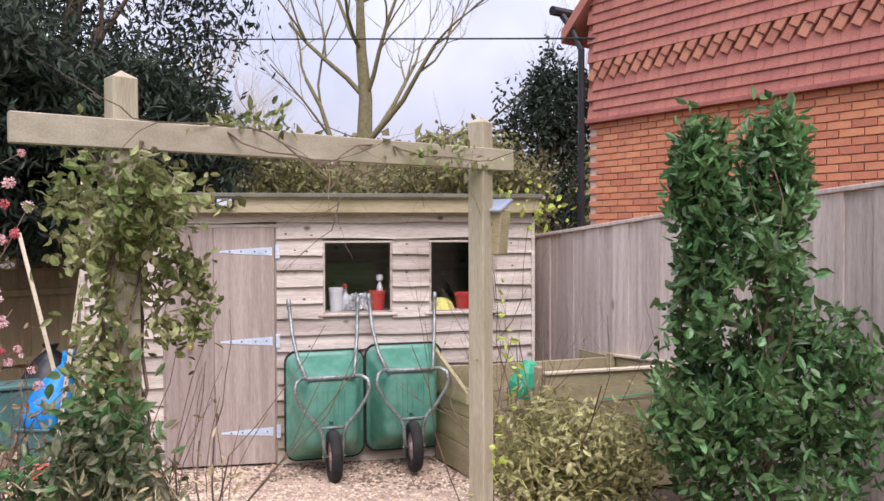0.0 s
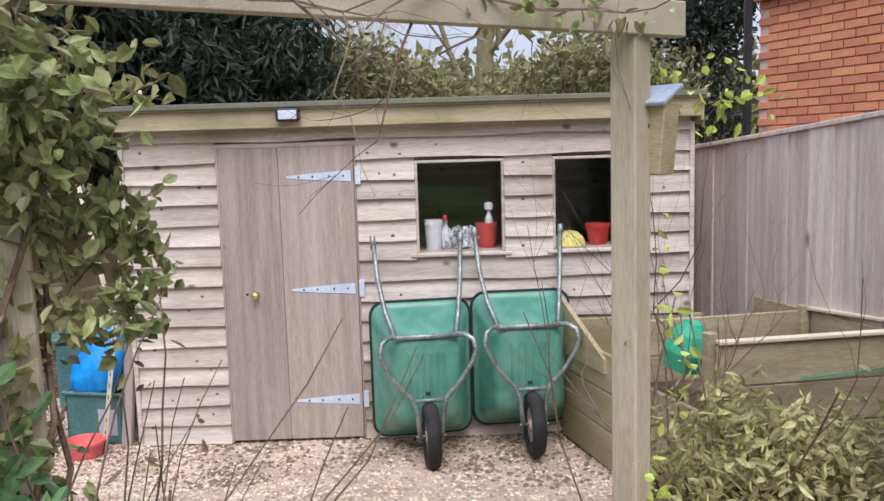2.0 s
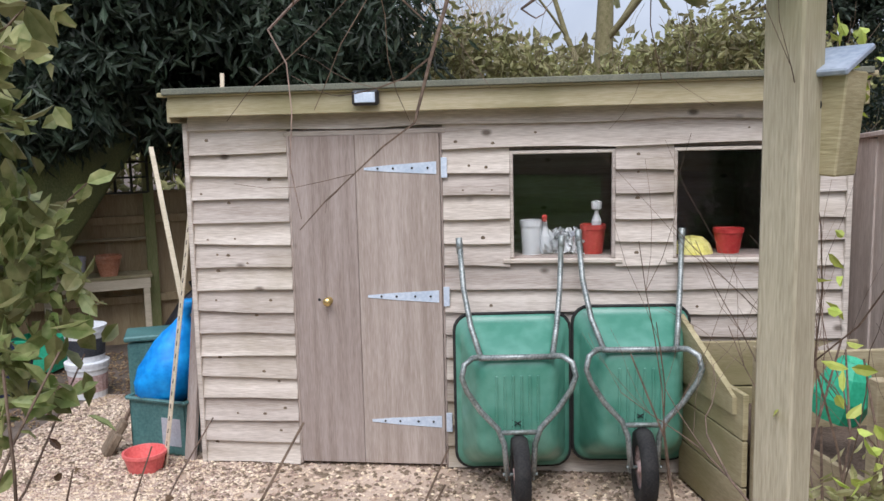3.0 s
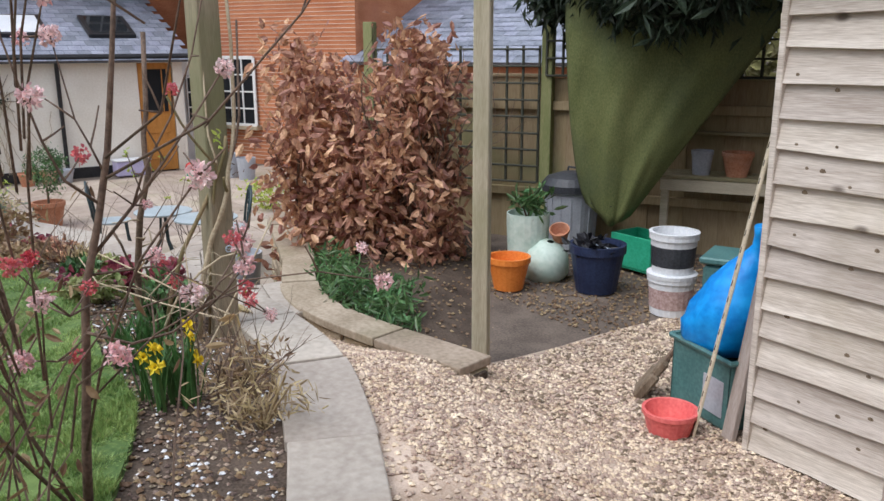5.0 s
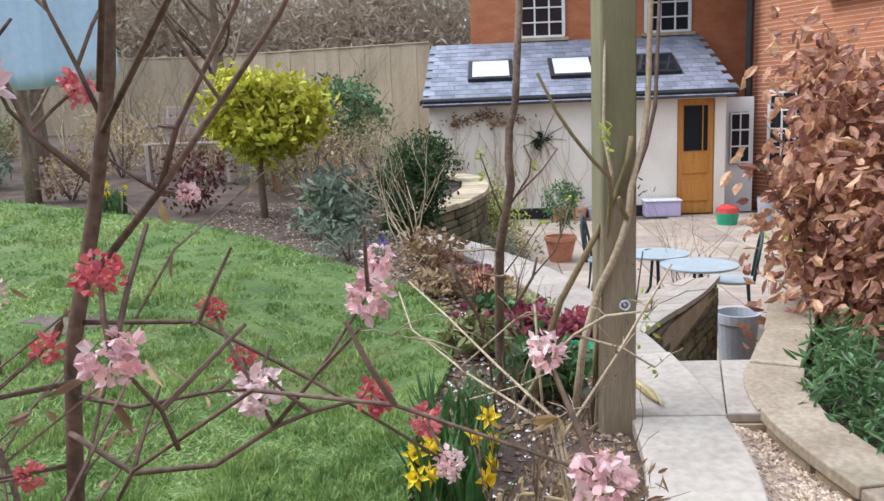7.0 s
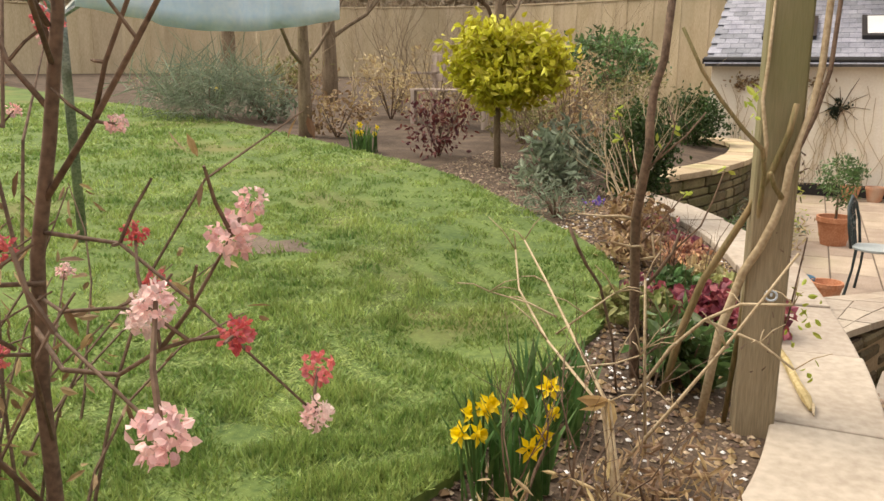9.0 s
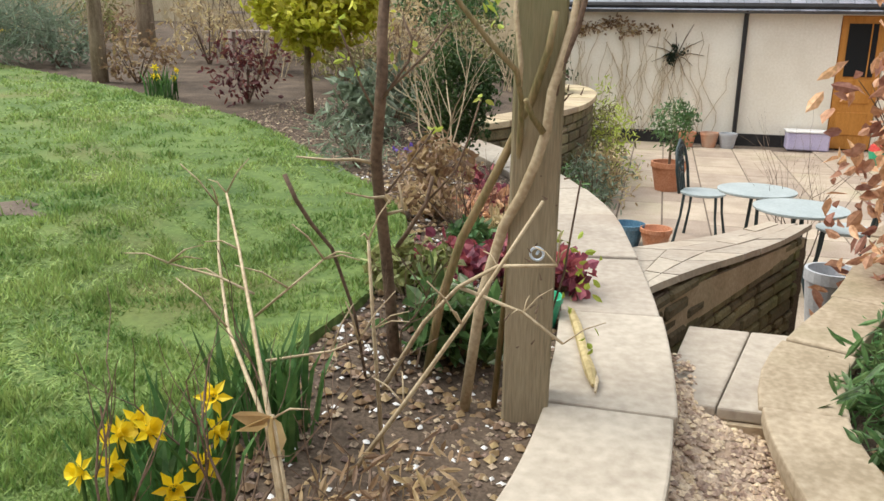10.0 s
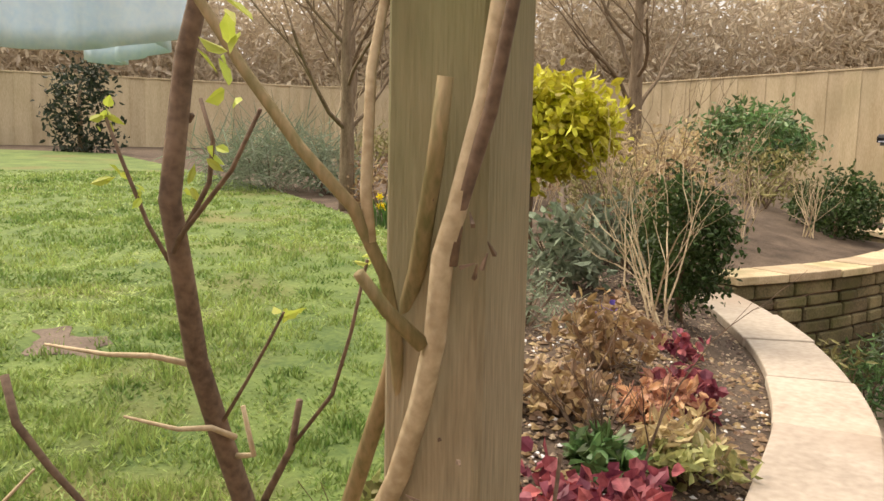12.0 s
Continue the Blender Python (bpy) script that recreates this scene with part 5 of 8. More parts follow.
def clump_plant(name, label, at, radii, n, size, material, seed, category="plant", group="", droop=0.0, stems=6, stem_mat=None):
    """A low leafy plant on short stems."""
    t = thing(name, label, category, group)
    g = random.Random(seed)
    x, y, z = at
    s = Acc()
    for k in range(stems):
        a = g.uniform(0, 6.28)
        q = (x + math.cos(a) * radii[0] * 0.6, y + math.sin(a) * radii[1] * 0.6, z + radii[2] * g.uniform(0.8, 1.5))
        s.tube([(x, y, z - 0.03), ((x + q[0]) / 2, (y + q[1]) / 2, z + radii[2] * 0.6), q], [0.008, 0.006, 0.003], 4)
    part("stem", s, stem_mat or TWIG, t, kind="stuff")
    pts = clumps((x, y, z + radii[2] * 0.9), radii, n, 22, 0.2, seed, 0.3, -0.6)
    pts[:, 2] = np.maximum(pts[:, 2], z)
    part("foliage", leaf_mesh("foliage", pts, *size, droop=droop, gen=np.random.default_rng(seed)), material, t)
    return t


# climber on the post, evergreen leaves under it, dry stems in front
cl = thing("climbing_plant", "evergreen climber twined round a pergola post", "climber")
g = random.Random(71)
vine = Acc()
tips = []
for k in range(5):
    pts, a = [], k * 1.3
    z = 0.35
    while z < 2.45:
        pts.append((1.0 + 0.085 * math.cos(a) + g.uniform(-0.02, 0.02), -3.54 + 0.085 * math.sin(a) + g.uniform(-0.02, 0.02), z))
        a += g.uniform(0.2, 0.7)
        z += 0.14
    vine.tube(pts, 0.008, 5)
for k in range(7):
    z = g.uniform(1.3, 2.4)
    branch(vine, (1.0, -3.54, z), (g.uniform(-1, 1.0), g.uniform(-0.6, 0.6), 0.2), 0.3, 0.006, 1, g, tips=tips)
part("stem", vine, TWIG, cl, kind="stuff")
gp = np.random.default_rng(72)
pp = np.concatenate([clumps((1.03, -3.56, 2.05), (0.26, 0.2, 0.24), 1300, 22, 0.25, 73), clumps((0.93, -3.56, 1.55), (0.13, 0.14, 0.42), 620, 20, 0.25, 74), clumps((1.22, -3.52, 1.68), (0.13, 0.1, 0.17), 320, 12, 0.25, 75), clumps((0.95, -3.56, 1.15), (0.15, 0.14, 0.3), 420, 12, 0.25, 76), np.array(tips).repeat(2, 0)])
part("foliage", leaf_mesh("foliage", pp, 0.052, 0.034, droop=0.5, gen=gp), CLIMBLEAF, cl)
clump_plant("laurel_shrub", "low evergreen shrub at the foot of the post", (0.84, -3.76, 0.36), (0.38, 0.28, 0.58), 1300, (0.075, 0.036), GLOSSY, 81, "shrub", droop=0.2)
clump_plant("honeysuckle", "tangled grey-olive honeysuckle at the foot of a post", (0.93, -3.8, 0.36), (0.32, 0.24, 0.58), 3200, (0.055, 0.03), GREYOLIVE, 84, "climber", droop=0.4, stems=16, stem_mat=STRAW)


def winter_stems(at, spread, h, n, seed, material=PALETWIG, leaf=STRAW, label="clump of dry tan winter stems"):
    """Dry arching stems with a few curled leaves hanging on them."""
    t = thing("dry_perennial", label, "plant", "winter stems")
    gg = random.Random(seed)
    st_, hold = Acc(), []
    for k in range(n):
        x, y = at[0] + gg.gauss(0, spread * 0.5), at[1] + gg.gauss(0, spread * 0.4)
        d, pts, q = Vector((gg.gauss(0, 0.3), gg.gauss(0, 0.25), 1)), [], Vector((x, y, at[2]))
        top_ = h * gg.uniform(0.55, 1.1)
        for i in range(6):
            pts.append(tuple(q))
            q = q + d.normalized() * top_ / 5
            d += Vector((gg.gauss(0, 0.16), gg.gauss(0, 0.16), -0.16 * i * gg.random()))
        st_.tube(pts, [0.0045, 0.004, 0.0036, 0.003, 0.0025, 0.0015], 4)
        hold += pts[2:]
    part("stem", st_, material, t, kind="stuff")
    part("dry_leaves", leaf_mesh("dry_leaves", np.array(hold).repeat(3, 0) + np.random.default_rng(seed).normal(size=(len(hold) * 3, 3)) * 0.025, 0.05, 0.016, droop=0.6, gen=np.random.default_rng(seed)), leaf, t, "curled dead leaves", kind="stuff")


winter_stems((0.45, -4.2, 0.36), 0.5, 0.85, 60, 82)
winter_stems((1.0, -4.1, 0.36), 0.4, 0.8, 55, 83)
winter_stems((0.1, -3.9, 0.36), 0.4, 0.9, 36, 85)
winter_stems((0.3, -3.45, 0.36), 0.6, 1.15, 80, 86, TWIG, BROWNLEAF, "thicket of red-brown winter stems")
winter_stems((-0.25, -3.3, 0.38), 0.5, 1.0, 50, 87, TWIG, BROWNLEAF, "thicket of red-brown winter stems")


# ---- wheelbarrows ----
TRAYGREEN = mat("green_plastic", (0.06, 0.225, 0.16), (0.15, 0.36, 0.28), 1.6, 0.3, 0.03, 9, stain=(0.1, 0.19, 0.1), spec=0.55)
RUBBER = mat("black_rubber", (0.012, 0.012, 0.013), (0.035, 0.034, 0.032), 12, 0.85, 0.4, 90)
TUBE = mat("worn_steel_tube", (0.13, 0.16, 0.155), (0.42, 0.45, 0.44), 12, 0.45, 0.15, 90, metal=0.5, stain=(0.1, 0.12, 0.09))
RUST = mat("rusty_rim", (0.35, 0.22, 0.2), (0.6, 0.45, 0.42), 15, 0.7, 0.2)


def barrow():
    b = thing("wheelbarrow", "green plastic wheelbarrow tipped up against the shed", "wheelbarrow", "wheelbarrows", at=(1.88, -0.05, 0.0))
    # tray: rim close to the wall, bottom bulging out
    def ring(hw, z0, z1, y, r, n=5):
        out = []
        for cx, cz, a0 in ((hw - r, z1 - r, 0), (-hw + r, z1 - r, 90), (-hw + r, z0 + r, 180), (hw - r, z0 + r, 270)):
            for k in range(n):
                a = radians(a0 + 90 * k / (n - 1))
                out.append((cx + r * math.cos(a), y, cz + r * math.sin(a)))
        return out
    rings = [ring(0.3, 0.1, 0.95, -0.045, 0.09), ring(0.318, 0.085, 0.965, -0.06, 0.09), ring(0.318, 0.085, 0.965, -0.085, 0.09), ring(0.3, 0.1, 0.95, -0.09, 0.08), ring(0.285, 0.13, 0.925, -0.13, 0.09), ring(0.225, 0.22, 0.81, -0.33, 0.1), ring(0.2, 0.26, 0.77, -0.37, 0.08), ring(0.17, 0.3, 0.73, -0.378, 0.06)]
    a = Acc()
    n = len(rings[0])
    for r in rings:
        a.v += r
    for i in range(len(rings) - 1):
        a.f += [(i * n + j, i * n + (j + 1) % n, (i + 1) * n + (j + 1) % n, (i + 1) * n + j) for j in range(n)]
    a.f.append(tuple((len(rings) - 1) * n + j for j in range(n)))
    part("tray", a, TRAYGREEN, b, "green moulded plastic tray", smooth=True)
    part("rim", Acc().tube([(x, -0.07, z) for x, _, z in ring(0.322, 0.08, 0.97, 0, 0.09, 6)] + [(0.322, -0.07, 0.88)], 0.012, 6), RUBBER, b, "dark rolled rim")
    for k in range(6):
        x = -0.11 + 0.044 * k
        part("rib", Acc().between((x, -0.382, 0.34), (x, -0.382, 0.7), 0.012, 0.012, 0.003), TRAYGREEN, b)
    for s in (-1, 1):
        part("handle", Acc().tube([(s * 0.285, -0.03, 1.36), (s * 0.268, -0.09, 1.12), (s * 0.235, -0.2, 0.93), (s * 0.19, -0.36, 0.8)], 0.0155, 8), TUBE, b, "worn grey steel handle", smooth=True)
        part("grip", Acc().tube([(s * 0.288, -0.028, 1.4), (s * 0.283, -0.034, 1.31)], 0.019, 8), TUBE, b, smooth=True)
        part("leg", Acc().tube([(s * 0.18, -0.365, 0.8), (s * 0.235, -0.42, 0.81), (s * 0.28, -0.46, 0.785), (s * 0.295, -0.475, 0.72), (s * 0.27, -0.48, 0.65), (s * 0.2, -0.475, 0.54), (s * 0.11, -0.47, 0.44), (s * 0.08, -0.48, 0.36), (s * 0.068, -0.5, 0.2)], 0.0155, 8), TUBE, b, smooth=True)
        part("axle_bracket", Acc().box((s * 0.07, -0.47, 0.2), (0.012, 0.05, 0.07)), TUBE, b)
    part("cross_tube", Acc().tube([(-0.2, -0.385, 0.8), (0.2, -0.385, 0.8)], 0.016, 8), TUBE, b, smooth=True)
    part("cross_tube", Acc().tube([(-0.1, -0.47, 0.42), (0.1, -0.47, 0.42)], 0.014, 8), TUBE, b, smooth=True)
    for s in (-1, 1):
        part("cross_mark", Acc().between((-0.03, -0.384, 0.44 + s * 0.02), (0.03, -0.384, 0.44 - s * 0.02), 0.006, 0.004), BLACK, b)
    wm = Matrix.Translation((0.0, -0.5, 0.205)) @ Euler((0, radians(90), 0)).to_matrix().to_4x4()
    w = part("wheel", Acc().lathe([(0.11, -0.03), (0.15, -0.042), (0.185, -0.04), (0.2, -0.02), (0.204, 0), (0.2, 0.02), (0.185, 0.04), (0.15, 0.042), (0.11, 0.03)], m=wm, n=32), RUBBER, b, "black pneumatic tyre", smooth=True)
    part("hub", Acc().lathe([(0, -0.035), (0.03, -0.035), (0.035, -0.02), (0.1, -0.012), (0.118, -0.03), (0.118, 0.03), (0.1, 0.012), (0.035, 0.02), (0.03, 0.035), (0, 0.035)], m=wm, n=24), RUST, w, smooth=True)
    part("axle", Acc().tube([(-0.09, -0.5, 0.205), (0.09, -0.5, 0.205)], 0.009, 8), TUBE, w)
    return b


bw = barrow()
bw.matrix_world = pose(1.885, -0.09, 0.0, 0, 0, 7)
bw2 = copy_thing(bw, pose(2.55, -0.02, 0.03, 0, 0, 4))

# ---- fittings on shed and post ----
BAYWOOD = mat("bay_boards", (0.26, 0.215, 0.12), (0.42, 0.36, 0.23), 3, 0.85, 0.35, 40, (0.6, 0.6, 5), rand=0.15, stain=(0.2, 0.18, 0.08))
fl = thing("floodlight", "small black floodlight on the shed fascia", "floodlight")
part("housing", Acc().box((1.105, -0.185, 2.185), (0.15, 0.05, 0.085), 0, 0.012), BLACK, fl)
part("lens", Acc().box((1.105, -0.212, 2.185), (0.115, 0.008, 0.055)), GALV, fl, "pale glass front")
LIDBLUE = mat("blue_grey_lid", (0.2, 0.25, 0.32), (0.34, 0.39, 0.46), 8, 0.5, 0.1)
nb = thing("nest_box", "wooden nest box with sloping blue-grey roof", "nest box")
nm = pose(2.735, -2.64, 0, 0, 0, AB - 70)
part("body", Acc().box((0, 0, 0), (0.12, 0.11, 0.24), m=nm @ Matrix.Translation((0, 0, 1.95)) @ Euler((0, radians(5), 0)).to_matrix().to_4x4()), BAYWOOD, nb)
part("roof", Acc().box((0, 0, 0), (0.16, 0.16, 0.016), m=nm @ Matrix.Translation((0, -0.01, 2.09)) @ Euler((radians(24), 0, 0)).to_matrix().to_4x4()), LIDBLUE, nb, "blue-grey sloping lid")
part("entrance_hole", Acc().lathe([(0, 0), (0.016, 0), (0.016, 0.003), (0, 0.004)], n=12, m=nm @ Matrix.Translation((0, -0.058, 1.99)) @ Euler((radians(90), 0, 0)).to_matrix().to_4x4()), BLACK, nb)

PLASTW = mat("white_plastic", (0.68, 0.7, 0.72), (0.82, 0.83, 0.84), 5, 0.4, 0.05)
REDP = mat("red_plastic", (0.45, 0.03, 0.03), (0.62, 0.08, 0.07), 5, 0.4, 0.05)
YELLP = mat("yellow_cloth", (0.6, 0.55, 0.12), (0.75, 0.7, 0.3), 8, 0.8, 0.2)
TERRA = mat("terracotta", (0.4, 0.16, 0.08), (0.58, 0.28, 0.17), 6, 0.9, 0.2, 60, stain=(0.5, 0.38, 0.3))
NAVY = mat("navy_plastic", (0.012, 0.018, 0.05), (0.03, 0.045, 0.1), 5, 0.45, 0.08)
TEAL = mat("dark_teal_plastic", (0.05, 0.13, 0.13), (0.1, 0.22, 0.21), 4, 0.45, 0.08)
BLUE = mat("blue_plastic_sack", (0.0, 0.2, 0.62), (0.02, 0.36, 0.85), 5, 0.45, 0.3, 25)
GREYP = mat("grey_plastic", (0.34, 0.36, 0.4), (0.46, 0.48, 0.52), 4, 0.5, 0.05)
DARKP = mat("charcoal_plastic", (0.03, 0.033, 0.04), (0.07, 0.075, 0.085), 5, 0.5, 0.08)
CORAL = mat("coral_plastic", (0.62, 0.1, 0.1), (0.78, 0.2, 0.18), 5, 0.4, 0.05)
ORANGEP = mat("orange_plastic", (0.7, 0.17, 0.02), (0.85, 0.27, 0.05), 5, 0.45, 0.05)
GREENP = mat("bright_green_plastic", (0.02, 0.3, 0.16), (0.05, 0.42, 0.25), 5, 0.45, 0.05)
MINT = mat("pale_mint_sack", (0.45, 0.58, 0.5), (0.62, 0.72, 0.64), 8, 0.6, 0.3, 30)
# the net's dark blotch colour paints in the shade of the overhanging yew
NET = mat("shade_mottled_netting", (0.08, 0.1, 0.03), (0.165, 0.18, 0.065), 1.6, 0.7, 0.4, 70, (1.5, 1.5, 0.8), stain=(0.028, 0.045, 0.036))
SHEETBLUE = leafy("pale_blue_cloth", (0.6, 0.78, 0.93), (0.74, 0.87, 0.96), 0.0, 0.8, 2.0)
BLACKBAG = mat("black_sack", (0.008, 0.008, 0.01), (0.025, 0.025, 0.03), 6, 0.4, 0.4, 25)
IRON = mat("green_black_iron", (0.015, 0.03, 0.035), (0.04, 0.065, 0.07), 8, 0.45, 0.1)
TABLEBLUE = mat("blue_grey_metal", (0.3, 0.36, 0.38), (0.42, 0.48, 0.5), 5, 0.4, 0.1)


def pot(name, label, at, r0, r1, h, material, category="pot", group="", rim=True, parent=None, tilt=(0, 0)):
    """A tapered pot or bucket with wall thickness."""
    t = thing(name, label, category, group)
    m = pose(*at, tilt[0], tilt[1], 0)
    prof = [(0, 0.0), (r0, 0.0), (r1 * 0.97 + r0 * 0.03, h * 0.82)]
    prof += [(r1 * 1.06, h * 0.83), (r1 * 1.06, h), (r1 * 0.94, h)] if rim else [(r1, h), (r1 * 0.95, h)]
    prof += [(r0 * 0.9, 0.03), (0, 0.03)]
    part("body", Acc().lathe(prof, m=m, n=22), material, t, smooth=False)
    return t


def bail(t, at, r, z, material=GALV):
    part("handle", Acc().tube([(at[0] + r * math.cos(a), at[1] + r * math.sin(a) * 0.5 - r * 0.6 * math.sin(a), at[2] + z + 0.02 * math.sin(a)) for a in np.linspace(0, math.pi, 9)], 0.004, 5), material, t)


# things on the shelves inside the shed windows
pot("jug", "white plastic jug on the window shelf", (2.0, 0.1, 1.272), 0.05, 0.06, 0.2, PLASTW, "jug")
bottle = thing("spray_bottle", "white spray bottle with a red trigger head", "bottle")
part("body", Acc().lathe([(0, 0), (0.035, 0), (0.038, 0.1), (0.016, 0.16), (0.016, 0.19), (0, 0.19)], c=(2.08, 0.14, 1.272), n=16), PLASTW, bottle)
part("trigger", Acc().box((2.08, 0.12, 1.48), (0.03, 0.07, 0.04), 0, 0.008), REDP, bottle, "red trigger")
tin = pot("plant_pot", "red plastic pot on the window shelf", (2.36, 0.12, 1.272), 0.055, 0.07, 0.17, REDP)
b2 = thing("spray_bottle", "white bottle standing in a red pot", "bottle")
part("body", Acc().lathe([(0, 0), (0.025, 0), (0.028, 0.16), (0.012, 0.2), (0.012, 0.22), (0.03, 0.23), (0.03, 0.27), (0, 0.28)], c=(2.38, 0.13, 1.302), n=14), PLASTW, b2)
bg = thing("plastic_bag", "crumpled pale plastic bag on the window shelf", "bag")
part("film", leaf_mesh("film", clumps((2.17, 0.12, 1.32), (0.14, 0.06, 0.05), 120, 10, 0.3, 91), 0.07, 0.05, gen=np.random.default_rng(91)), PLASTW, bg)
clo = thing("cloth", "pale yellow cloth heaped on the window shelf", "cloth")
part("fold", Acc().lathe([(0.0, 0.1), (0.06, 0.09), (0.1, 0.05), (0.12, 0.0), (0, 0)], c=(2.92, 0.12, 1.272), n=11), YELLP, clo)
pot("plant_pot", "red plastic pot on the window shelf", (3.12, 0.12, 1.272), 0.06, 0.08, 0.14, REDP)
jar = thing("tin", "dark tin on the window shelf", "tin")
part("body", Acc().lathe([(0, 0), (0.04, 0), (0.04, 0.12), (0.035, 0.125), (0, 0.125)], c=(2.25, 0.16, 1.272), n=16), GREYP, jar)


# ---- compost bays ----
def bays():
    t = thing("compost_bays", "pair of open timber compost bays of stained boards", "compost bin")
    f0, f1 = Vector((2.78, -0.62)), Vector((3.2, -1.62))
    along_x = Vector((0.94, 0.12))
    def wall(p, q, z0, z1, rows, material=BAYWOOD):
        d = q - p
        h = (z1 - z0) / rows
        for k in range(rows):
            c = (p + q) / 2
            part("board", Acc().box((c.x, c.y, z0 + h * (k + 0.5)), (d.length, 0.028, h - 0.008), math.degrees(math.atan2(d.y, d.x)), 0.004), material, t)
    wall(Vector((3.33, -1.6)), Vector((4.5, -1.45)), 0.12, 0.97, 4)
    wall(Vector((3.1, -0.78)), Vector((4.2, -0.6)), 0.05, 0.92, 4)
    wall(Vector((2.82, 0.02)) + Vector((0.06, -0.1)), Vector((3.8, 0.0)), 0.02, 0.8, 3)
    wall(Vector((3.3, -1.58)), Vector((3.06, -0.82)), 0.12, 0.62, 3)
    wall(Vector((3.02, -0.8)), Vector((2.84, -0.12)), 0.02, 0.72, 3)
    wall(Vector((4.46, -1.45)), Vector((4.12, -0.1)), 0.1, 0.92, 4)
    # sloping front sides: boards that drop towards the front
    for p, q, z in ((Vector((2.84, -0.12)), Vector((3.0, -0.74)), 0.86),):
        part("sloping_board", Acc().prism([(p.x - 0.03, p.y), (p.x, p.y), (q.x, q.y), (q.x - 0.03, q.y)], 0.6, lambda x, y: 0.98 - 0.3 * smooth01((-y) / 0.8)), BAYWOOD, t)
    for x, y, z in ((3.31, -1.56, 1.02), (3.08, -0.8, 0.95), (4.2, -0.62, 0.95), (2.86, -0.12, 0.9), (4.47, -1.43, 0.98)):
        part("post", Acc().box((x, y, z / 2), (0.055, 0.055, z), 15), BAYWOOD, t)
    part("cap_rail", Acc().between((3.33, -1.61, 0.98), (4.5, -1.46, 0.98), 0.05, 0.02), PALEWOOD, t)
    part("cap_rail", Acc().between((4.22, -0.6, 0.93), (4.48, -1.43, 0.98), 0.05, 0.02), PALEWOOD, t)
    part("green_string", Acc().tube([(3.75, -1.58, 0.78), (4.5, -1.48, 0.82)], 0.005, 4), GREENP, t)
    part("compost", Acc().prism([(3.1, -0.8), (3.32, -1.56), (4.45, -1.42), (4.18, -0.62)], 0.05, 0.55), SOIL, t, "dark compost heap")
    part("compost", Acc().prism([(2.88, -0.12), (3.06, -0.76), (4.14, -0.58), (3.9, -0.05)], 0.02, 0.45), SOIL, t)


PALEWOOD = mat("pale_sawn_wood", (0.5, 0.43, 0.3), (0.66, 0.58, 0.44), 3, 0.85, 0.3, 40, (0.6, 0.6, 5))
bays()
tp = thing("teal_sack", "teal plastic sack on the compost heap", "sack")
part("film", Acc().lathe([(0.0, 0.0), (0.1, 0.0), (0.12, 0.1), (0.09, 0.2), (0.05, 0.26), (0.02, 0.24)], n=9, m=pose(3.3, -1.15, 0.74, 12, 8, 20)), GREENP, tp)
cane = thing("bramble_canes", "thin bare bramble canes by the pergola post", "canes")
g = random.Random(14)
cn = Acc()
for k in range(7):
    x, y = 2.75 + g.uniform(-0.15, 0.5), -2.6 + g.uniform(-0.25, 0.3)
    branch(cn, (x, y, 0.25), (g.uniform(-0.4, 0.5), g.uniform(-0.3, 0.3), 1), 1.1, 0.006, 2, g, 0.4, 2, 0.22)
part("cane", cn, TWIG, cane, kind="stuff")
part("leaf_tufts", leaf_mesh("leaf_tufts", np.concatenate([clumps((2.72, -2.66, 1.2), (0.14, 0.12, 0.7), 60, 14, 0.1, 15), clumps((2.9, -2.6, 2.1), (0.25, 0.1, 0.12), 60, 8, 0.2, 16)]), 0.05, 0.03, gen=np.random.default_rng(16)), LIME, cane, kind="stuff")
rw = thing("rail_climber", "sparse climber trailing along the pergola rail", "climber")
ra = Acc()
for k in range(9):
    s = g.uniform(0.2, 0.95)
    branch(ra, (1.0 + 1.65 * s, -3.6 + 0.9 * s, 2.4), (g.uniform(-1, 1), g.uniform(-0.5, 0.5), g.uniform(-0.5, 0.3)), 0.5, 0.006, 2, g, 0.0, 2, 0.3)
part("stem", ra, TWIG, rw, kind="stuff")
part("foliage", leaf_mesh("foliage", np.concatenate([clumps((1.5, -3.3, 2.42), (0.2, 0.12, 0.07), 70, 8, 0.25, 17), clumps((2.3, -2.9, 2.3), (0.3, 0.15, 0.12), 110, 9, 0.25, 18)]), 0.06, 0.03, gen=np.random.default_rng(17)), CLIMBLEAF, rw)

# ---- potting corner ----
bin_ = thing("dustbin", "grey ribbed dustbin with charcoal lid", "dustbin", at=(-3.25, 1.95, 0))
part("body", Acc().lathe([(0, 0), (0.2, 0), (0.235, 0.52), (0.25, 0.53), (0.25, 0.56), (0, 0.56)], n=28), GREYP, bin_)
part("lid", Acc().lathe([(0.265, 0.54), (0.27, 0.6), (0.22, 0.66), (0.1, 0.7), (0, 0.71)], n=28), DARKP, bin_, "charcoal lid")
part("lid_handle", Acc().tube([(-0.06, 0, 0.69), (-0.05, 0, 0.74), (0.05, 0, 0.74), (0.06, 0, 0.69)], 0.01, 6), DARKP, bin_)
for k in range(16):
    a = k * math.pi / 8
    part("rib", Acc().between((0.207 * math.cos(a), 0.207 * math.sin(a), 0.03), (0.237 * math.cos(a), 0.237 * math.sin(a), 0.5), 0.018, 0.008), GREYP, bin_)
nv = pot("bucket", "navy builders bucket with black bag inside", (-2.2, 1.22, 0), 0.15, 0.2, 0.36, NAVY, "bucket", "buckets")
bail(nv, (-2.2, 1.22, 0), 0.2, 0.33, GALV)
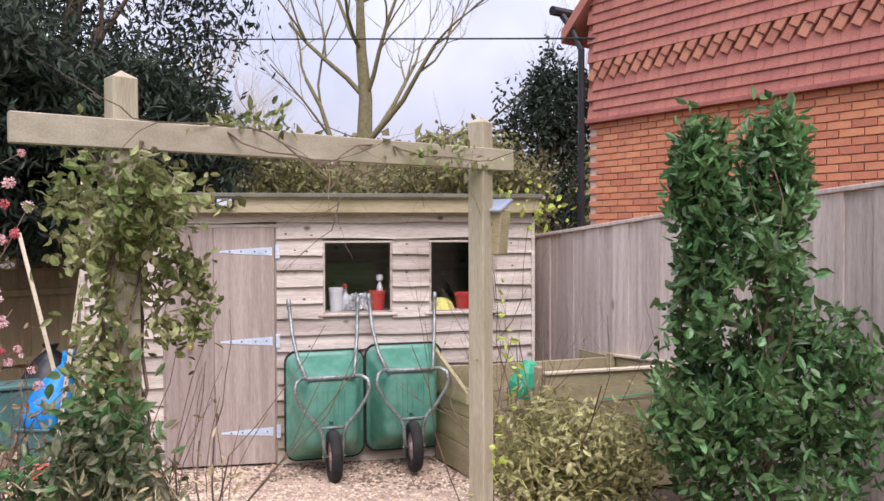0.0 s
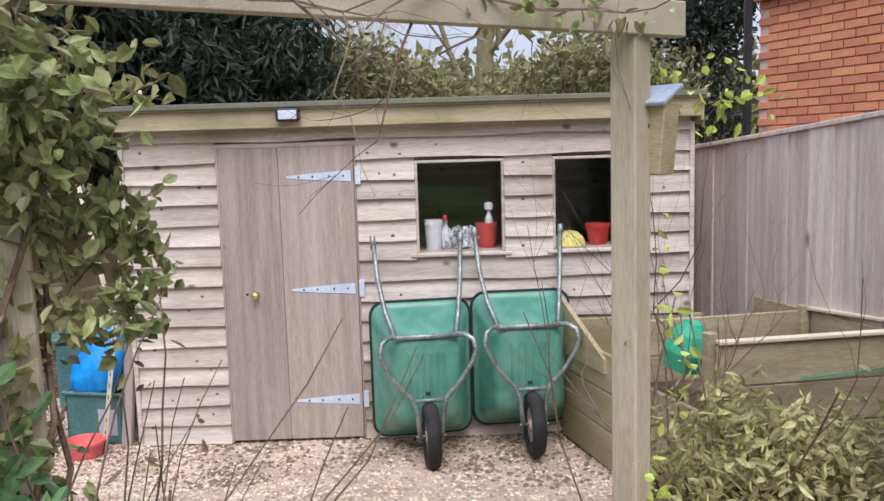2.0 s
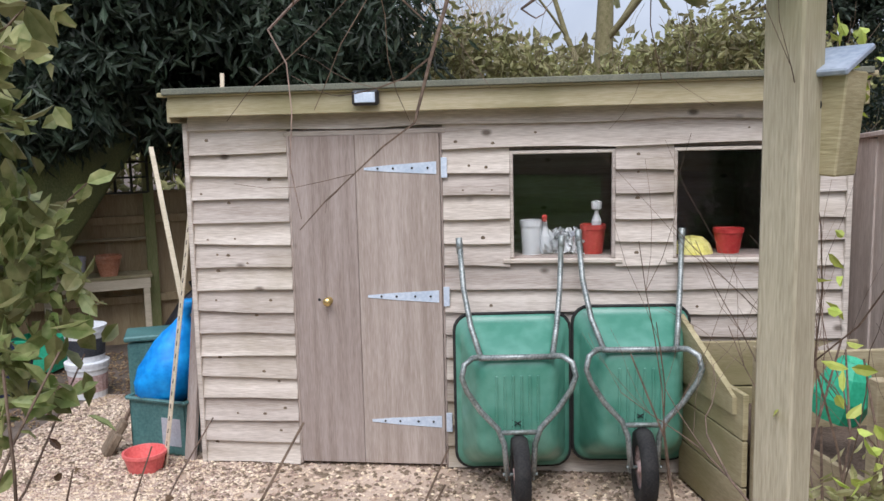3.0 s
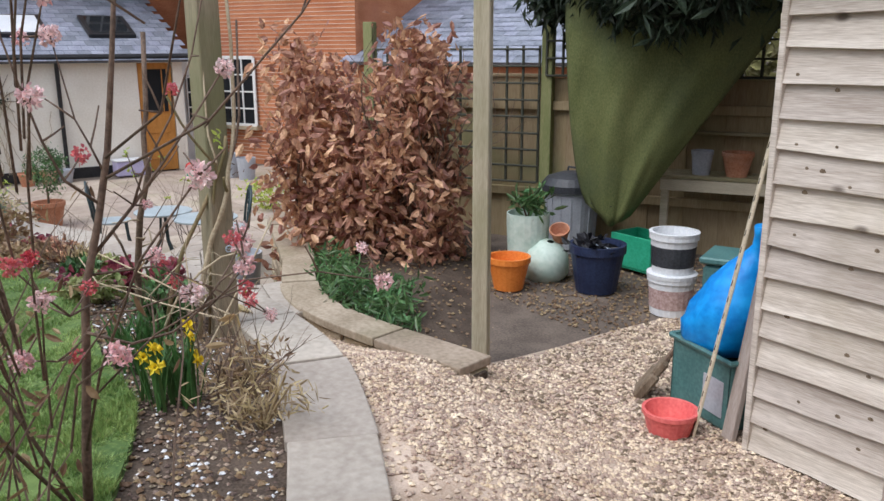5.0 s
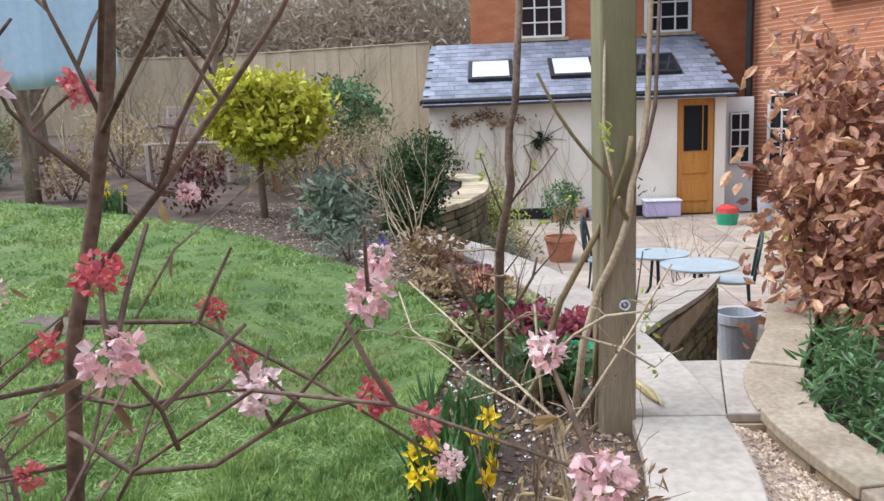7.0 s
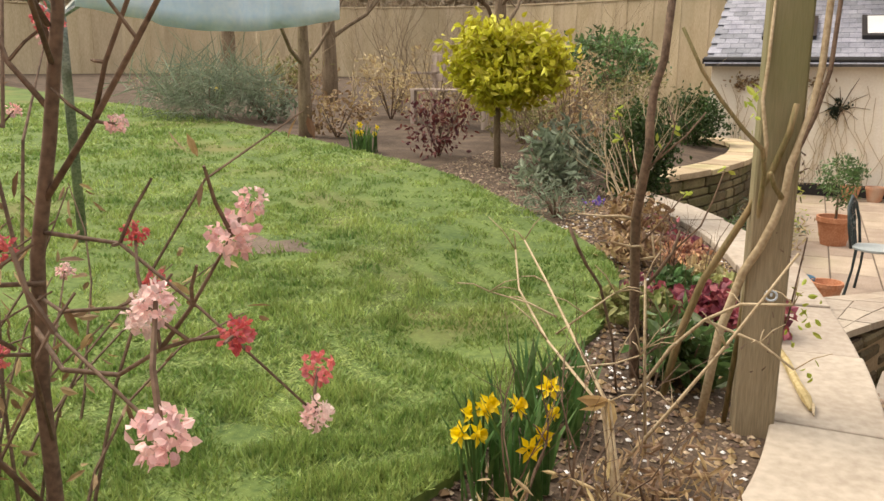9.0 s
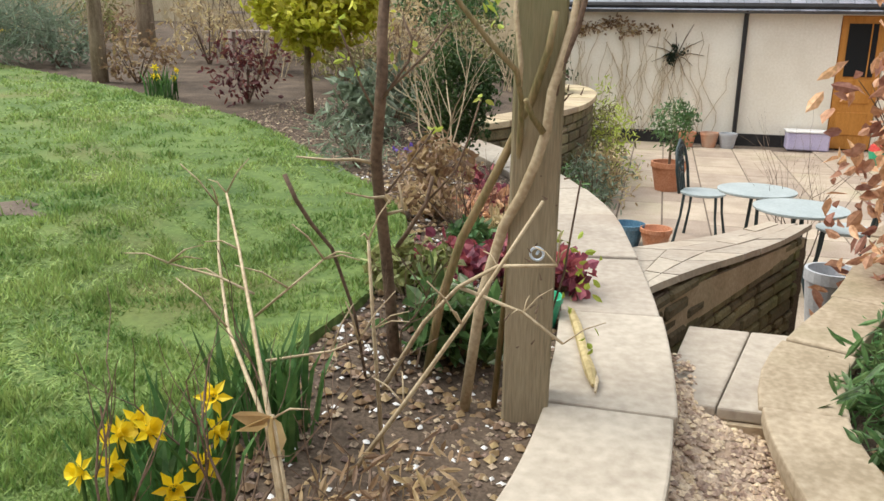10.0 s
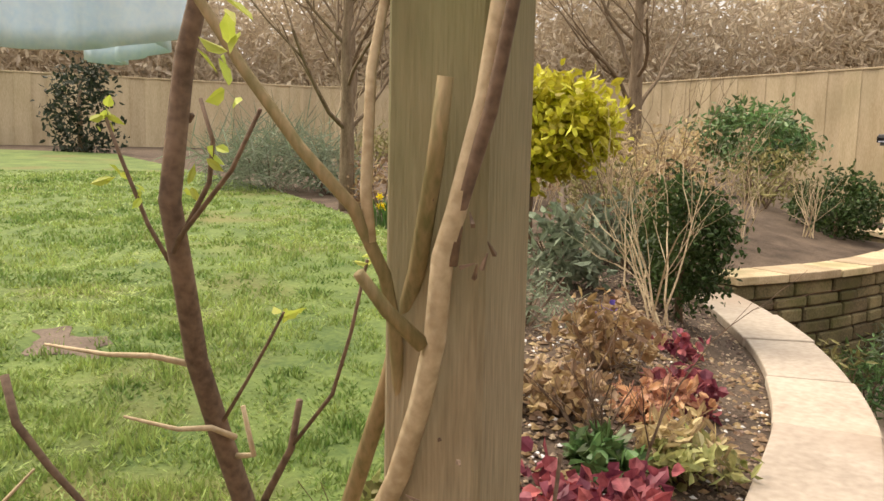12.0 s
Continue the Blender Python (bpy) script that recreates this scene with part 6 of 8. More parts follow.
part("bag", leaf_mesh("bag", clumps((-2.2, 1.22, 0.34), (0.15, 0.15, 0.05), 90, 9, 0.3, 92), 0.09, 0.07, gen=np.random.default_rng(92)), BLACKBAG, nv, "crumpled black bag")
for k, z in enumerate((0.0, 0.29)):
    wb = pot("bucket", "white printed plastic tub in a stack", (-1.53, 1.25, z), 0.135, 0.155, 0.28, PLASTW, "bucket", "stacked tubs")
    part("printed_band", Acc().lathe([(0.141, 0.05), (0.151, 0.19)], c=(-1.53, 1.25, z), n=22), RUST if k == 0 else DARKP, wb, "worn dark printed band")
    part("lid_rim", Acc().lathe([(0.168, 0.26), (0.17, 0.285), (0.16, 0.29), (0, 0.29)] if k == 0 else [(0.165, 0.26), (0.168, 0.28), (0.15, 0.282)], c=(-1.53, 1.25, z), n=22), PLASTW, wb)
cr = thing("crate", "green plastic crate on the earth", "crate")
for c, s in (((-2.4, 1.95, 0.03), (0.42, 0.3, 0.02)), ((-2.4, 1.8, 0.17), (0.42, 0.018, 0.26)), ((-2.4, 2.1, 0.17), (0.42, 0.018, 0.26)), ((-2.6, 1.95, 0.17), (0.018, 0.3, 0.26)), ((-2.2, 1.95, 0.17), (0.018, 0.3, 0.26))):
    part("crate_side", Acc().box(c, s, 0), GREENP, cr)
sk = thing("mint_sack", "pale mint bag slumped on the earth", "sack")
part("film", Acc().lathe([(0, 0.0), (0.15, 0.0), (0.19, 0.1), (0.16, 0.22), (0.08, 0.3), (0.03, 0.31)], n=12, m=pose(-2.7, 1.14, 0.0, 0, 14, 0)), MINT, sk, smooth=True)
pot("plant_pot", "terracotta pot resting on a bag", (-2.62, 1.24, 0.3), 0.05, 0.075, 0.12, TERRA, tilt=(25, 20))
pot("tub", "bright orange flexible tub", (-2.62, 0.72, 0), 0.11, 0.155, 0.25, ORANGEP, "tub")
bt = pot("green_planter", "tall pale green sack planter beside the post", (-2.85, 1.1, 0), 0.15, 0.17, 0.5, MINT, "planter", rim=False)
clump_plant("potted_evergreen", "dark strappy plant in a green planter", (-2.85, 1.1, 0.46), (0.16, 0.16, 0.14), 140, (0.12, 0.03), GLOSSY, 93, "plant", droop=-0.4)
to = thing("tote_box", "dark teal plastic storage box", "box", at=(-0.32, 0.22, 0), rz=-14)
to.scale = (0.9, 0.9, 0.9)
for c, s in (((0, 0, 0.02), (0.46, 0.36, 0.03)), ((0, -0.18, 0.21), (0.48, 0.02, 0.38)), ((0, 0.18, 0.21), (0.48, 0.02, 0.38)), ((-0.23, 0, 0.21), (0.02, 0.38, 0.38)), ((0.23, 0, 0.21), (0.02, 0.38, 0.38))):
    part("side", Acc().box(c, s, 0, 0.006), TEAL, to)
part("rim", Acc().tube([(-0.25, -0.2, 0.4), (0.25, -0.2, 0.4), (0.25, 0.2, 0.4), (-0.25, 0.2, 0.4), (-0.25, -0.2, 0.4)], 0.016, 6), TEAL, to)
part("label_patch", Acc().box((0.12, -0.193, 0.18), (0.16, 0.004, 0.2)), GREYP, to, "pale worn label")
bs = thing("blue_sack", "full bright blue plastic sack with tied neck", "sack")
sag = Acc().lathe([(0, 0.0), (0.15, 0.0), (0.19, 0.06), (0.205, 0.14), (0.2, 0.22), (0.175, 0.3), (0.14, 0.37), (0.1, 0.44), (0.06, 0.5), (0.035, 0.55), (0.05, 0.6), (0.075, 0.65), (0.0, 0.64)], n=26)
for i, (x, y, z) in enumerate(sag.v):
    k = 1 + 0.16 * noise.noise((x * 7, y * 7, z * 6)) + 0.09 * noise.noise((x * 19, y * 19, z * 9 + 4))
    sag.v[i] = (-0.36 + x * k + 0.34 * z * z + 0.06 * z, 0.22 + y * k + 0.05 * z, 0.33 + z * 0.98)
part("film", sag, BLUE, bs, smooth=True)
bo = pot("bowl", "coral red plastic bowl on the gravel", (-0.34, -0.17, 0.0), 0.1, 0.125, 0.115, CORAL, "bowl")
bl = thing("black_sack", "dark bulging rubbish sack by the fence", "sack")
part("film", Acc().lathe([(0, 0), (0.3, 0), (0.36, 0.2), (0.3, 0.5), (0.15, 0.72), (0.05, 0.8), (0.08, 0.86)], n=14, c=(-0.72, 1.6, 0)), BLACKBAG, bl, smooth=True)
wb2 = thing("tool_trug", "dark teal upturned tool box", "box")
part("body", Acc().box((-0.8, 0.95, 0.3), (0.36, 0.3, 0.5), 24, 0.02), TEAL, wb2)
part("lid", Acc().box((-0.8, 0.95, 0.58), (0.4, 0.34, 0.04), 24, 0.01), TEAL, wb2)
br = thing("hand_broom", "worn broom head with dark bristles", "broom")
part("handle", Acc().tube([(-0.47, 0.2, 0.5), (-0.56, 0.13, 0.3), (-0.62, 0.09, 0.17)], 0.014, 6), TWIG, br)
part("head", Acc().between((-0.6, 0.1, 0.21), (-0.645, 0.07, 0.13), 0.1, 0.045, 0.01), BARK, br)
part("bristles", Acc().between((-0.64, 0.075, 0.14), (-0.71, 0.02, 0.005), 0.14, 0.055, 0.012), BARK, br, "worn dark bristles")


def plank(name, label, p, q, w, t, material, group="leaning timber"):
    o = thing(name, label, "plank", group)
    part("length", Acc().between(p, q, w, t, 0.003), material, o)
    return o


ang = plank("angle_post", "long pale slotted metal post leaning on the shed", (-0.24, -0.12, 0.0), (-0.03, 0.06, 1.72), 0.06, 0.012, PALEWOOD)
for k in range(22):
    f = (k + 0.7) / 22.5
    part("slot", Acc().between((-0.24 + 0.21 * f - 0.002, -0.128 + 0.18 * f, 1.72 * f), (-0.24 + 0.21 * (f + 0.016), -0.128 + 0.18 * (f + 0.016), 1.72 * (f + 0.016)), 0.018, 0.004, 0.001), BLACK, ang)
plank("plank", "weathered plank leaning on the shed side", (-0.12, -0.02, 0.0), (-0.03, 0.2, 1.65), 0.08, 0.03, DOORWOOD)
plank("plank", "weathered plank leaning on the shed side", (-0.08, 0.12, 0.0), (-0.045, 0.5, 1.95), 0.1, 0.03, BOARD)
plank("batten", "thin batten leaning on the fence", (-0.2, 0.45, 0.0), (-0.9, 1.3, 1.95), 0.035, 0.02, PALEWOOD)
plank("batten", "long pole leaning behind the shed", (-0.2, 0.8, 0.0), (-0.38, 1.5, 2.5), 0.03, 0.03, PALEWOOD)

bn = thing("potting_bench", "small rough timber potting bench", "bench")
bm0 = pose(-2.25, 2.72, 0, 0, 0, 30)
for k in range(3):
    part("top_board", Acc().box((0, 0, 0), (1.0, 0.14, 0.03), m=bm0 @ Matrix.Translation((0, -0.15 + 0.15 * k, 0.72))), BAYWOOD, bn)
part("apron", Acc().box((0, 0, 0), (0.96, 0.025, 0.1), m=bm0 @ Matrix.Translation((0, -0.2, 0.65))), PALEWOOD, bn)
for x in (-0.44, 0.44):
    for y in (-0.18, 0.18):
        part("leg", Acc().box((0, 0, 0), (0.06, 0.06, 0.71), m=bm0 @ Matrix.Translation((x, y, 0.355))), PALEWOOD, bn)
part("shelf", Acc().box((0, 0, 0), (0.9, 0.16, 0.025), m=bm0 @ Matrix.Translation((0.1, 0.12, 1.06))), BAYWOOD, bn)
pot("plant_pot", "grey plastic pot on the potting bench", (-2.35, 2.55, 0.735), 0.07, 0.085, 0.2, GREYP)
pot("plant_pot", "terracotta pot on the potting bench", (-2.1, 2.68, 0.735), 0.08, 0.12, 0.2, TERRA)

# green netting hung from the yew in a point
nt = thing("garden_net", "green netting hung from the yew in a tapering drape", "netting")
na = Acc()
cols, rowsn = 40, 22
for r in range(rowsn):
    f = r / (rowsn - 1)
    z = 2.3 - 1.95 * f
    reach_l, reach_r = 0.5 * (1 - f) ** 0.45 + 0.11, 1.15 * (1 - f) + 0.13
    for c in range(cols):
        u = 2 * c / (cols - 1) - 1
        fold_ = (0.03 * math.sin(c * 0.42 + 1.5 * f) + 0.03 * noise.noise((c * 0.3, f * 6, 2))) * (1 - 0.5 * f)
        half = reach_r if u > 0 else reach_l
        bow = 0.22 * (1 - u * u) * (1 - 0.6 * f)
        dx, dy = 0.87, 0.5
        ox, oy = 0.5 * bow + fold_ * 0.5, -0.87 * bow - fold_ * 0.87
        na.v.append((-2.62 + 0.2 * (1 - f) + dx * half * u + ox, 1.82 + dy * half * u + oy, z + 0.08 * abs(u)))
for r in range(rowsn - 1):
    for c in range(cols - 1):
        na.f.append((r * cols + c, r * cols + c + 1, (r + 1) * cols + c + 1, (r + 1) * cols + c))
ob = part("net", na, NET, nt, smooth=True)
sol = ob.modifiers.new("thick", "SOLIDIFY")
sol.thickness = 0.008


part("hem", Acc().tube([na.v[c] for c in range(cols)], 0.012, 6), NET, nt, "rolled top hem")
part("tie", Acc().tube([na.v[(rowsn - 2) * cols], (na.v[(rowsn - 2) * cols + 20][0], na.v[(rowsn - 2) * cols + 20][1] - 0.02, na.v[(rowsn - 2) * cols][2]), na.v[(rowsn - 1) * cols - 1]], 0.008, 6), BLACK, nt, "dark cord gathering the foot")
for c in (0, cols - 1):
    q = Vector(na.v[c])
    part("cord", Acc().tube([q, q + Vector((0.02, 0.1, 0.25)), q + Vector((0.05, 0.3, 0.6))], 0.006, 5), BLACK, nt, "black hanging cord")


# ---- winter viburnum ----
def blossom(t, at, r, k, deep=False, seed=0):
    gg = np.random.default_rng(seed + 500)
    k = k * 3
    off = gg.normal(size=(k, 3))
    off *= (gg.uniform(0.2, 1, (k, 1)) ** 0.4) * r * 0.8 / np.linalg.norm(off, axis=1, keepdims=True)
    pts = np.array(at) + off
    part("flower", leaf_mesh("flower", pts, r * 0.42, r * 0.4, dirs=off / r * 0.5, spread=0.6, droop=0.0, gen=gg), DEEPPINK if deep else PINK, t)


vb = thing("viburnum", "winter viburnum with bare stems and pink blossom", "shrub")
tr = Acc().tube([(-0.26, -2.74, 0.38), (-0.25, -2.72, 0.7), (-0.23, -2.7, 0.94), (-0.23, -2.68, 1.16), (-0.23, -2.63, 1.34), (-0.23, -2.59, 1.52), (-0.22, -2.56, 1.75), (-0.2, -2.52, 2.1)], [0.015, 0.013, 0.012, 0.011, 0.01, 0.009, 0.007, 0.005], 8)
part("trunk", tr, TWIG, vb, smooth=True)
limbs = [
    ([(-0.23, -2.66, 1.24), (-0.23, -2.54, 1.37), (-0.23, -2.45, 1.48), (-0.23, -2.37, 1.58), (-0.2, -2.28, 1.72)], 0.009),
    ([(-0.22, -2.67, 1.1), (-0.18, -2.58, 1.1), (-0.18, -2.47, 1.12), (-0.18, -2.42, 1.12)], 0.006),
    ([(-0.22, -2.69, 1.05), (-0.18, -2.59, 1.01), (-0.18, -2.48, 1.02), (-0.18, -2.4, 1.07), (-0.18, -2.35, 1.09), (-0.18, -2.27, 1.11)], 0.0075),
    ([(-0.18, -2.4, 1.07), (-0.18, -2.34, 1.14), (-0.18, -2.27, 1.24)], 0.006),
    ([(-0.23, -2.67, 1.12), (-0.13, -2.74, 1.13), (-0.13, -2.8, 1.2), (-0.1, -2.86, 1.28)], 0.007),
    ([(-0.23, -2.62, 1.38), (-0.23, -2.7, 1.45), (-0.23, -2.74, 1.55), (-0.22, -2.78, 1.7), (-0.2, -2.84, 1.95)], 0.008),
    ([(-0.23, -2.6, 1.45), (-0.23, -2.63, 1.53), (-0.23, -2.66, 1.6), (-0.2, -2.7, 1.8)], 0.006),
    ([(-0.23, -2.7, 1.0), (-0.13, -2.78, 1.02), (-0.1, -2.86, 1.05)], 0.006),
    ([(-0.23, -2.54, 1.37), (-0.23, -2.51, 1.45), (-0.23, -2.42, 1.6), (-0.22, -2.36, 1.75), (-0.2, -2.3, 2.0)], 0.007),
    ([(-0.24, -2.7, 0.85), (-0.1, -2.55, 1.05), (0.05, -2.35, 1.2), (0.15, -2.2, 1.22), (0.2, -2.04, 1.18)], 0.005),
    ([(-0.22, -2.6, 1.5), (-0.05, -2.5, 1.62), (0.1, -2.5, 1.8), (0.2, -2.5, 1.92)], 0.007),
    ([(-0.22, -2.6, 1.45), (0.0, -2.4, 1.6), (0.12, -2.2, 1.85), (0.2, -2.05, 2.1)], 0.007),
    ([(-0.25, -2.72, 0.7), (-0.05, -2.7, 1.0), (0.1, -2.62, 1.3), (0.2, -2.5, 1.5)], 0.008),
    ([(0.0, -2.45, 1.12), (0.1, -2.42, 1.2), (0.2, -2.41, 1.28)], 0.005),
    ([(-0.23, -2.66, 1.2), (-0.22, -2.5, 1.2), (-0.22, -2.36, 1.12), (-0.22, -2.18, 1.0)], 0.006),
    ([(-0.26, -2.74, 0.5), (-0.4, -2.9, 0.9), (-0.45, -3.05, 1.3), (-0.4, -3.1, 1.7)], 0.01),
    ([(-0.26, -2.74, 0.5), (-0.1, -2.95, 0.9), (0.05, -3.1, 1.3), (0.15, -3.15, 1.7)], 0.01),
]
g = random.Random(31)
k = 0
for pts, r in limbs:
    la = Acc().tube(pts, [0.6 * r * (1 - 0.5 * i / (len(pts) - 1)) for i in range(len(pts))], 6)
    limb = part("branch", la, TWIG, vb, smooth=True)
    for j in range(3):
        q = Vector(pts[g.randint(1, len(pts) - 1)])
        e = q + Vector((g.uniform(-0.07, 0.07), g.uniform(-0.07, 0.07), g.uniform(-0.02, 0.1)))
        part("twig", Acc().tube([q, (q + e) / 2 + Vector((0.006, 0, 0)), e], [0.003, 0.0026, 0.002], 5), TWIG, limb)
        if j == 0:
            blossom(vb, tuple(e), g.uniform(0.016, 0.026), 26, g.random() < 0.3, k)
        k += 1
    blossom(vb, pts[-1], g.uniform(0.022, 0.036), 36, g.random() < 0.2, k)
    k += 1
for i in range(46):
    q = (g.uniform(0.0, 0.5), g.uniform(-3.15, -2.8), g.uniform(1.2, 2.45)) if i > 17 else (g.uniform(-0.7, -0.2), g.uniform(-3.25, -2.85), g.uniform(1.0, 2.1)) if i % 2 else (g.uniform(0.0, 0.55), g.uniform(-3.0, -2.75), g.uniform(1.1, 2.1))
    blossom(vb, q, g.uniform(0.015, 0.03), 30, g.random() < 0.25, 900 + i)
    la = Acc().tube([(-0.25 + (q[0] + 0.25) * 0.3, -2.8 + (q[1] + 2.8) * 0.3, q[2] - 0.4), ((q[0] - 0.25) / 2, (q[1] - 2.8) / 2, q[2] - 0.18), q], [0.0036, 0.003, 0.0018], 5)
    part("branch", la, TWIG, vb)

# ---- stems round the lawn post ----
rs = thing("climbing_rose", "bare thorny rose stems tied to a timber post", "climber")
for pts, r, m in (
    ([(-1.94, -1.86, 0.34), (-1.93, -1.82, 0.66), (-1.92, -1.767, 0.854), (-1.92, -1.727, 0.93), (-1.915, -1.695, 1.014), (-1.91, -1.672, 1.093), (-1.91, -1.665, 1.178), (-1.915, -1.653, 1.223), (-1.92, -1.625, 1.333), (-1.925, -1.609, 1.45), (-1.93, -1.6, 1.8), (-1.94, -1.62, 2.3)], 0.0125, PALETWIG),
    ([(-2.05, -2.0, 0.34), (-2.02, -1.95, 0.6), (-2.0, -1.891, 0.789), (-1.96, -1.778, 1.016), (-1.93, -1.713, 1.158), (-1.91, -1.676, 1.272), (-1.908, -1.664, 1.354)], 0.0115, ROSESTEM),
    ([(-1.99, -1.79, 0.34), (-1.97, -1.76, 0.75), (-1.95, -1.745, 0.959), (-1.92, -1.735, 1.096), (-1.9, -1.732, 1.153), (-1.86, -1.74, 1.225), (-1.84, -1.794, 1.282), (-1.82, -1.858, 1.362), (-1.8, -1.912, 1.442), (-1.78, -1.97, 1.56)], 0.0075, ROSESTEM),
    ([(-1.9, -1.68, 1.087), (-1.87, -1.701, 1.123), (-1.84, -1.713, 1.164)], 0.0075, ROSESTEM),
    ([(-1.88, -1.735, 1.19), (-1.87, -1.732, 1.24), (-1.9, -1.754, 1.364), (-1.92, -1.749, 1.458), (-1.95, -1.74, 1.9)], 0.0058, PALETWIG),
    ([(-1.915, -1.66, 1.17), (-1.915, -1.653, 1.216), (-1.915, -1.615, 1.321), (-1.915, -1.587, 1.447), (-1.92, -1.57, 1.9)], 0.0075, TWIG),
    ([(-2.05, -1.72, 0.34), (-2.06, -1.63, 0.7), (-2.05, -1.6, 0.95)], 0.003, TWIG),
):
    part("stem", Acc().tube(pts, [r * (1.15 - 0.5 * i / len(pts)) for i in range(len(pts))], 8), m, rs, smooth=True)
th = Acc()
for i in range(22):
    z = g.uniform(0.5, 1.3)
    q = Vector((-1.9 + g.uniform(-0.06, 0.03), -1.68 + 0.12 * (z - 0.9) + g.uniform(-0.05, 0.05), z))
    th.tube([q, q + Vector((g.uniform(-0.02, 0.02), g.uniform(-0.02, 0.02), g.uniform(0, 0.02)))], [0.003, 0.0008], 4)
part("prickle_growth", th, TWIG, rs, kind="stuff")
part("young_leaves", leaf_mesh("young_leaves", np.concatenate([clumps((-2.07, -1.6, 0.62), (0.06, 0.06, 0.16), 26, 9, 0.25, 95), clumps((-1.72, -1.77, 1.34), (0.03, 0.03, 0.06), 10, 4, 0.2, 96)]), 0.03, 0.018, gen=np.random.default_rng(95)), LIME, rs, kind="stuff")
ub = thing("upright_shrub", "brown upright bare shrub beside the lawn post", "shrub")
for pts, r in (
    ([(-2.1, -2.1, 0.34), (-2.07, -2.105, 0.55), (-2.03, -2.105, 0.72), (-1.97, -2.101, 0.88), (-1.93, -2.097, 0.995), (-1.9, -2.078, 1.101), (-1.865, -2.056, 1.215), (-1.88, -2.062, 1.295), (-1.89, -2.057, 1.39), (-1.9, -2.035, 1.475), (-1.915, -2.012, 1.84)], 0.0165),
    ([(-2.02, -2.07, 0.75), (-2.0, -2.04, 0.79), (-2.0, -1.986, 0.877), (-2.0, -1.969, 0.948)], 0.006),
    ([(-2.0, -1.985, 0.88), (-2.0, -1.908, 0.968), (-2.0, -1.876, 1.053), (-2.0, -1.849, 1.149)], 0.0028),
    ([(-1.96, -2.08, 0.905), (-1.96, -2.03, 0.97), (-1.96, -1.986, 1.03), (-1.96, -1.955, 1.075)], 0.0026),
    ([(-1.9, -2.08, 1.1), (-1.87, -2.111, 1.181), (-1.85, -2.136, 1.264), (-1.84, -2.153, 1.316)], 0.003),
    ([(-1.87, -2.058, 1.15), (-1.88, -1.997, 1.239), (-1.88, -1.989, 1.289), (-1.88, -2.012, 1.339)], 0.0032),
    ([(-1.87, -2.05, 1.165), (-1.88, -1.955, 1.255), (-1.88, -1.903, 1.325)], 0.003),
    ([(-1.75, -2.26, 0.98), (-1.75, -2.233, 0.921), (-1.78, -2.21, 0.859), (-1.82, -2.174, 0.788), (-1.88, -2.14, 0.6), (-1.92, -2.12, 0.36)], 0.0055),
):
    st = Acc().tube(pts, [r * (1.1 - 0.45 * i / len(pts)) for i in range(len(pts))], 8)
    if r > 0.01:
        for _ in range(16):
            q = Vector(pts[g.randint(2, len(pts) - 2)])
            q = q.lerp(Vector(pts[min(len(pts) - 1, g.randint(3, len(pts) - 1))]), g.uniform(0, 0.2))
            st.tube([q, q + Vector((g.uniform(-0.012, 0.012), g.uniform(-0.012, 0.012), 0.006))], [0.007, 0.003], 6)
    part("stem", st, TWIG, ub, smooth=True)
tufts = np.array([(-1.84, -2.153, 1.316), (-1.842, -2.15, 1.31), (-1.85, -2.136, 1.245), (-1.86, -2.12, 1.22), (-1.88, -2.05, 1.235), (-1.88, -1.99, 1.275), (-1.96, -1.955, 1.075), (-2.0, -1.849, 1.149)])
for pts in ([(-1.93, -2.1, 0.986), (-1.89, -2.14, 1.0), (-1.85, -2.184, 1.002), (-1.8, -2.251, 1.014)], [(-1.98, -2.08, 0.876), (-1.94, -2.08, 0.9), (-1.9, -2.1, 0.904), (-1.85, -2.147, 0.924)], [(-1.99, -2.1, 0.84), (-1.98, -2.04, 0.86), (-1.97, -2.05, 0.93)]):
    part("dead_shoot", Acc().tube(pts, [0.005, 0.0042, 0.0034, 0.002][: len(pts)], 6), PALETWIG, ub, "pale dead side shoot", smooth=True)
part("young_foliage", leaf_mesh("young_foliage", tufts.repeat(4, 0) + np.random.default_rng(98).normal(size=(32, 3)) * 0.008, 0.024, 0.013, gen=np.random.default_rng(97)), LIME, ub, kind="stuff")
pt = thing("dead_perennial", "pale dead flower stems leaning in the border", "plant")
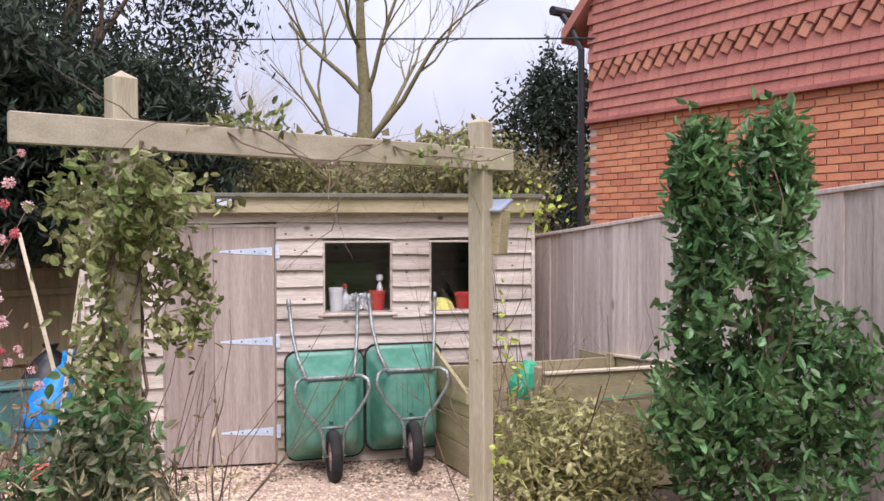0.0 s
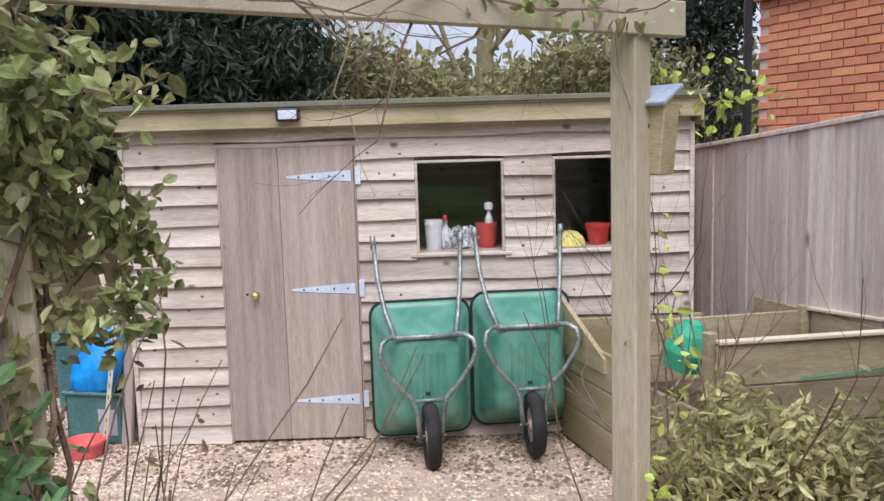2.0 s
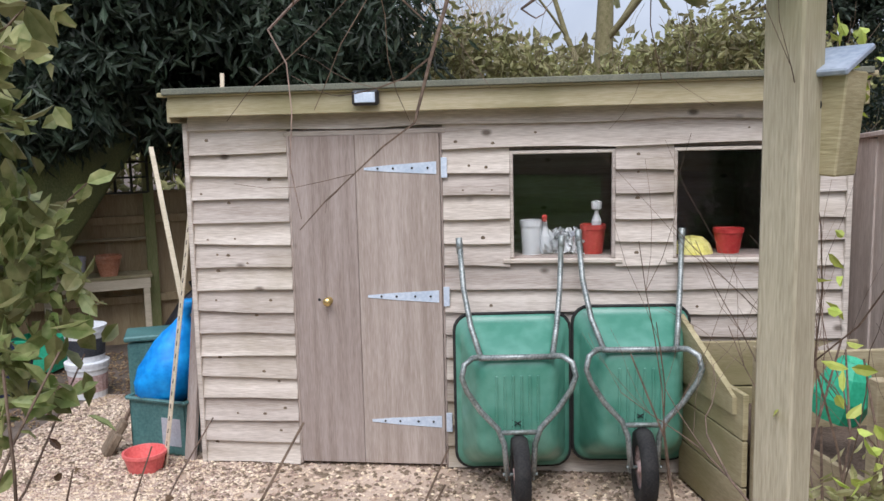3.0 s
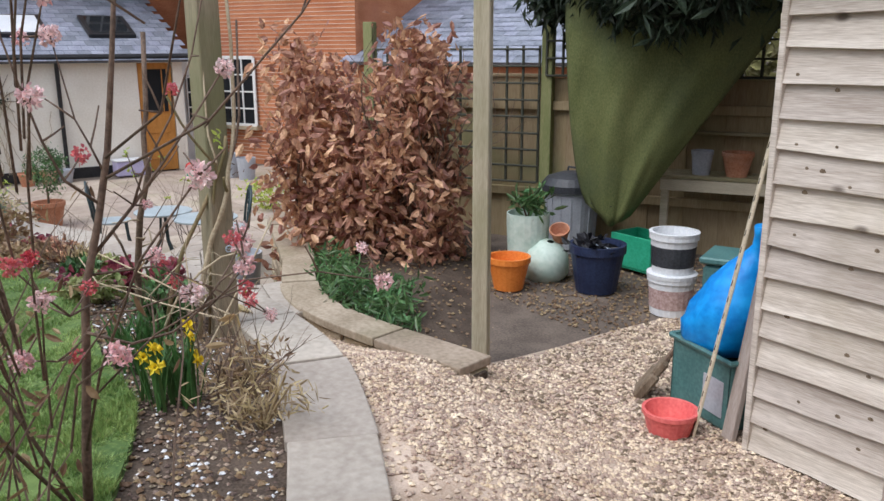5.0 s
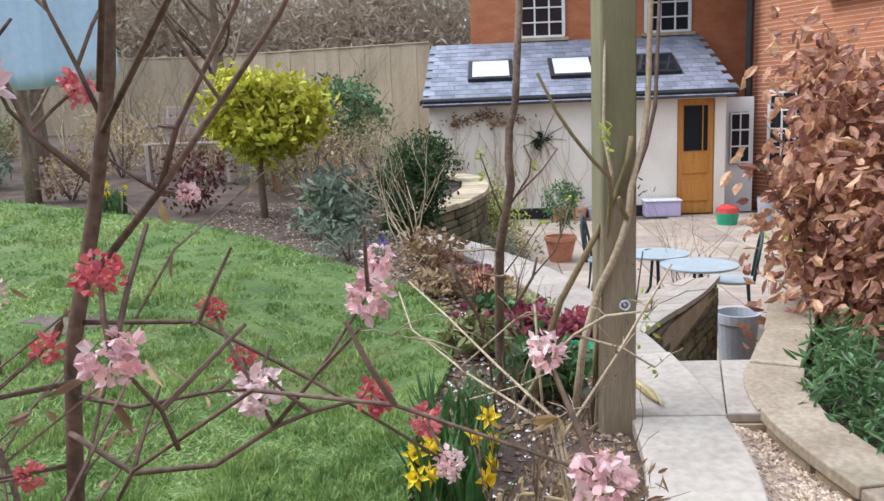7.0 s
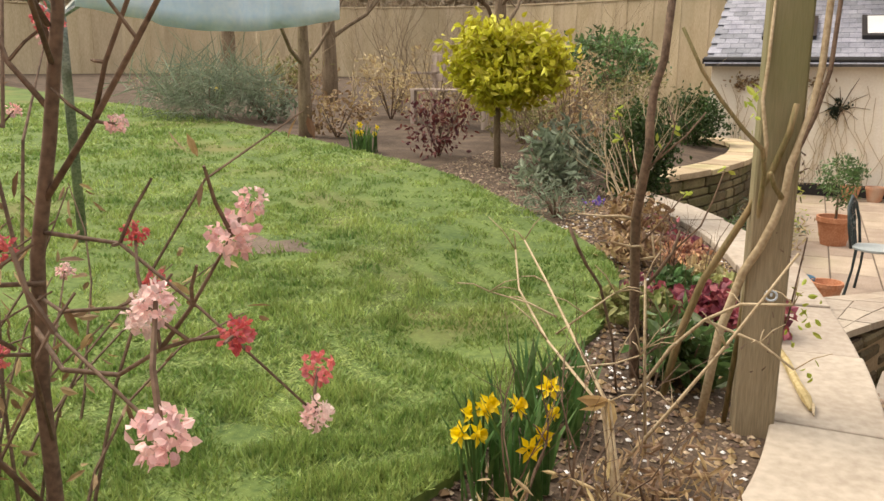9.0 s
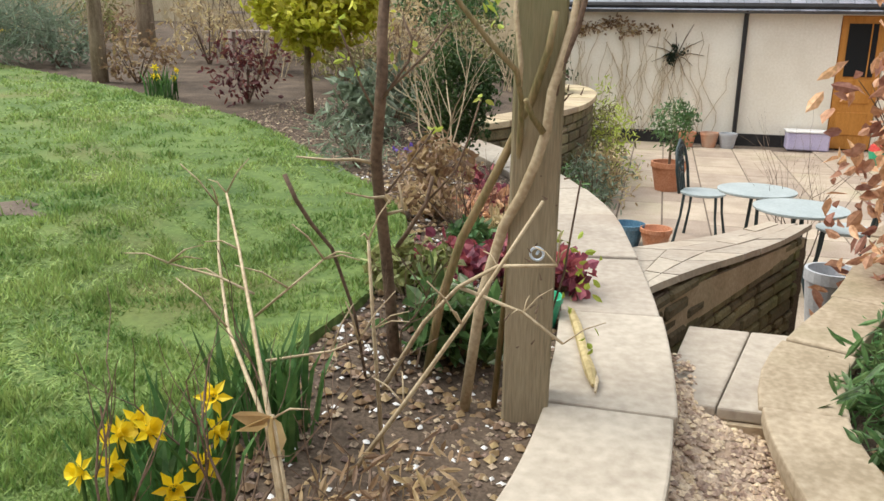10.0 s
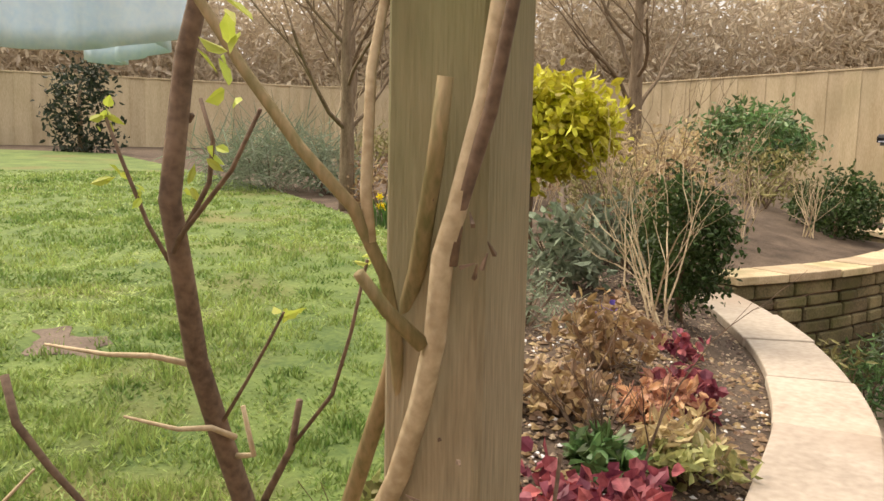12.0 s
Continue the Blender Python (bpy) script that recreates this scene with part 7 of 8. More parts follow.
for pts, r in (
    ([(-1.04, -1.92, 0.36), (-1.08, -1.98, 0.72), (-1.3, -2.12, 0.79), (-1.5, -2.25, 0.865), (-1.7, -2.385, 0.936)], 0.0048),
    ([(-1.04, -1.92, 0.36), (-1.09, -1.99, 0.7), (-1.35, -2.2, 0.75), (-1.63, -2.375, 0.8), (-1.72, -2.42, 0.9)], 0.0045),
    ([(-1.6, -1.97, 0.36), (-1.6, -1.99, 0.68), (-1.6, -2.0, 0.88)], 0.005),
    ([(-1.5, -2.02, 0.36), (-1.5, -1.89, 0.56), (-1.5, -1.77, 0.75), (-1.5, -1.62, 1.01)], 0.006),
    ([(-1.9, -2.09, 0.36), (-1.9, -1.96, 0.59), (-1.85, -1.86, 0.71), (-1.82, -1.76, 0.78), (-1.8, -1.62, 0.8)], 0.007),
    ([(-1.85, -1.86, 0.71), (-1.85, -1.7, 0.66), (-1.83, -1.6, 0.6)], 0.005),
    ([(-1.5, -2.22, 0.77), (-1.5, -2.3, 0.8), (-1.5, -2.42, 0.82)], 0.003),
    ([(-1.5, -2.22, 0.72), (-1.5, -2.14, 0.79), (-1.5, -2.06, 0.86)], 0.003),
    ([(-1.5, -2.2, 0.62), (-1.5, -2.05, 0.66), (-1.48, -1.98, 0.7)], 0.003),
):
    sa = Acc().tube(pts, [0.95 * r * (1.1 - 0.6 * i / len(pts)) for i in range(len(pts))], 6)
    for _ in range(4):
        q = Vector(pts[g.randint(1, len(pts) - 1)])
        e = q + Vector((g.uniform(-0.05, 0.05), g.uniform(-0.1, 0.1), g.uniform(0.0, 0.1)))
        sa.tube([q, (q + e) / 2 + Vector((0, 0, 0.01)), e], [0.0025, 0.002, 0.0012], 4)
    part("stem", sa, PALETWIG, pt, smooth=True)


stalk = thing("dry_stalk", "split pale dry stalk lying on the coping slabs", "stalk")
part("husk", Acc().tube([(-2.63, -1.655, 0.4), (-2.5, -1.62, 0.392), (-2.3, -1.58, 0.388), (-2.16, -1.55, 0.392), (-2.09, -1.537, 0.385)], [0.012, 0.016, 0.014, 0.017, 0.006], 7), STRAW, stalk)
part("husk", Acc().tube([(-2.2, -1.545, 0.386), (-2.12, -1.53, 0.388), (-2.05, -1.528, 0.384)], [0.004, 0.007, 0.003], 6), PALETWIG, stalk)


# ---- border plants ----
def daffodils(at, n, seed, label):
    t = thing("daffodils", label, "flowers", "daffodil clumps")
    gg = random.Random(seed)
    blades = Acc()
    x, y, z = at
    for i in range(max(n * 5, 70)):
        a, ln = gg.uniform(0, 6.28), gg.uniform(0.18, 0.3)
        bx, by = x + gg.uniform(-0.1, 0.1), y + gg.uniform(-0.1, 0.1)
        ox, oy = math.cos(a) * 0.09, math.sin(a) * 0.09
        w = 0.007
        sx, sy = -math.sin(a) * w, math.cos(a) * w
        blades.add([(bx - sx, by - sy, z - 0.02), (bx + sx, by + sy, z - 0.02), (bx + sx + ox * 0.4, by + sy + oy * 0.4, z + ln * 0.65), (bx - sx + ox * 0.4, by - sy + oy * 0.4, z + ln * 0.65), (bx + ox, by + oy, z + ln)], [(0, 1, 2, 3), (3, 2, 4)])
    part("leaves", blades, DAFFLEAF, t, kind="stuff")
    for i in range(n):
        a = gg.uniform(0, 6.28)
        h = gg.uniform(0.17, 0.29)
        px, py = x + gg.uniform(-0.11, 0.11), y + gg.uniform(-0.11, 0.11)
        part("stalk", Acc().tube([(px, py, z), (px + 0.01, py, z + h * 0.6), (px + 0.015, py, z + h)], 0.0035, 5), DAFFLEAF, t)
        m = Matrix.Translation((px + 0.015, py, z + h)) @ Euler((gg.uniform(0.9, 1.4), 0, gg.uniform(0.6, 2.6) + 0.6)).to_matrix().to_4x4()
        fl_ = Acc()
        for k in range(6):
            b = k * math.pi / 3
            fl_.add([m @ Vector((0, 0, 0)), m @ Vector((0.02 * math.cos(b - 0.42), 0.02 * math.sin(b - 0.42), 0.005)), m @ Vector((0.036 * math.cos(b), 0.036 * math.sin(b), 0.002)), m @ Vector((0.02 * math.cos(b + 0.42), 0.02 * math.sin(b + 0.42), 0.005))], [(0, 1, 2, 3)])
        fl_.lathe([(0.007, 0.0), (0.01, 0.014), (0.015, 0.022)], m=m, n=9)
        part("flower", fl_, DAFFY, t, "yellow daffodil trumpet")
    return t


DAFFY = leafy("daffodil_yellow", (0.8, 0.58, 0.02), (0.92, 0.74, 0.05), 0.12)
daffodils((-1.17, -2.24, 0.4), 10, 41, "clump of yellow daffodils in flower by the lawn")
daffodils((-1.55, -2.24, 0.4), 0, 43, "tuft of daffodil leaves without flowers yet")
daffodils((-6.1, -5.42, 0.66), 7, 42, "clump of yellow daffodils in the far border")
daffodils((-9.2, -9.6, 0.9), 7, 44, "clump of yellow daffodils in the far border")


VIOLET = leafy("violet_petal", (0.1, 0.06, 0.35), (0.22, 0.15, 0.6), 0.3)


def heuchera(at, seed, r=0.2):
    clump_plant("heuchera", "low red and purple leaved heuchera", at, (r, r, 0.1), 260, (0.05, 0.048), REDLEAF, seed, "plant", "heucheras", 0.0, 5)


for i, (x, y) in enumerate(((-2.92, -1.73), (-3.05, -1.94), (-2.96, -2.17), (-2.7, -2.27), (-4.1, -2.25), (-4.6, -2.5))):
    heuchera((x, y, 0.33), 100 + i, 0.11 + 0.025 * (i % 3))
clump_plant("viola", "small clump of violet flowers in the border", (-4.9, -2.95, 0.42), (0.1, 0.1, 0.08), 120, (0.03, 0.028), VIOLET, 108, "flowers")
for i, (x, y, rr, h, m, sz, nm, lb) in enumerate((
    (-2.2, -1.95, 0.17, 0.13, GLOSSY, (0.08, 0.04), "foxglove", "rosette of broad green leaves"),
    (-3.25, -2.1, 0.11, 0.06, GLOSSY, (0.06, 0.04), "hellebore", "olive green low border plant"),
    (-3.5, -2.4, 0.16, 0.07, BROWNLEAF, (0.05, 0.03), "dead_sedum", "brown dead flower heads in the border"),
    (-4.0, -2.5, 0.22, 0.14, BROWNLEAF, (0.05, 0.03), "dead_sedum", "brown dead flower heads in the border"),
    (-3.5, -1.98, 0.13, 0.06, CLIMBLEAF, (0.05, 0.03), "geranium", "low olive and rust cranesbill leaves"),
    (-3.8, -2.2, 0.15, 0.07, COPPER, (0.05, 0.03), "dead_sedum", "rusty dead flower heads in the border"),
    (-2.6, -2.2, 0.15, 0.08, CLIMBLEAF, (0.05, 0.035), "hellebore", "olive green low border plant"),
    (-3.6, -2.05, 0.13, 0.07, STRAW, (0.06, 0.02), "dry_perennial", "straw-coloured winter perennial in the border"),
    (-4.35, -3.05, 0.3, 0.16, GREYLEAF, (0.07, 0.012), "pinks", "grey-green mat of narrow leaves at the lawn edge"),
    (-5.2, -3.35, 0.26, 0.2, GREYLEAF, (0.1, 0.04), "grey_shrub", "grey-green evergreen shrub in the border"),
    (-6.1, -3.4, 0.3, 0.25, GREYLEAF, (0.1, 0.04), "grey_shrub", "grey-green evergreen shrub in the border"),
    (-6.3, -4.75, 0.3, 0.3, TWIGLEAF := leafy("maroon_leaf", (0.08, 0.02, 0.025), (0.18, 0.05, 0.05), 0.4), (0.06, 0.03), "maroon_shrub", "dark maroon shrub in the border"),
    (-6.9, -6.2, 0.34, 0.24, BROWNLEAF, (0.06, 0.03), "dry_perennial", "brown winter perennial in the far border"),
    (-7.6, -7.6, 0.35, 0.2, GREYLEAF, (0.08, 0.03), "grey_shrub", "grey-green low shrub in the far border"),
    (-1.3, -1.9, 0.2, 0.1, BROWNLEAF, (0.05, 0.012), "dry_perennial", "brown winter perennial in the border"),
    (-0.85, -1.98, 0.2, 0.14, STRAW, (0.06, 0.01), "dry_perennial", "pale winter perennial by the coping"),
    (0.3, -2.75, 0.22, 0.14, GLOSSY, (0.09, 0.04), "foxglove", "rosette of broad green leaves"),
)):
    clump_plant(nm, lb, (x, y, ground_z(x, y) + 0.01), (rr, rr, h), int(260 + 500 * rr), sz, m, 120 + i, "plant", "border plants", 0.1, 8, STRAW if m is STRAW else None)
pot("plant_pot", "small teal plastic pot in the border", (-2.66, -1.76, 0.325), 0.05, 0.07, 0.11, GREENP)
TANLEAF = leafy("tan_dead_leaf", (0.46, 0.32, 0.16), (0.66, 0.5, 0.28), 0.15, scale=14.0)
dl = thing("dead_leaf", "large lobed dry tan leaf caught on a stem", "leaf")
part("stem", Acc().tube([(-1.04, -1.9, 0.33), (-1.06, -1.94, 0.55), (-1.08, -1.975, 0.73)], [0.004, 0.0035, 0.003], 6), PALETWIG, dl, smooth=True)
for d_ in ((0.0, -0.95, -0.2), (0.05, -0.8, -0.55), (0.1, 0.25, -0.9)):
    part("lobe", leaf_mesh("lobe", np.array([(-1.075, -1.975, 0.73)]), 0.085, 0.055, dirs=np.array([d_]), spread=0.05, droop=0.0, gen=np.random.default_rng(5)), TANLEAF, dl)
for i, (x, y) in enumerate(((-2.3, -0.62), (-2.6, -0.62), (-2.9, -0.55), (-3.2, -0.42), (-2.05, -0.62), (-3.5, -0.28), (-2.45, -0.4))):
    clump_plant("fern", "low dark green fern under the beech", (x, y, 0.1), (0.2, 0.16, 0.12), 220, (0.09, 0.022), GLOSSY, 150 + i, "fern", "ferns under the beech", 0.2, 4)
clump_plant("euphorbia", "lime green mound at the corner of the terrace", (-9.3, 1.6, PATIO_Z), (0.35, 0.35, 0.25), 400, (0.08, 0.03), LIME, 160, "plant")

# shrubs across the lawn
leafy_tree("yellow_shrub", "round golden variegated shrub on a short stem", (-6.0, -4.05, 0.6), 0.8, 0.03, [((-6.0, -4.12, 1.52), (0.32, 0.34, 0.3)), ((-6.0, -3.85, 1.5), (0.32, 0.34, 0.28)), ((-6.0, -4.0, 1.36), (0.44, 0.44, 0.24))], 6500, (0.08, 0.05), YELLOWLEAF, 171, 0.0, "shrub", 0.2)
leafy_tree("box_ball", "dark green clipped evergreen ball", (-5.4, -2.75, 0.5), 0.4, 0.02, [((-5.4, -2.75, 0.84), (0.26, 0.26, 0.36))], 4600, (0.035, 0.022), BOXLEAF, 172, 0.0, "shrub", 0.16)
leafy_tree("box_ball", "dark green clipped evergreen ball", (-10.6, -3.1, 0.4), 0.4, 0.02, [((-10.6, -3.1, 0.75), (0.48, 0.48, 0.4))], 3000, (0.06, 0.035), BOXLEAF, 173, 0.0, "shrub", 0.16)
leafy_tree("evergreen_shrub", "spreading dark green shrub by the far fence", (-12.5, -4.6, 0.5), 1.0, 0.04, [((-12.5, -4.6, 1.6), (0.9, 0.7, 0.45))], 2200, (0.12, 0.05), GLOSSY, 174, 0.0, "shrub", 0.16)


def twiggy(at, h, n, seed, label, material=PALETWIG, depth=2, fan=0.7):
    t = thing("bare_shrub", label, "shrub", "bare shrubs")
    gg = random.Random(seed)
    for i in range(n):
        a = Acc()
        branch(a, (at[0] + gg.uniform(-0.1, 0.1), at[1] + gg.uniform(-0.1, 0.1), at[2]), (gg.uniform(-fan, fan), gg.uniform(-fan, fan), 1), h * gg.uniform(0.5, 0.75), 0.0045 + 0.0025 * h, depth, gg, 0.3, 3, 0.25)
        part("stem", a, material, t)
    return t


twiggy((-4.9, -2.7, 0.45), 0.9, 9, 181, "bare arching shrub with pale stems")
twiggy((-7.2, -3.9, 0.6), 1.2, 9, 182, "bare twiggy shrub in the raised bed", BARK)
twiggy((-8.6, -3.5, 0.45), 1.0, 8, 183, "bare twiggy shrub in the raised bed")
twiggy((-9.8, -3.2, 0.45), 0.9, 7, 184, "bare twiggy shrub in the raised bed")
twiggy((-8.2, -5.6, 0.7), 1.4, 9, 185, "bare twiggy shrub in the far border", BARK)
twiggy((-3.3, -2.15, 0.33), 0.5, 6, 186, "small bare shrub in the border", TWIG)
twiggy((-2.0, -2.05, 0.33), 0.42, 3, 187, "small bare shrub in the border", TWIG)
twiggy((-1.0, -2.1, 0.33), 0.5, 6, 188, "small bare shrub in the border", TWIG)
twiggy((-9.8, -7.0, 0.8), 1.6, 9, 189, "bare twiggy shrub in the far border", BARK)
twiggy((1.32, -3.56, 0.3), 1.3, 6, 190, "bare red-brown stems beside the gravel", TWIG, 1, 0.12)
twiggy((3.0, -1.9, 0.2), 1.3, 4, 191, "bare sapling stems beside the compost bays", TWIG)
bare_tree((-6.75, -6.5, 0.7), 3.6, 0.07, 192, "small bare tree with a pale trunk at the lawn edge", 3)
bare_tree((-10.5, -8.5, 0.8), 5.0, 0.12, 193, "bare tree in the far border", 4)
bare_tree((-14.0, -7.0, 0.8), 5.5, 0.14, 194, "bare tree in the far border", 4)
bare_tree((-12.5, -12.0, 1.0), 5.5, 0.14, 195, "bare tree in the far border", 4)
bare_tree((6.6, 4.2, 0.2), 3.2, 0.05, 196, "tangled bare climber at the house corner", 4, PALETWIG)
clump_plant("pampas_grass", "pale arching ornamental grass tussock", (-7.4, -8.3, 0.83), (0.7, 0.7, 0.4), 1500, (0.45, 0.012), GREYLEAF, 197, "grass", droop=-0.3)
for i, (x, y, rr) in enumerate(((-7.0, -3.6, 0.4), (-7.7, -4.4, 0.5), (-8.8, -4.2, 0.5), (-9.8, -4.6, 0.6), (-11.2, -4.0, 0.5), (-8.9, -6.6, 0.5), (-10.2, -5.8, 0.6), (-9.4, -8.6, 0.5), (-12.2, -6.0, 0.6), (-11.4, -9.6, 0.6), (-13.4, -4.8, 0.6))):
    clump_plant("border_shrub", "dormant brown and olive border shrub", (x, y, ground_z(x, y)), (rr, rr, 0.3 + 0.1 * (i % 3)), 520, (0.09, 0.03), (BROWNLEAF, OLIVELEAF, STRAW)[i % 3], 200 + i, "shrub", "dormant border shrubs", 0.0, 12)
gb = random.Random(66)
for i in range(16):
    x, y = gb.uniform(-14.5, -8.0), gb.uniform(-10.5, -3.6)
    if inside(x, y, lawn_pts) or y > -3.4 - 0.2 * (x + 14):
        continue
    if i % 2:
        twiggy((x, y, ground_z(x, y)), gb.uniform(0.9, 1.6), 8, 300 + i, "bare tan twiggy shrub in the far border", PALETWIG)
    else:
        winter_stems((x, y, ground_z(x, y)), 0.9, gb.uniform(0.6, 1.0), 46, 320 + i, PALETWIG, STRAW, "drift of straw-coloured winter stems")
gbench = thing("garden_bench", "weathered grey slatted bench beyond the lawn", "bench", at=(-8.6, -5.55, ground_z(-8.6, -5.55)), rz=75)
for k in range(3):
    part("seat_slat", Acc().box((0, -0.14 + 0.13 * k, 0.44), (1.2, 0.1, 0.025)), DOORWOOD, gbench)
    part("back_slat", Acc().box((0, 0.22 + 0.02 * k, 0.58 + 0.12 * k), (1.2, 0.022, 0.09)), DOORWOOD, gbench)
for x in (-0.54, 0.54):
    part("leg", Acc().box((x, -0.17, 0.22), (0.06, 0.06, 0.44)), DOORWOOD, gbench)
    part("leg", Acc().between((x, 0.2, 0.0), (x, 0.28, 0.88), 0.06, 0.06), DOORWOOD, gbench)
    part("arm", Acc().box((x, 0.03, 0.64), (0.06, 0.46, 0.03)), DOORWOOD, gbench)
leafy_tree("holly_tree", "dark evergreen by the far fence", (-9.0, -15.2, 1.1), 1.4, 0.05, [((-9.0, -15.2, 1.9), (0.6, 0.6, 1.0))], 1500, (0.12, 0.06), DARKLEAF, 215, 0.0)
leafy_tree("holly_tree", "dark evergreen by the far fence", (-6.2, -16.5, 1.2), 1.4, 0.05, [((-6.2, -16.5, 2.0), (0.9, 0.9, 1.0))], 1500, (0.12, 0.06), DARKLEAF, 216, 0.0)

# rotary airer with sheets
ra_ = thing("rotary_airer", "grey rotary clothes airer standing in the lawn", "clothes airer", at=(-2.35, -4.95, lawn_z(-2.35, -4.95)))
part("pole", Acc().tube([(0, 0, -0.1), (0.02, 0.0, 2.1)], 0.024, 10), TUBE, ra_, smooth=True)
for k in range(4):
    a = radians(20 + 90 * k)
    part("arm", Acc().tube([(0.02, 0, 1.1), (1.4 * math.cos(a), 1.4 * math.sin(a), 1.9)], 0.012, 6), TUBE, ra_)
for rr in (0.5, 0.8, 1.1, 1.35):
    part("line", Acc().tube([(rr * math.cos(radians(20 + 90 * (k % 4))), rr * math.sin(radians(20 + 90 * (k % 4))), 1.1 + 0.8 * rr / 1.25) for k in range(5)], 0.003, 4), GREYP, ra_)
for i, (x0, y0, x1, y1, drop) in enumerate(((-3.25, -3.95, -1.95, -4.4, 0.76), (-3.65, -5.5, -3.35, -4.15, 0.72))):
    sh = thing("bed_sheet", "pale blue bed sheet hung on the airer", "sheet", "hung sheets")
    a = Acc()
    for r in range(12):
        for c in range(26):
            u, v = c / 25, r / 11
            w = 0.035 * math.sin(u * 17 + i) * v + 0.02 * math.sin(u * 41)
            a.v.append((x0 + (x1 - x0) * u - w * (y1 - y0), y0 + (y1 - y0) * u + w * (x1 - x0), 2.46 + 0.02 * i - drop * v * (1.0 + 0.12 * math.sin(u * 3))))
    a.f = [(r * 26 + c, r * 26 + c + 1, (r + 1) * 26 + c + 1, (r + 1) * 26 + c) for r in range(11) for c in range(25)]
    ob = part("cloth", a, SHEETBLUE, sh, smooth=True)
    ob.modifiers.new("thick", "SOLIDIFY").thickness = 0.004

iv = thing("ivy_tuft", "dark ivy tuft with thin stems on the rendered wall", "ivy")
gi = random.Random(61)
for k in range(11):
    aa_ = k * 0.571
    ln_ = gi.uniform(0.25, 0.6)
    part("stem", Acc().tube([(-14.19, -1.2, 0.85), (-14.185, -1.2 + 0.5 * ln_ * math.cos(aa_), 0.85 + 0.5 * ln_ * math.sin(aa_) + 0.03), (-14.19, -1.2 + ln_ * math.cos(aa_), 0.85 + ln_ * math.sin(aa_))], [0.01, 0.007, 0.003], 5), BARK, iv)
part("foliage", leaf_mesh("foliage", clumps((-14.15, -1.2, 0.85), (0.05, 0.13, 0.13), 90, 8, 0.3, 62), 0.07, 0.05, gen=np.random.default_rng(62)), DARKLEAF, iv)
for k in range(3):
    part("foliage", leaf_mesh("foliage", clumps((-14.15, -2.75 + 0.45 * k, 1.25 + 0.1 * (k % 2)), (0.04, 0.3, 0.1), 110, 10, 0.3, 64 + k), 0.07, 0.04, gen=np.random.default_rng(64 + k)), BROWNLEAF, iv)

# ---- terrace furniture ----
def bistro_chair(at, rz):
    t = thing("bistro_chair", "ornate dark green cast metal garden chair", "chair", "terrace chairs", at=at, rz=rz)
    part("seat", Acc().lathe([(0, 0.43), (0.18, 0.43), (0.2, 0.44), (0.2, 0.455), (0, 0.46)], n=20), TABLEBLUE, t, "blue-grey round seat")
    for x, y in ((0.15, 0.13), (-0.15, 0.13), (0.13, -0.14), (-0.13, -0.14)):
        part("leg", Acc().tube([(x, y, 0.44), (x * 1.1, y * 1.1, 0.25), (x * 1.35, y * 1.4, 0.0)], [0.014, 0.011, 0.014], 7), IRON, t)
    pts = [(-0.17, 0.17, 0.45), (-0.19, 0.2, 0.65), (-0.14, 0.23, 0.82), (0, 0.24, 0.9), (0.14, 0.23, 0.82), (0.19, 0.2, 0.65), (0.17, 0.17, 0.45)]
    part("back_frame", Acc().tube(pts, 0.014, 7), IRON, t, smooth=True)
    for k in range(3):
        part("scroll", Acc().tube([(0.09 * math.cos(a) * (1 if k % 2 else 0.8), 0.205 + 0.01 * k, 0.56 + 0.12 * k + 0.055 * math.sin(a)) for a in np.linspace(0, 6.3, 14)], 0.009, 6), IRON, t)
    for s in (-1, 0, 1):
        part("splat", Acc().tube([(0.06 * s, 0.18, 0.46), (0.08 * s, 0.215, 0.66), (0.03 * s, 0.235, 0.88)], 0.009, 6), IRON, t)
    return t


ch = bistro_chair((-7.55, -0.98, PATIO_Z), 165)
copy_thing(ch, pose(-6.45, -0.02, PATIO_Z, 0, 0, -15))


def round_table(at, r, h):
    t = thing("garden_table", "round blue-grey metal garden table", "table", "terrace tables", at=at)
    part("tabletop", Acc().lathe([(0, h - 0.02), (r * 0.97, h - 0.02), (r, h - 0.012), (r, h), (0, h)], n=32), TABLEBLUE, t)
    for k in range(3):
        a = k * 2.1 + 0.4
        part("leg", Acc().tube([(0.03 * math.cos(a), 0.03 * math.sin(a), h - 0.03), (0.05 * math.cos(a), 0.05 * math.sin(a), h * 0.5), (r * 0.75 * math.cos(a), r * 0.75 * math.sin(a), 0.0)], 0.014, 7), IRON, t)
    return t


round_table((-6.8, -0.62, PATIO_Z), 0.3, 0.64)
round_table((-6.1, -0.4, PATIO_Z), 0.32, 0.66)
pot("plant_pot", "blue glazed pot on the terrace", (-7.2, -1.6, PATIO_Z), 0.1, 0.14, 0.2, mat("blue_glaze", (0.06, 0.15, 0.24), (0.12, 0.25, 0.36), 5, 0.25, 0.05), group="terrace pots")
pot("plant_pot", "terracotta pot on the terrace", (-7.1, -1.36, PATIO_Z), 0.09, 0.13, 0.2, TERRA, group="terrace pots")
pot("plant_pot", "large terracotta pot holding a dwarf conifer", (-9.9, -1.25, PATIO_Z), 0.14, 0.2, 0.34, TERRA, group="terrace pots")
leafy_tree("dwarf_conifer", "small green conifer growing in a pot", (-9.9, -1.25, PATIO_Z + 0.3), 0.3, 0.015, [((-9.9, -1.25, 0.2), (0.26, 0.26, 0.3))], 1100, (0.06, 0.02), GLOSSY, 221, 0.0, "plant")
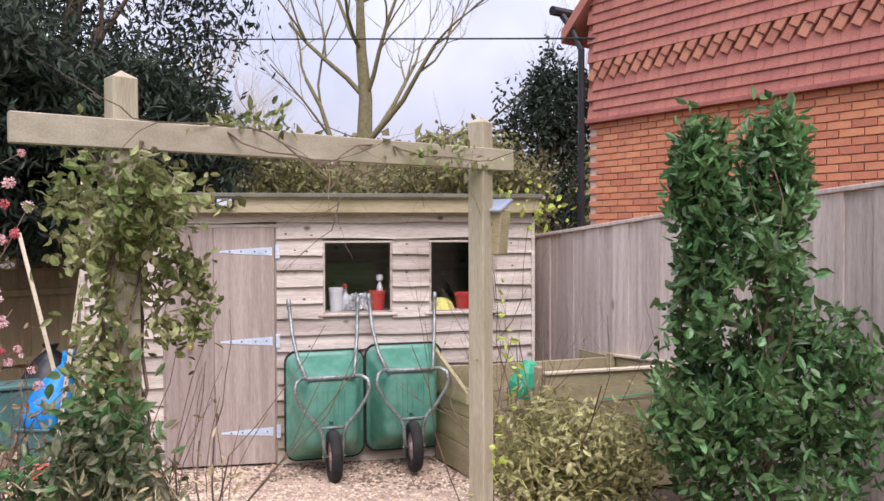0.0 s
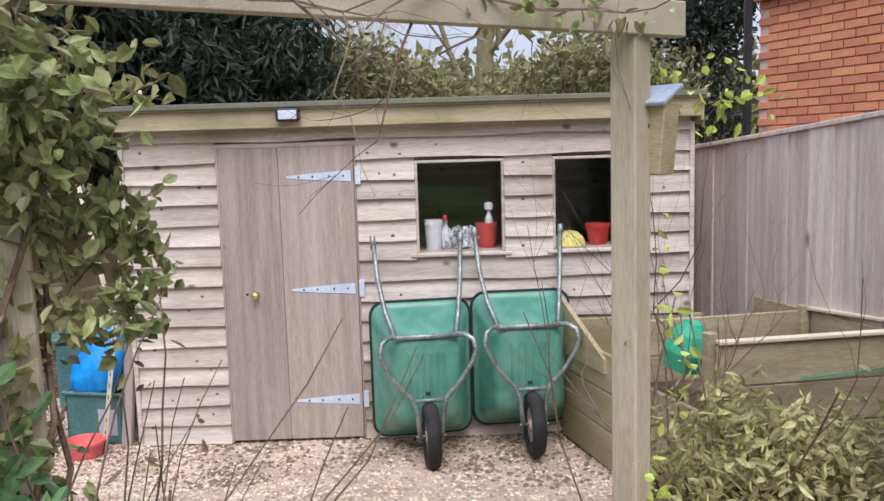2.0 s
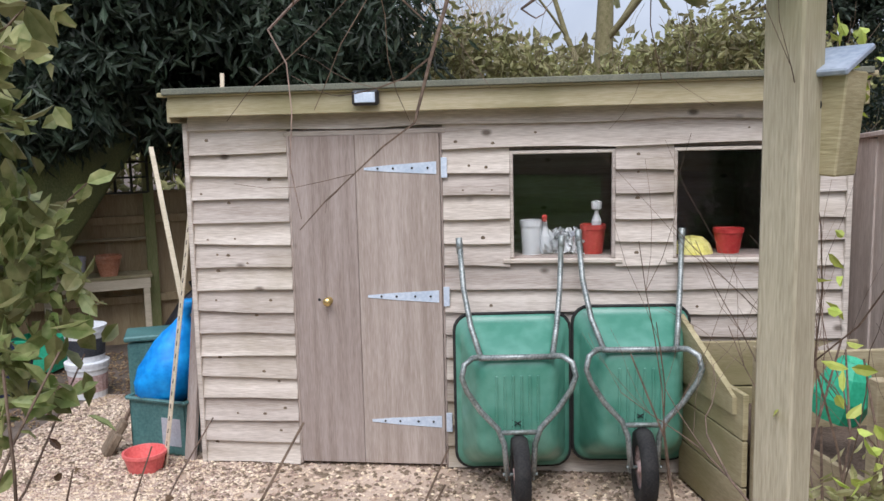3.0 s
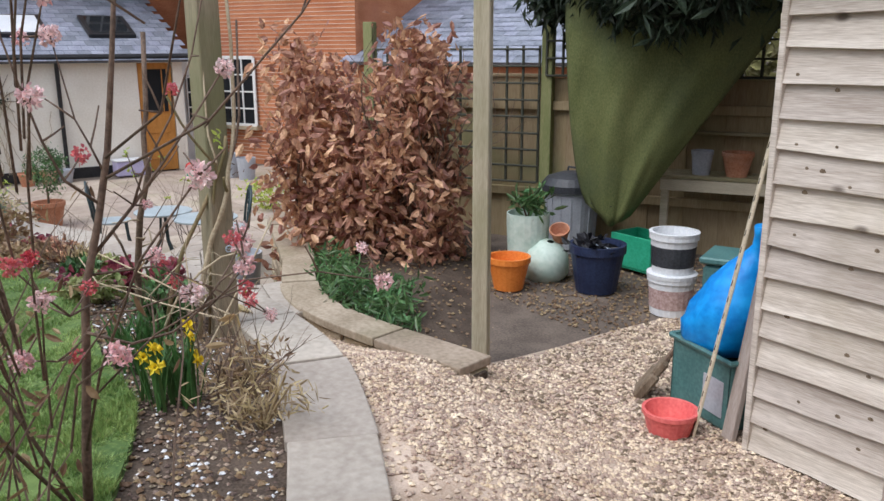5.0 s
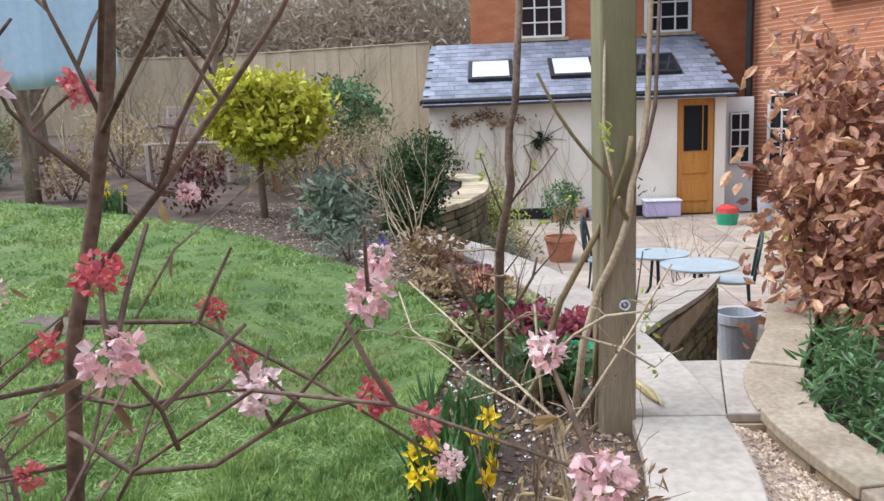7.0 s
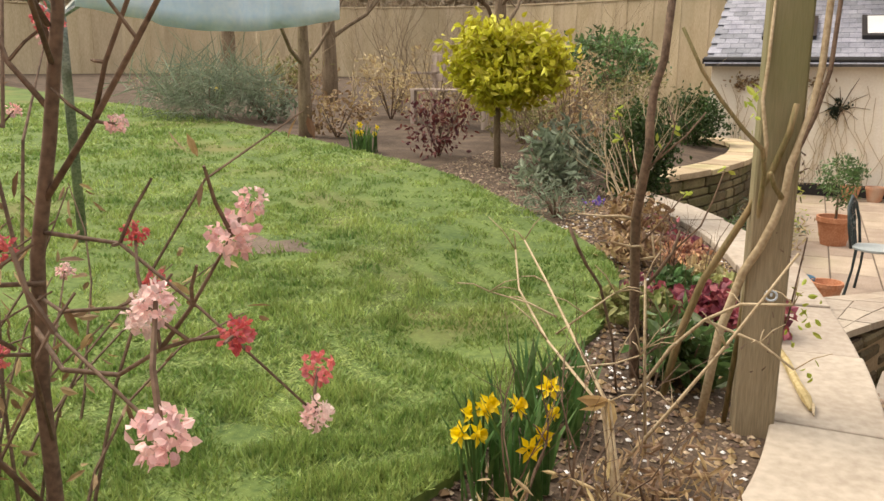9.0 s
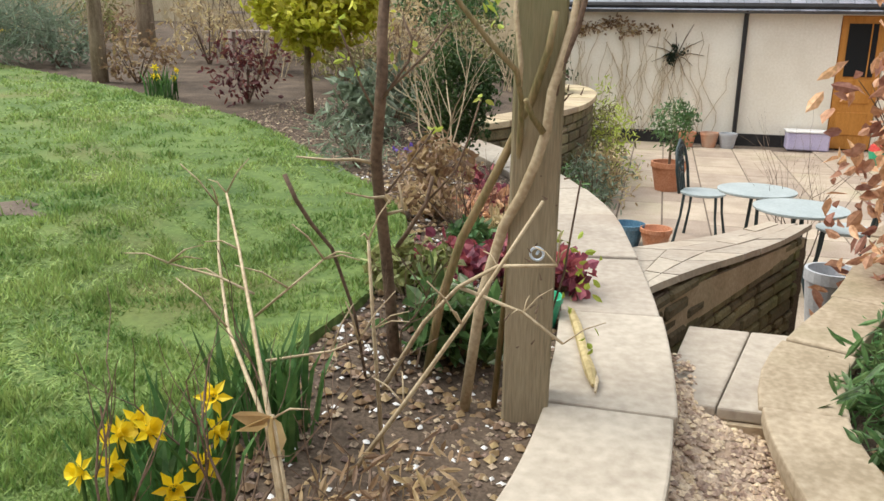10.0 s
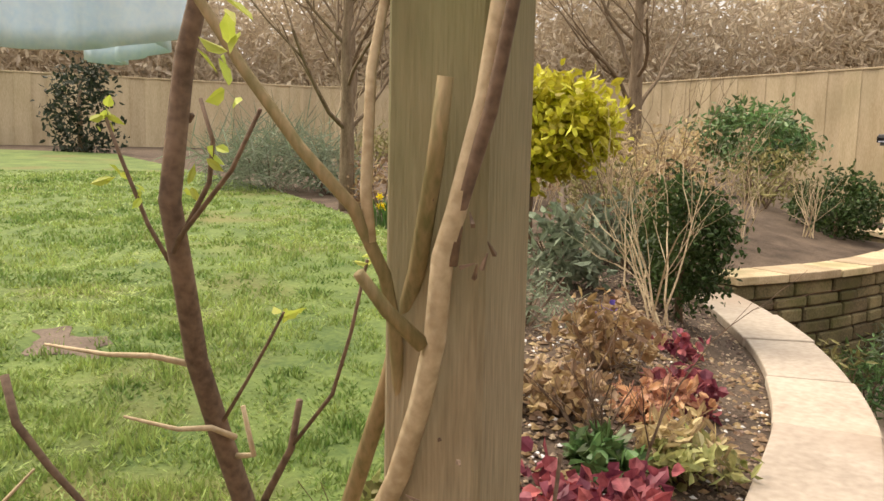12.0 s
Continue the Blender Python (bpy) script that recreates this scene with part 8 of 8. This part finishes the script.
for i, (x, y, m_) in enumerate(((-13.7, -0.95, TERRA), (-13.75, -0.6, TERRA), (-13.75, -0.32, GREYP))):
    pot("plant_pot", "pot standing against the garden room", (x, y, PATIO_Z), 0.1, 0.14, 0.24, m_, group="terrace pots")
pot("planter", "grey square-shouldered planter by the door", (-12.6, 2.3, PATIO_Z), 0.14, 0.17, 0.45, GREYP, "planter", "grey planters", rim=False)
pot("planter", "grey square-shouldered planter by the door", (-12.2, 2.45, PATIO_Z), 0.14, 0.17, 0.4, GREYP, "planter", "grey planters", rim=False)
pot("planter", "pale stone planter at the foot of the steps", (-5.4, -0.28, PATIO_Z), 0.12, 0.16, 0.42, GREYP, "planter")
bx = thing("storage_box", "lilac translucent plastic storage box", "box")
part("body", Acc().box((-13.95, 0.88, PATIO_Z + 0.15), (0.34, 0.62, 0.28), 0, 0.02), mat("lilac_plastic", (0.42, 0.38, 0.6), (0.58, 0.54, 0.74), 3, 0.35, 0.05), bx)
part("lid", Acc().box((-13.95, 0.88, PATIO_Z + 0.3), (0.37, 0.66, 0.03), 0, 0.01), PLASTW, bx)
toy = thing("toy_bucket", "red lidded green toy bucket by the door", "bucket")
part("body", Acc().lathe([(0, 0), (0.15, 0), (0.19, 0.2), (0, 0.2)], c=(-12.75, 1.7, PATIO_Z), n=18), GREENP, toy)
part("lid", Acc().lathe([(0.19, 0.2), (0.17, 0.28), (0.08, 0.33), (0, 0.34)], c=(-12.75, 1.7, PATIO_Z), n=18), REDP, toy, "red lid")
for i, (x, y, rr, h, m_) in enumerate(((-8.3, -2.0, 0.4, 0.4, GREYLEAF), (-8.9, -1.9, 0.4, 0.34, STRAW), (-9.4, -2.0, 0.4, 0.4, OLIVELEAF), (-7.7, -2.2, 0.35, 0.3, GLOSSY), (-10.4, -2.0, 0.5, 0.4, LIME), (-7.2, -2.35, 0.3, 0.34, OLIVELEAF), (-11.2, -2.1, 0.5, 0.5, OLIVELEAF), (-12.2, -2.3, 0.5, 0.55, LIME))):
    clump_plant("wall_shrub", "mixed low shrub under the raised bed wall", (x, y, PATIO_Z), (rr, rr * 0.8, h), 620, (0.08, 0.022), m_, 230 + i, "shrub", "shrubs under the wall", 0.0, 12)
twiggy((-6.9, -0.3, PATIO_Z + 0.0), 0.9, 6, 241, "small bare shrub on the terrace", TWIG)

# ---- fine scatter ----
def scatter_stones(name, test, box, n, size, zfn, material, label, seed):
    gg = np.random.default_rng(seed)
    xs, ys = gg.uniform(box[0], box[1], n), gg.uniform(box[2], box[3], n)
    v, f = [], []
    k = 0
    for x, y in zip(xs, ys):
        x, y = float(x), float(y)
        if not test(x, y):
            continue
        r = size * gg.uniform(0.5, 1.3)
        a = gg.uniform(0, 6.28)
        z = zfn(x, y) + r * 0.25
        ca, sa = math.cos(a) * r, math.sin(a) * r
        q = gg.uniform(0.5, 0.9)
        v += [(x + ca, y + sa, z), (x - sa * q, y + ca * q, z - 0.001), (x - ca * 0.9, y - sa * 0.9, z), (x + sa * q, y - ca * q, z), (x + ca * 0.2, y, z + r * 0.5), (x, y, z - r * 0.5)]
        f += [(k, k + 1, k + 4), (k + 1, k + 2, k + 4), (k + 2, k + 3, k + 4), (k + 3, k, k + 4), (k + 1, k, k + 5), (k + 2, k + 1, k + 5), (k + 3, k + 2, k + 5), (k, k + 3, k + 5)]
        k += 6
    me = bpy.data.meshes.new(name)
    me.from_pydata(v, [], f)
    solo(name, me, material, label, "stones", "stuff")


scatter_stones("gravel_stones", on_gravel, (-2.5, 3.4, -3.2, 1.2), 30000, 0.015, gravel_z, PEBBLE, "loose buff pea gravel stones", 4)
scatter_stones("gravel_stones", lambda x, y: on_gravel(x, y) or (-1.45 < x < -0.1 and 0 < y < 1.1 and math.sin(x * 9 + y * 4) > y * 1.4 - 0.6), (-2.8, 0.4, -1.6, 1.1), 26000, 0.013, lambda x, y: gravel_z(x, y) + 0.004, PEBBLE, "loose buff pea gravel stones", 14)
scatter_stones("dark_chips", lambda x, y: on_gravel(x, y) and (y > -0.8 - 0.3 * math.sin(x * 3)), (-1.5, 3.0, -1.2, 1.0), 4200, 0.02, gravel_z, BARK, "dark bark chips and dead leaves on gravel", 5)
scatter_stones("bed_litter", lambda x, y: x < -1.5 and y > float(np.interp(x, (-4.5, -3.15, -2.4, -1.55), (-0.05, -0.6, -0.78, -0.64))) and y < -0.42 + (-1.48 - x) * 0.8 + 0.1, (-4.4, -1.5, -0.85, 1.4), 1500, 0.017, ground_z, BROWNLEAF, "fallen brown beech leaves on dark soil", 16)
scatter_stones("earth_chips", lambda x, y: y > 0.5, (-3.6, -0.05, 0.4, 2.6), 5200, 0.016, lambda x, y: -0.005, BROWNLEAF, "chips and dead leaves on bare earth", 6)


def in_border(x, y):
    return coping_side(x, y) < -0.18 and not inside(x, y, lawn_pts) and x > -7


CHIP = mat("mulch_chip", (0.07, 0.05, 0.038), (0.42, 0.32, 0.25), 20, 0.9, 0.0, 90, rand=0.6)
scatter_stones("mulch", in_border, (-6.9, 0.7, -4.5, -1.5), 26000, 0.0125, ground_z, CHIP, "dark soil crumbs, bark mulch and leaf litter", 7)
scatter_stones("leaf_litter", in_border, (-5.0, 0.6, -3.0, -1.5), 4200, 0.019, ground_z, BROWNLEAF, "dry leaf litter in the border", 8)
scatter_stones("shell_chips", in_border, (-4.5, 0.4, -3.0, -1.5), 1700, 0.0115, ground_z, PLASTW, "pale crushed shell in the border", 9)

gg = np.random.default_rng(77)
n = 380000
dist = 0.4 + 11 * gg.uniform(0, 1, n) ** 1.5
an = gg.uniform(math.radians(150), math.radians(292), n)
gxs, gys = -0.6 + dist * np.cos(an), -1.7 + dist * np.sin(an)
lp = np.array(lawn_pts)
ins = np.zeros(n, bool)
for (x0, y0), (x1, y1) in zip(lawn_pts, lawn_pts[1:] + lawn_pts[:1]):
    c = (y0 > gys) != (y1 > gys)
    ins ^= c & (gxs < (x1 - x0) * (gys - y0) / (y1 - y0 + 1e-12) + x0)
bare = ((gxs + 2.8) / 0.16) ** 2 + ((gys + 4.1) / 0.29) ** 2 < gg.uniform(0.0, 1.3, n)
gxs, gys, dist = gxs[ins & ~bare], gys[ins & ~bare], dist[ins & ~bare]
n = len(gxs)
patchy = np.sin(gxs * 2.3 + 1.3 * np.sin(gys * 1.9)) * np.sin(gys * 2.7 + gxs)
patchy = patchy * 0.5 + 0.8 * np.sin(gxs * 9 + 2 * np.sin(gys * 7)) * np.sin(gys * 11 + 2 * np.sin(gxs * 6))
tuft = np.sin(gxs * 17 + 3 * np.sin(gys * 5)) * np.sin(gys * 15 + 3 * np.sin(gxs * 6 + 1))
hgt = np.maximum(0.004, 0.02 + 0.014 * patchy + 0.018 * tuft) * gg.uniform(0.6, 1.4, n)
wid = 0.0022 + 0.0011 * dist
a = gg.uniform(0, 6.28, n)
lean = gg.normal(size=(n, 2)) * 0.016
z0 = 0.42 + 0.05 * ((-gxs - 1.5) * 0.6 + (-gys - 1.8) * 0.8) - 0.004
v = np.stack([np.stack([gxs - np.cos(a) * wid, gys - np.sin(a) * wid, z0], 1), np.stack([gxs + np.cos(a) * wid, gys + np.sin(a) * wid, z0], 1), np.stack([gxs + lean[:, 0], gys + lean[:, 1], z0 + hgt], 1)], 1).reshape(-1, 3)
gm = bpy.data.meshes.new("grass")
gm.from_pydata(v.tolist(), [], np.arange(3 * n).reshape(-1, 3).tolist())
solo("grass", gm, GRASS, "short green grass of the lawn", "grass", "stuff")
bp = Acc()
rim = [(0.62 * math.cos(t) * (0.2 + 0.07 * math.sin(3 * t + 1) + 0.05 * math.sin(7 * t)), 0.62 * math.sin(t) * (0.36 + 0.1 * math.sin(2 * t) + 0.06 * math.sin(5 * t + 2))) for t in np.linspace(0, 2 * math.pi, 49)[:-1]]
bp.v = [(-2.8 + u * k, -4.1 + w * k, lawn_z(-2.8 + u * k, -4.1 + w * k) + h) for k, h in ((1, 0.002), (0.6, 0.005)) for u, w in rim] + [(-2.8, -4.1, lawn_z(-2.8, -4.1) + 0.006)]
bp.f = [(i, (i + 1) % 48, 48 + (i + 1) % 48, 48 + i) for i in range(48)] + [(48 + i, 48 + (i + 1) % 48, 96) for i in range(48)]
solo("bare_patch", bp, DIRT, "worn bare earth patch in the lawn", "earth", "structure", smooth=True)
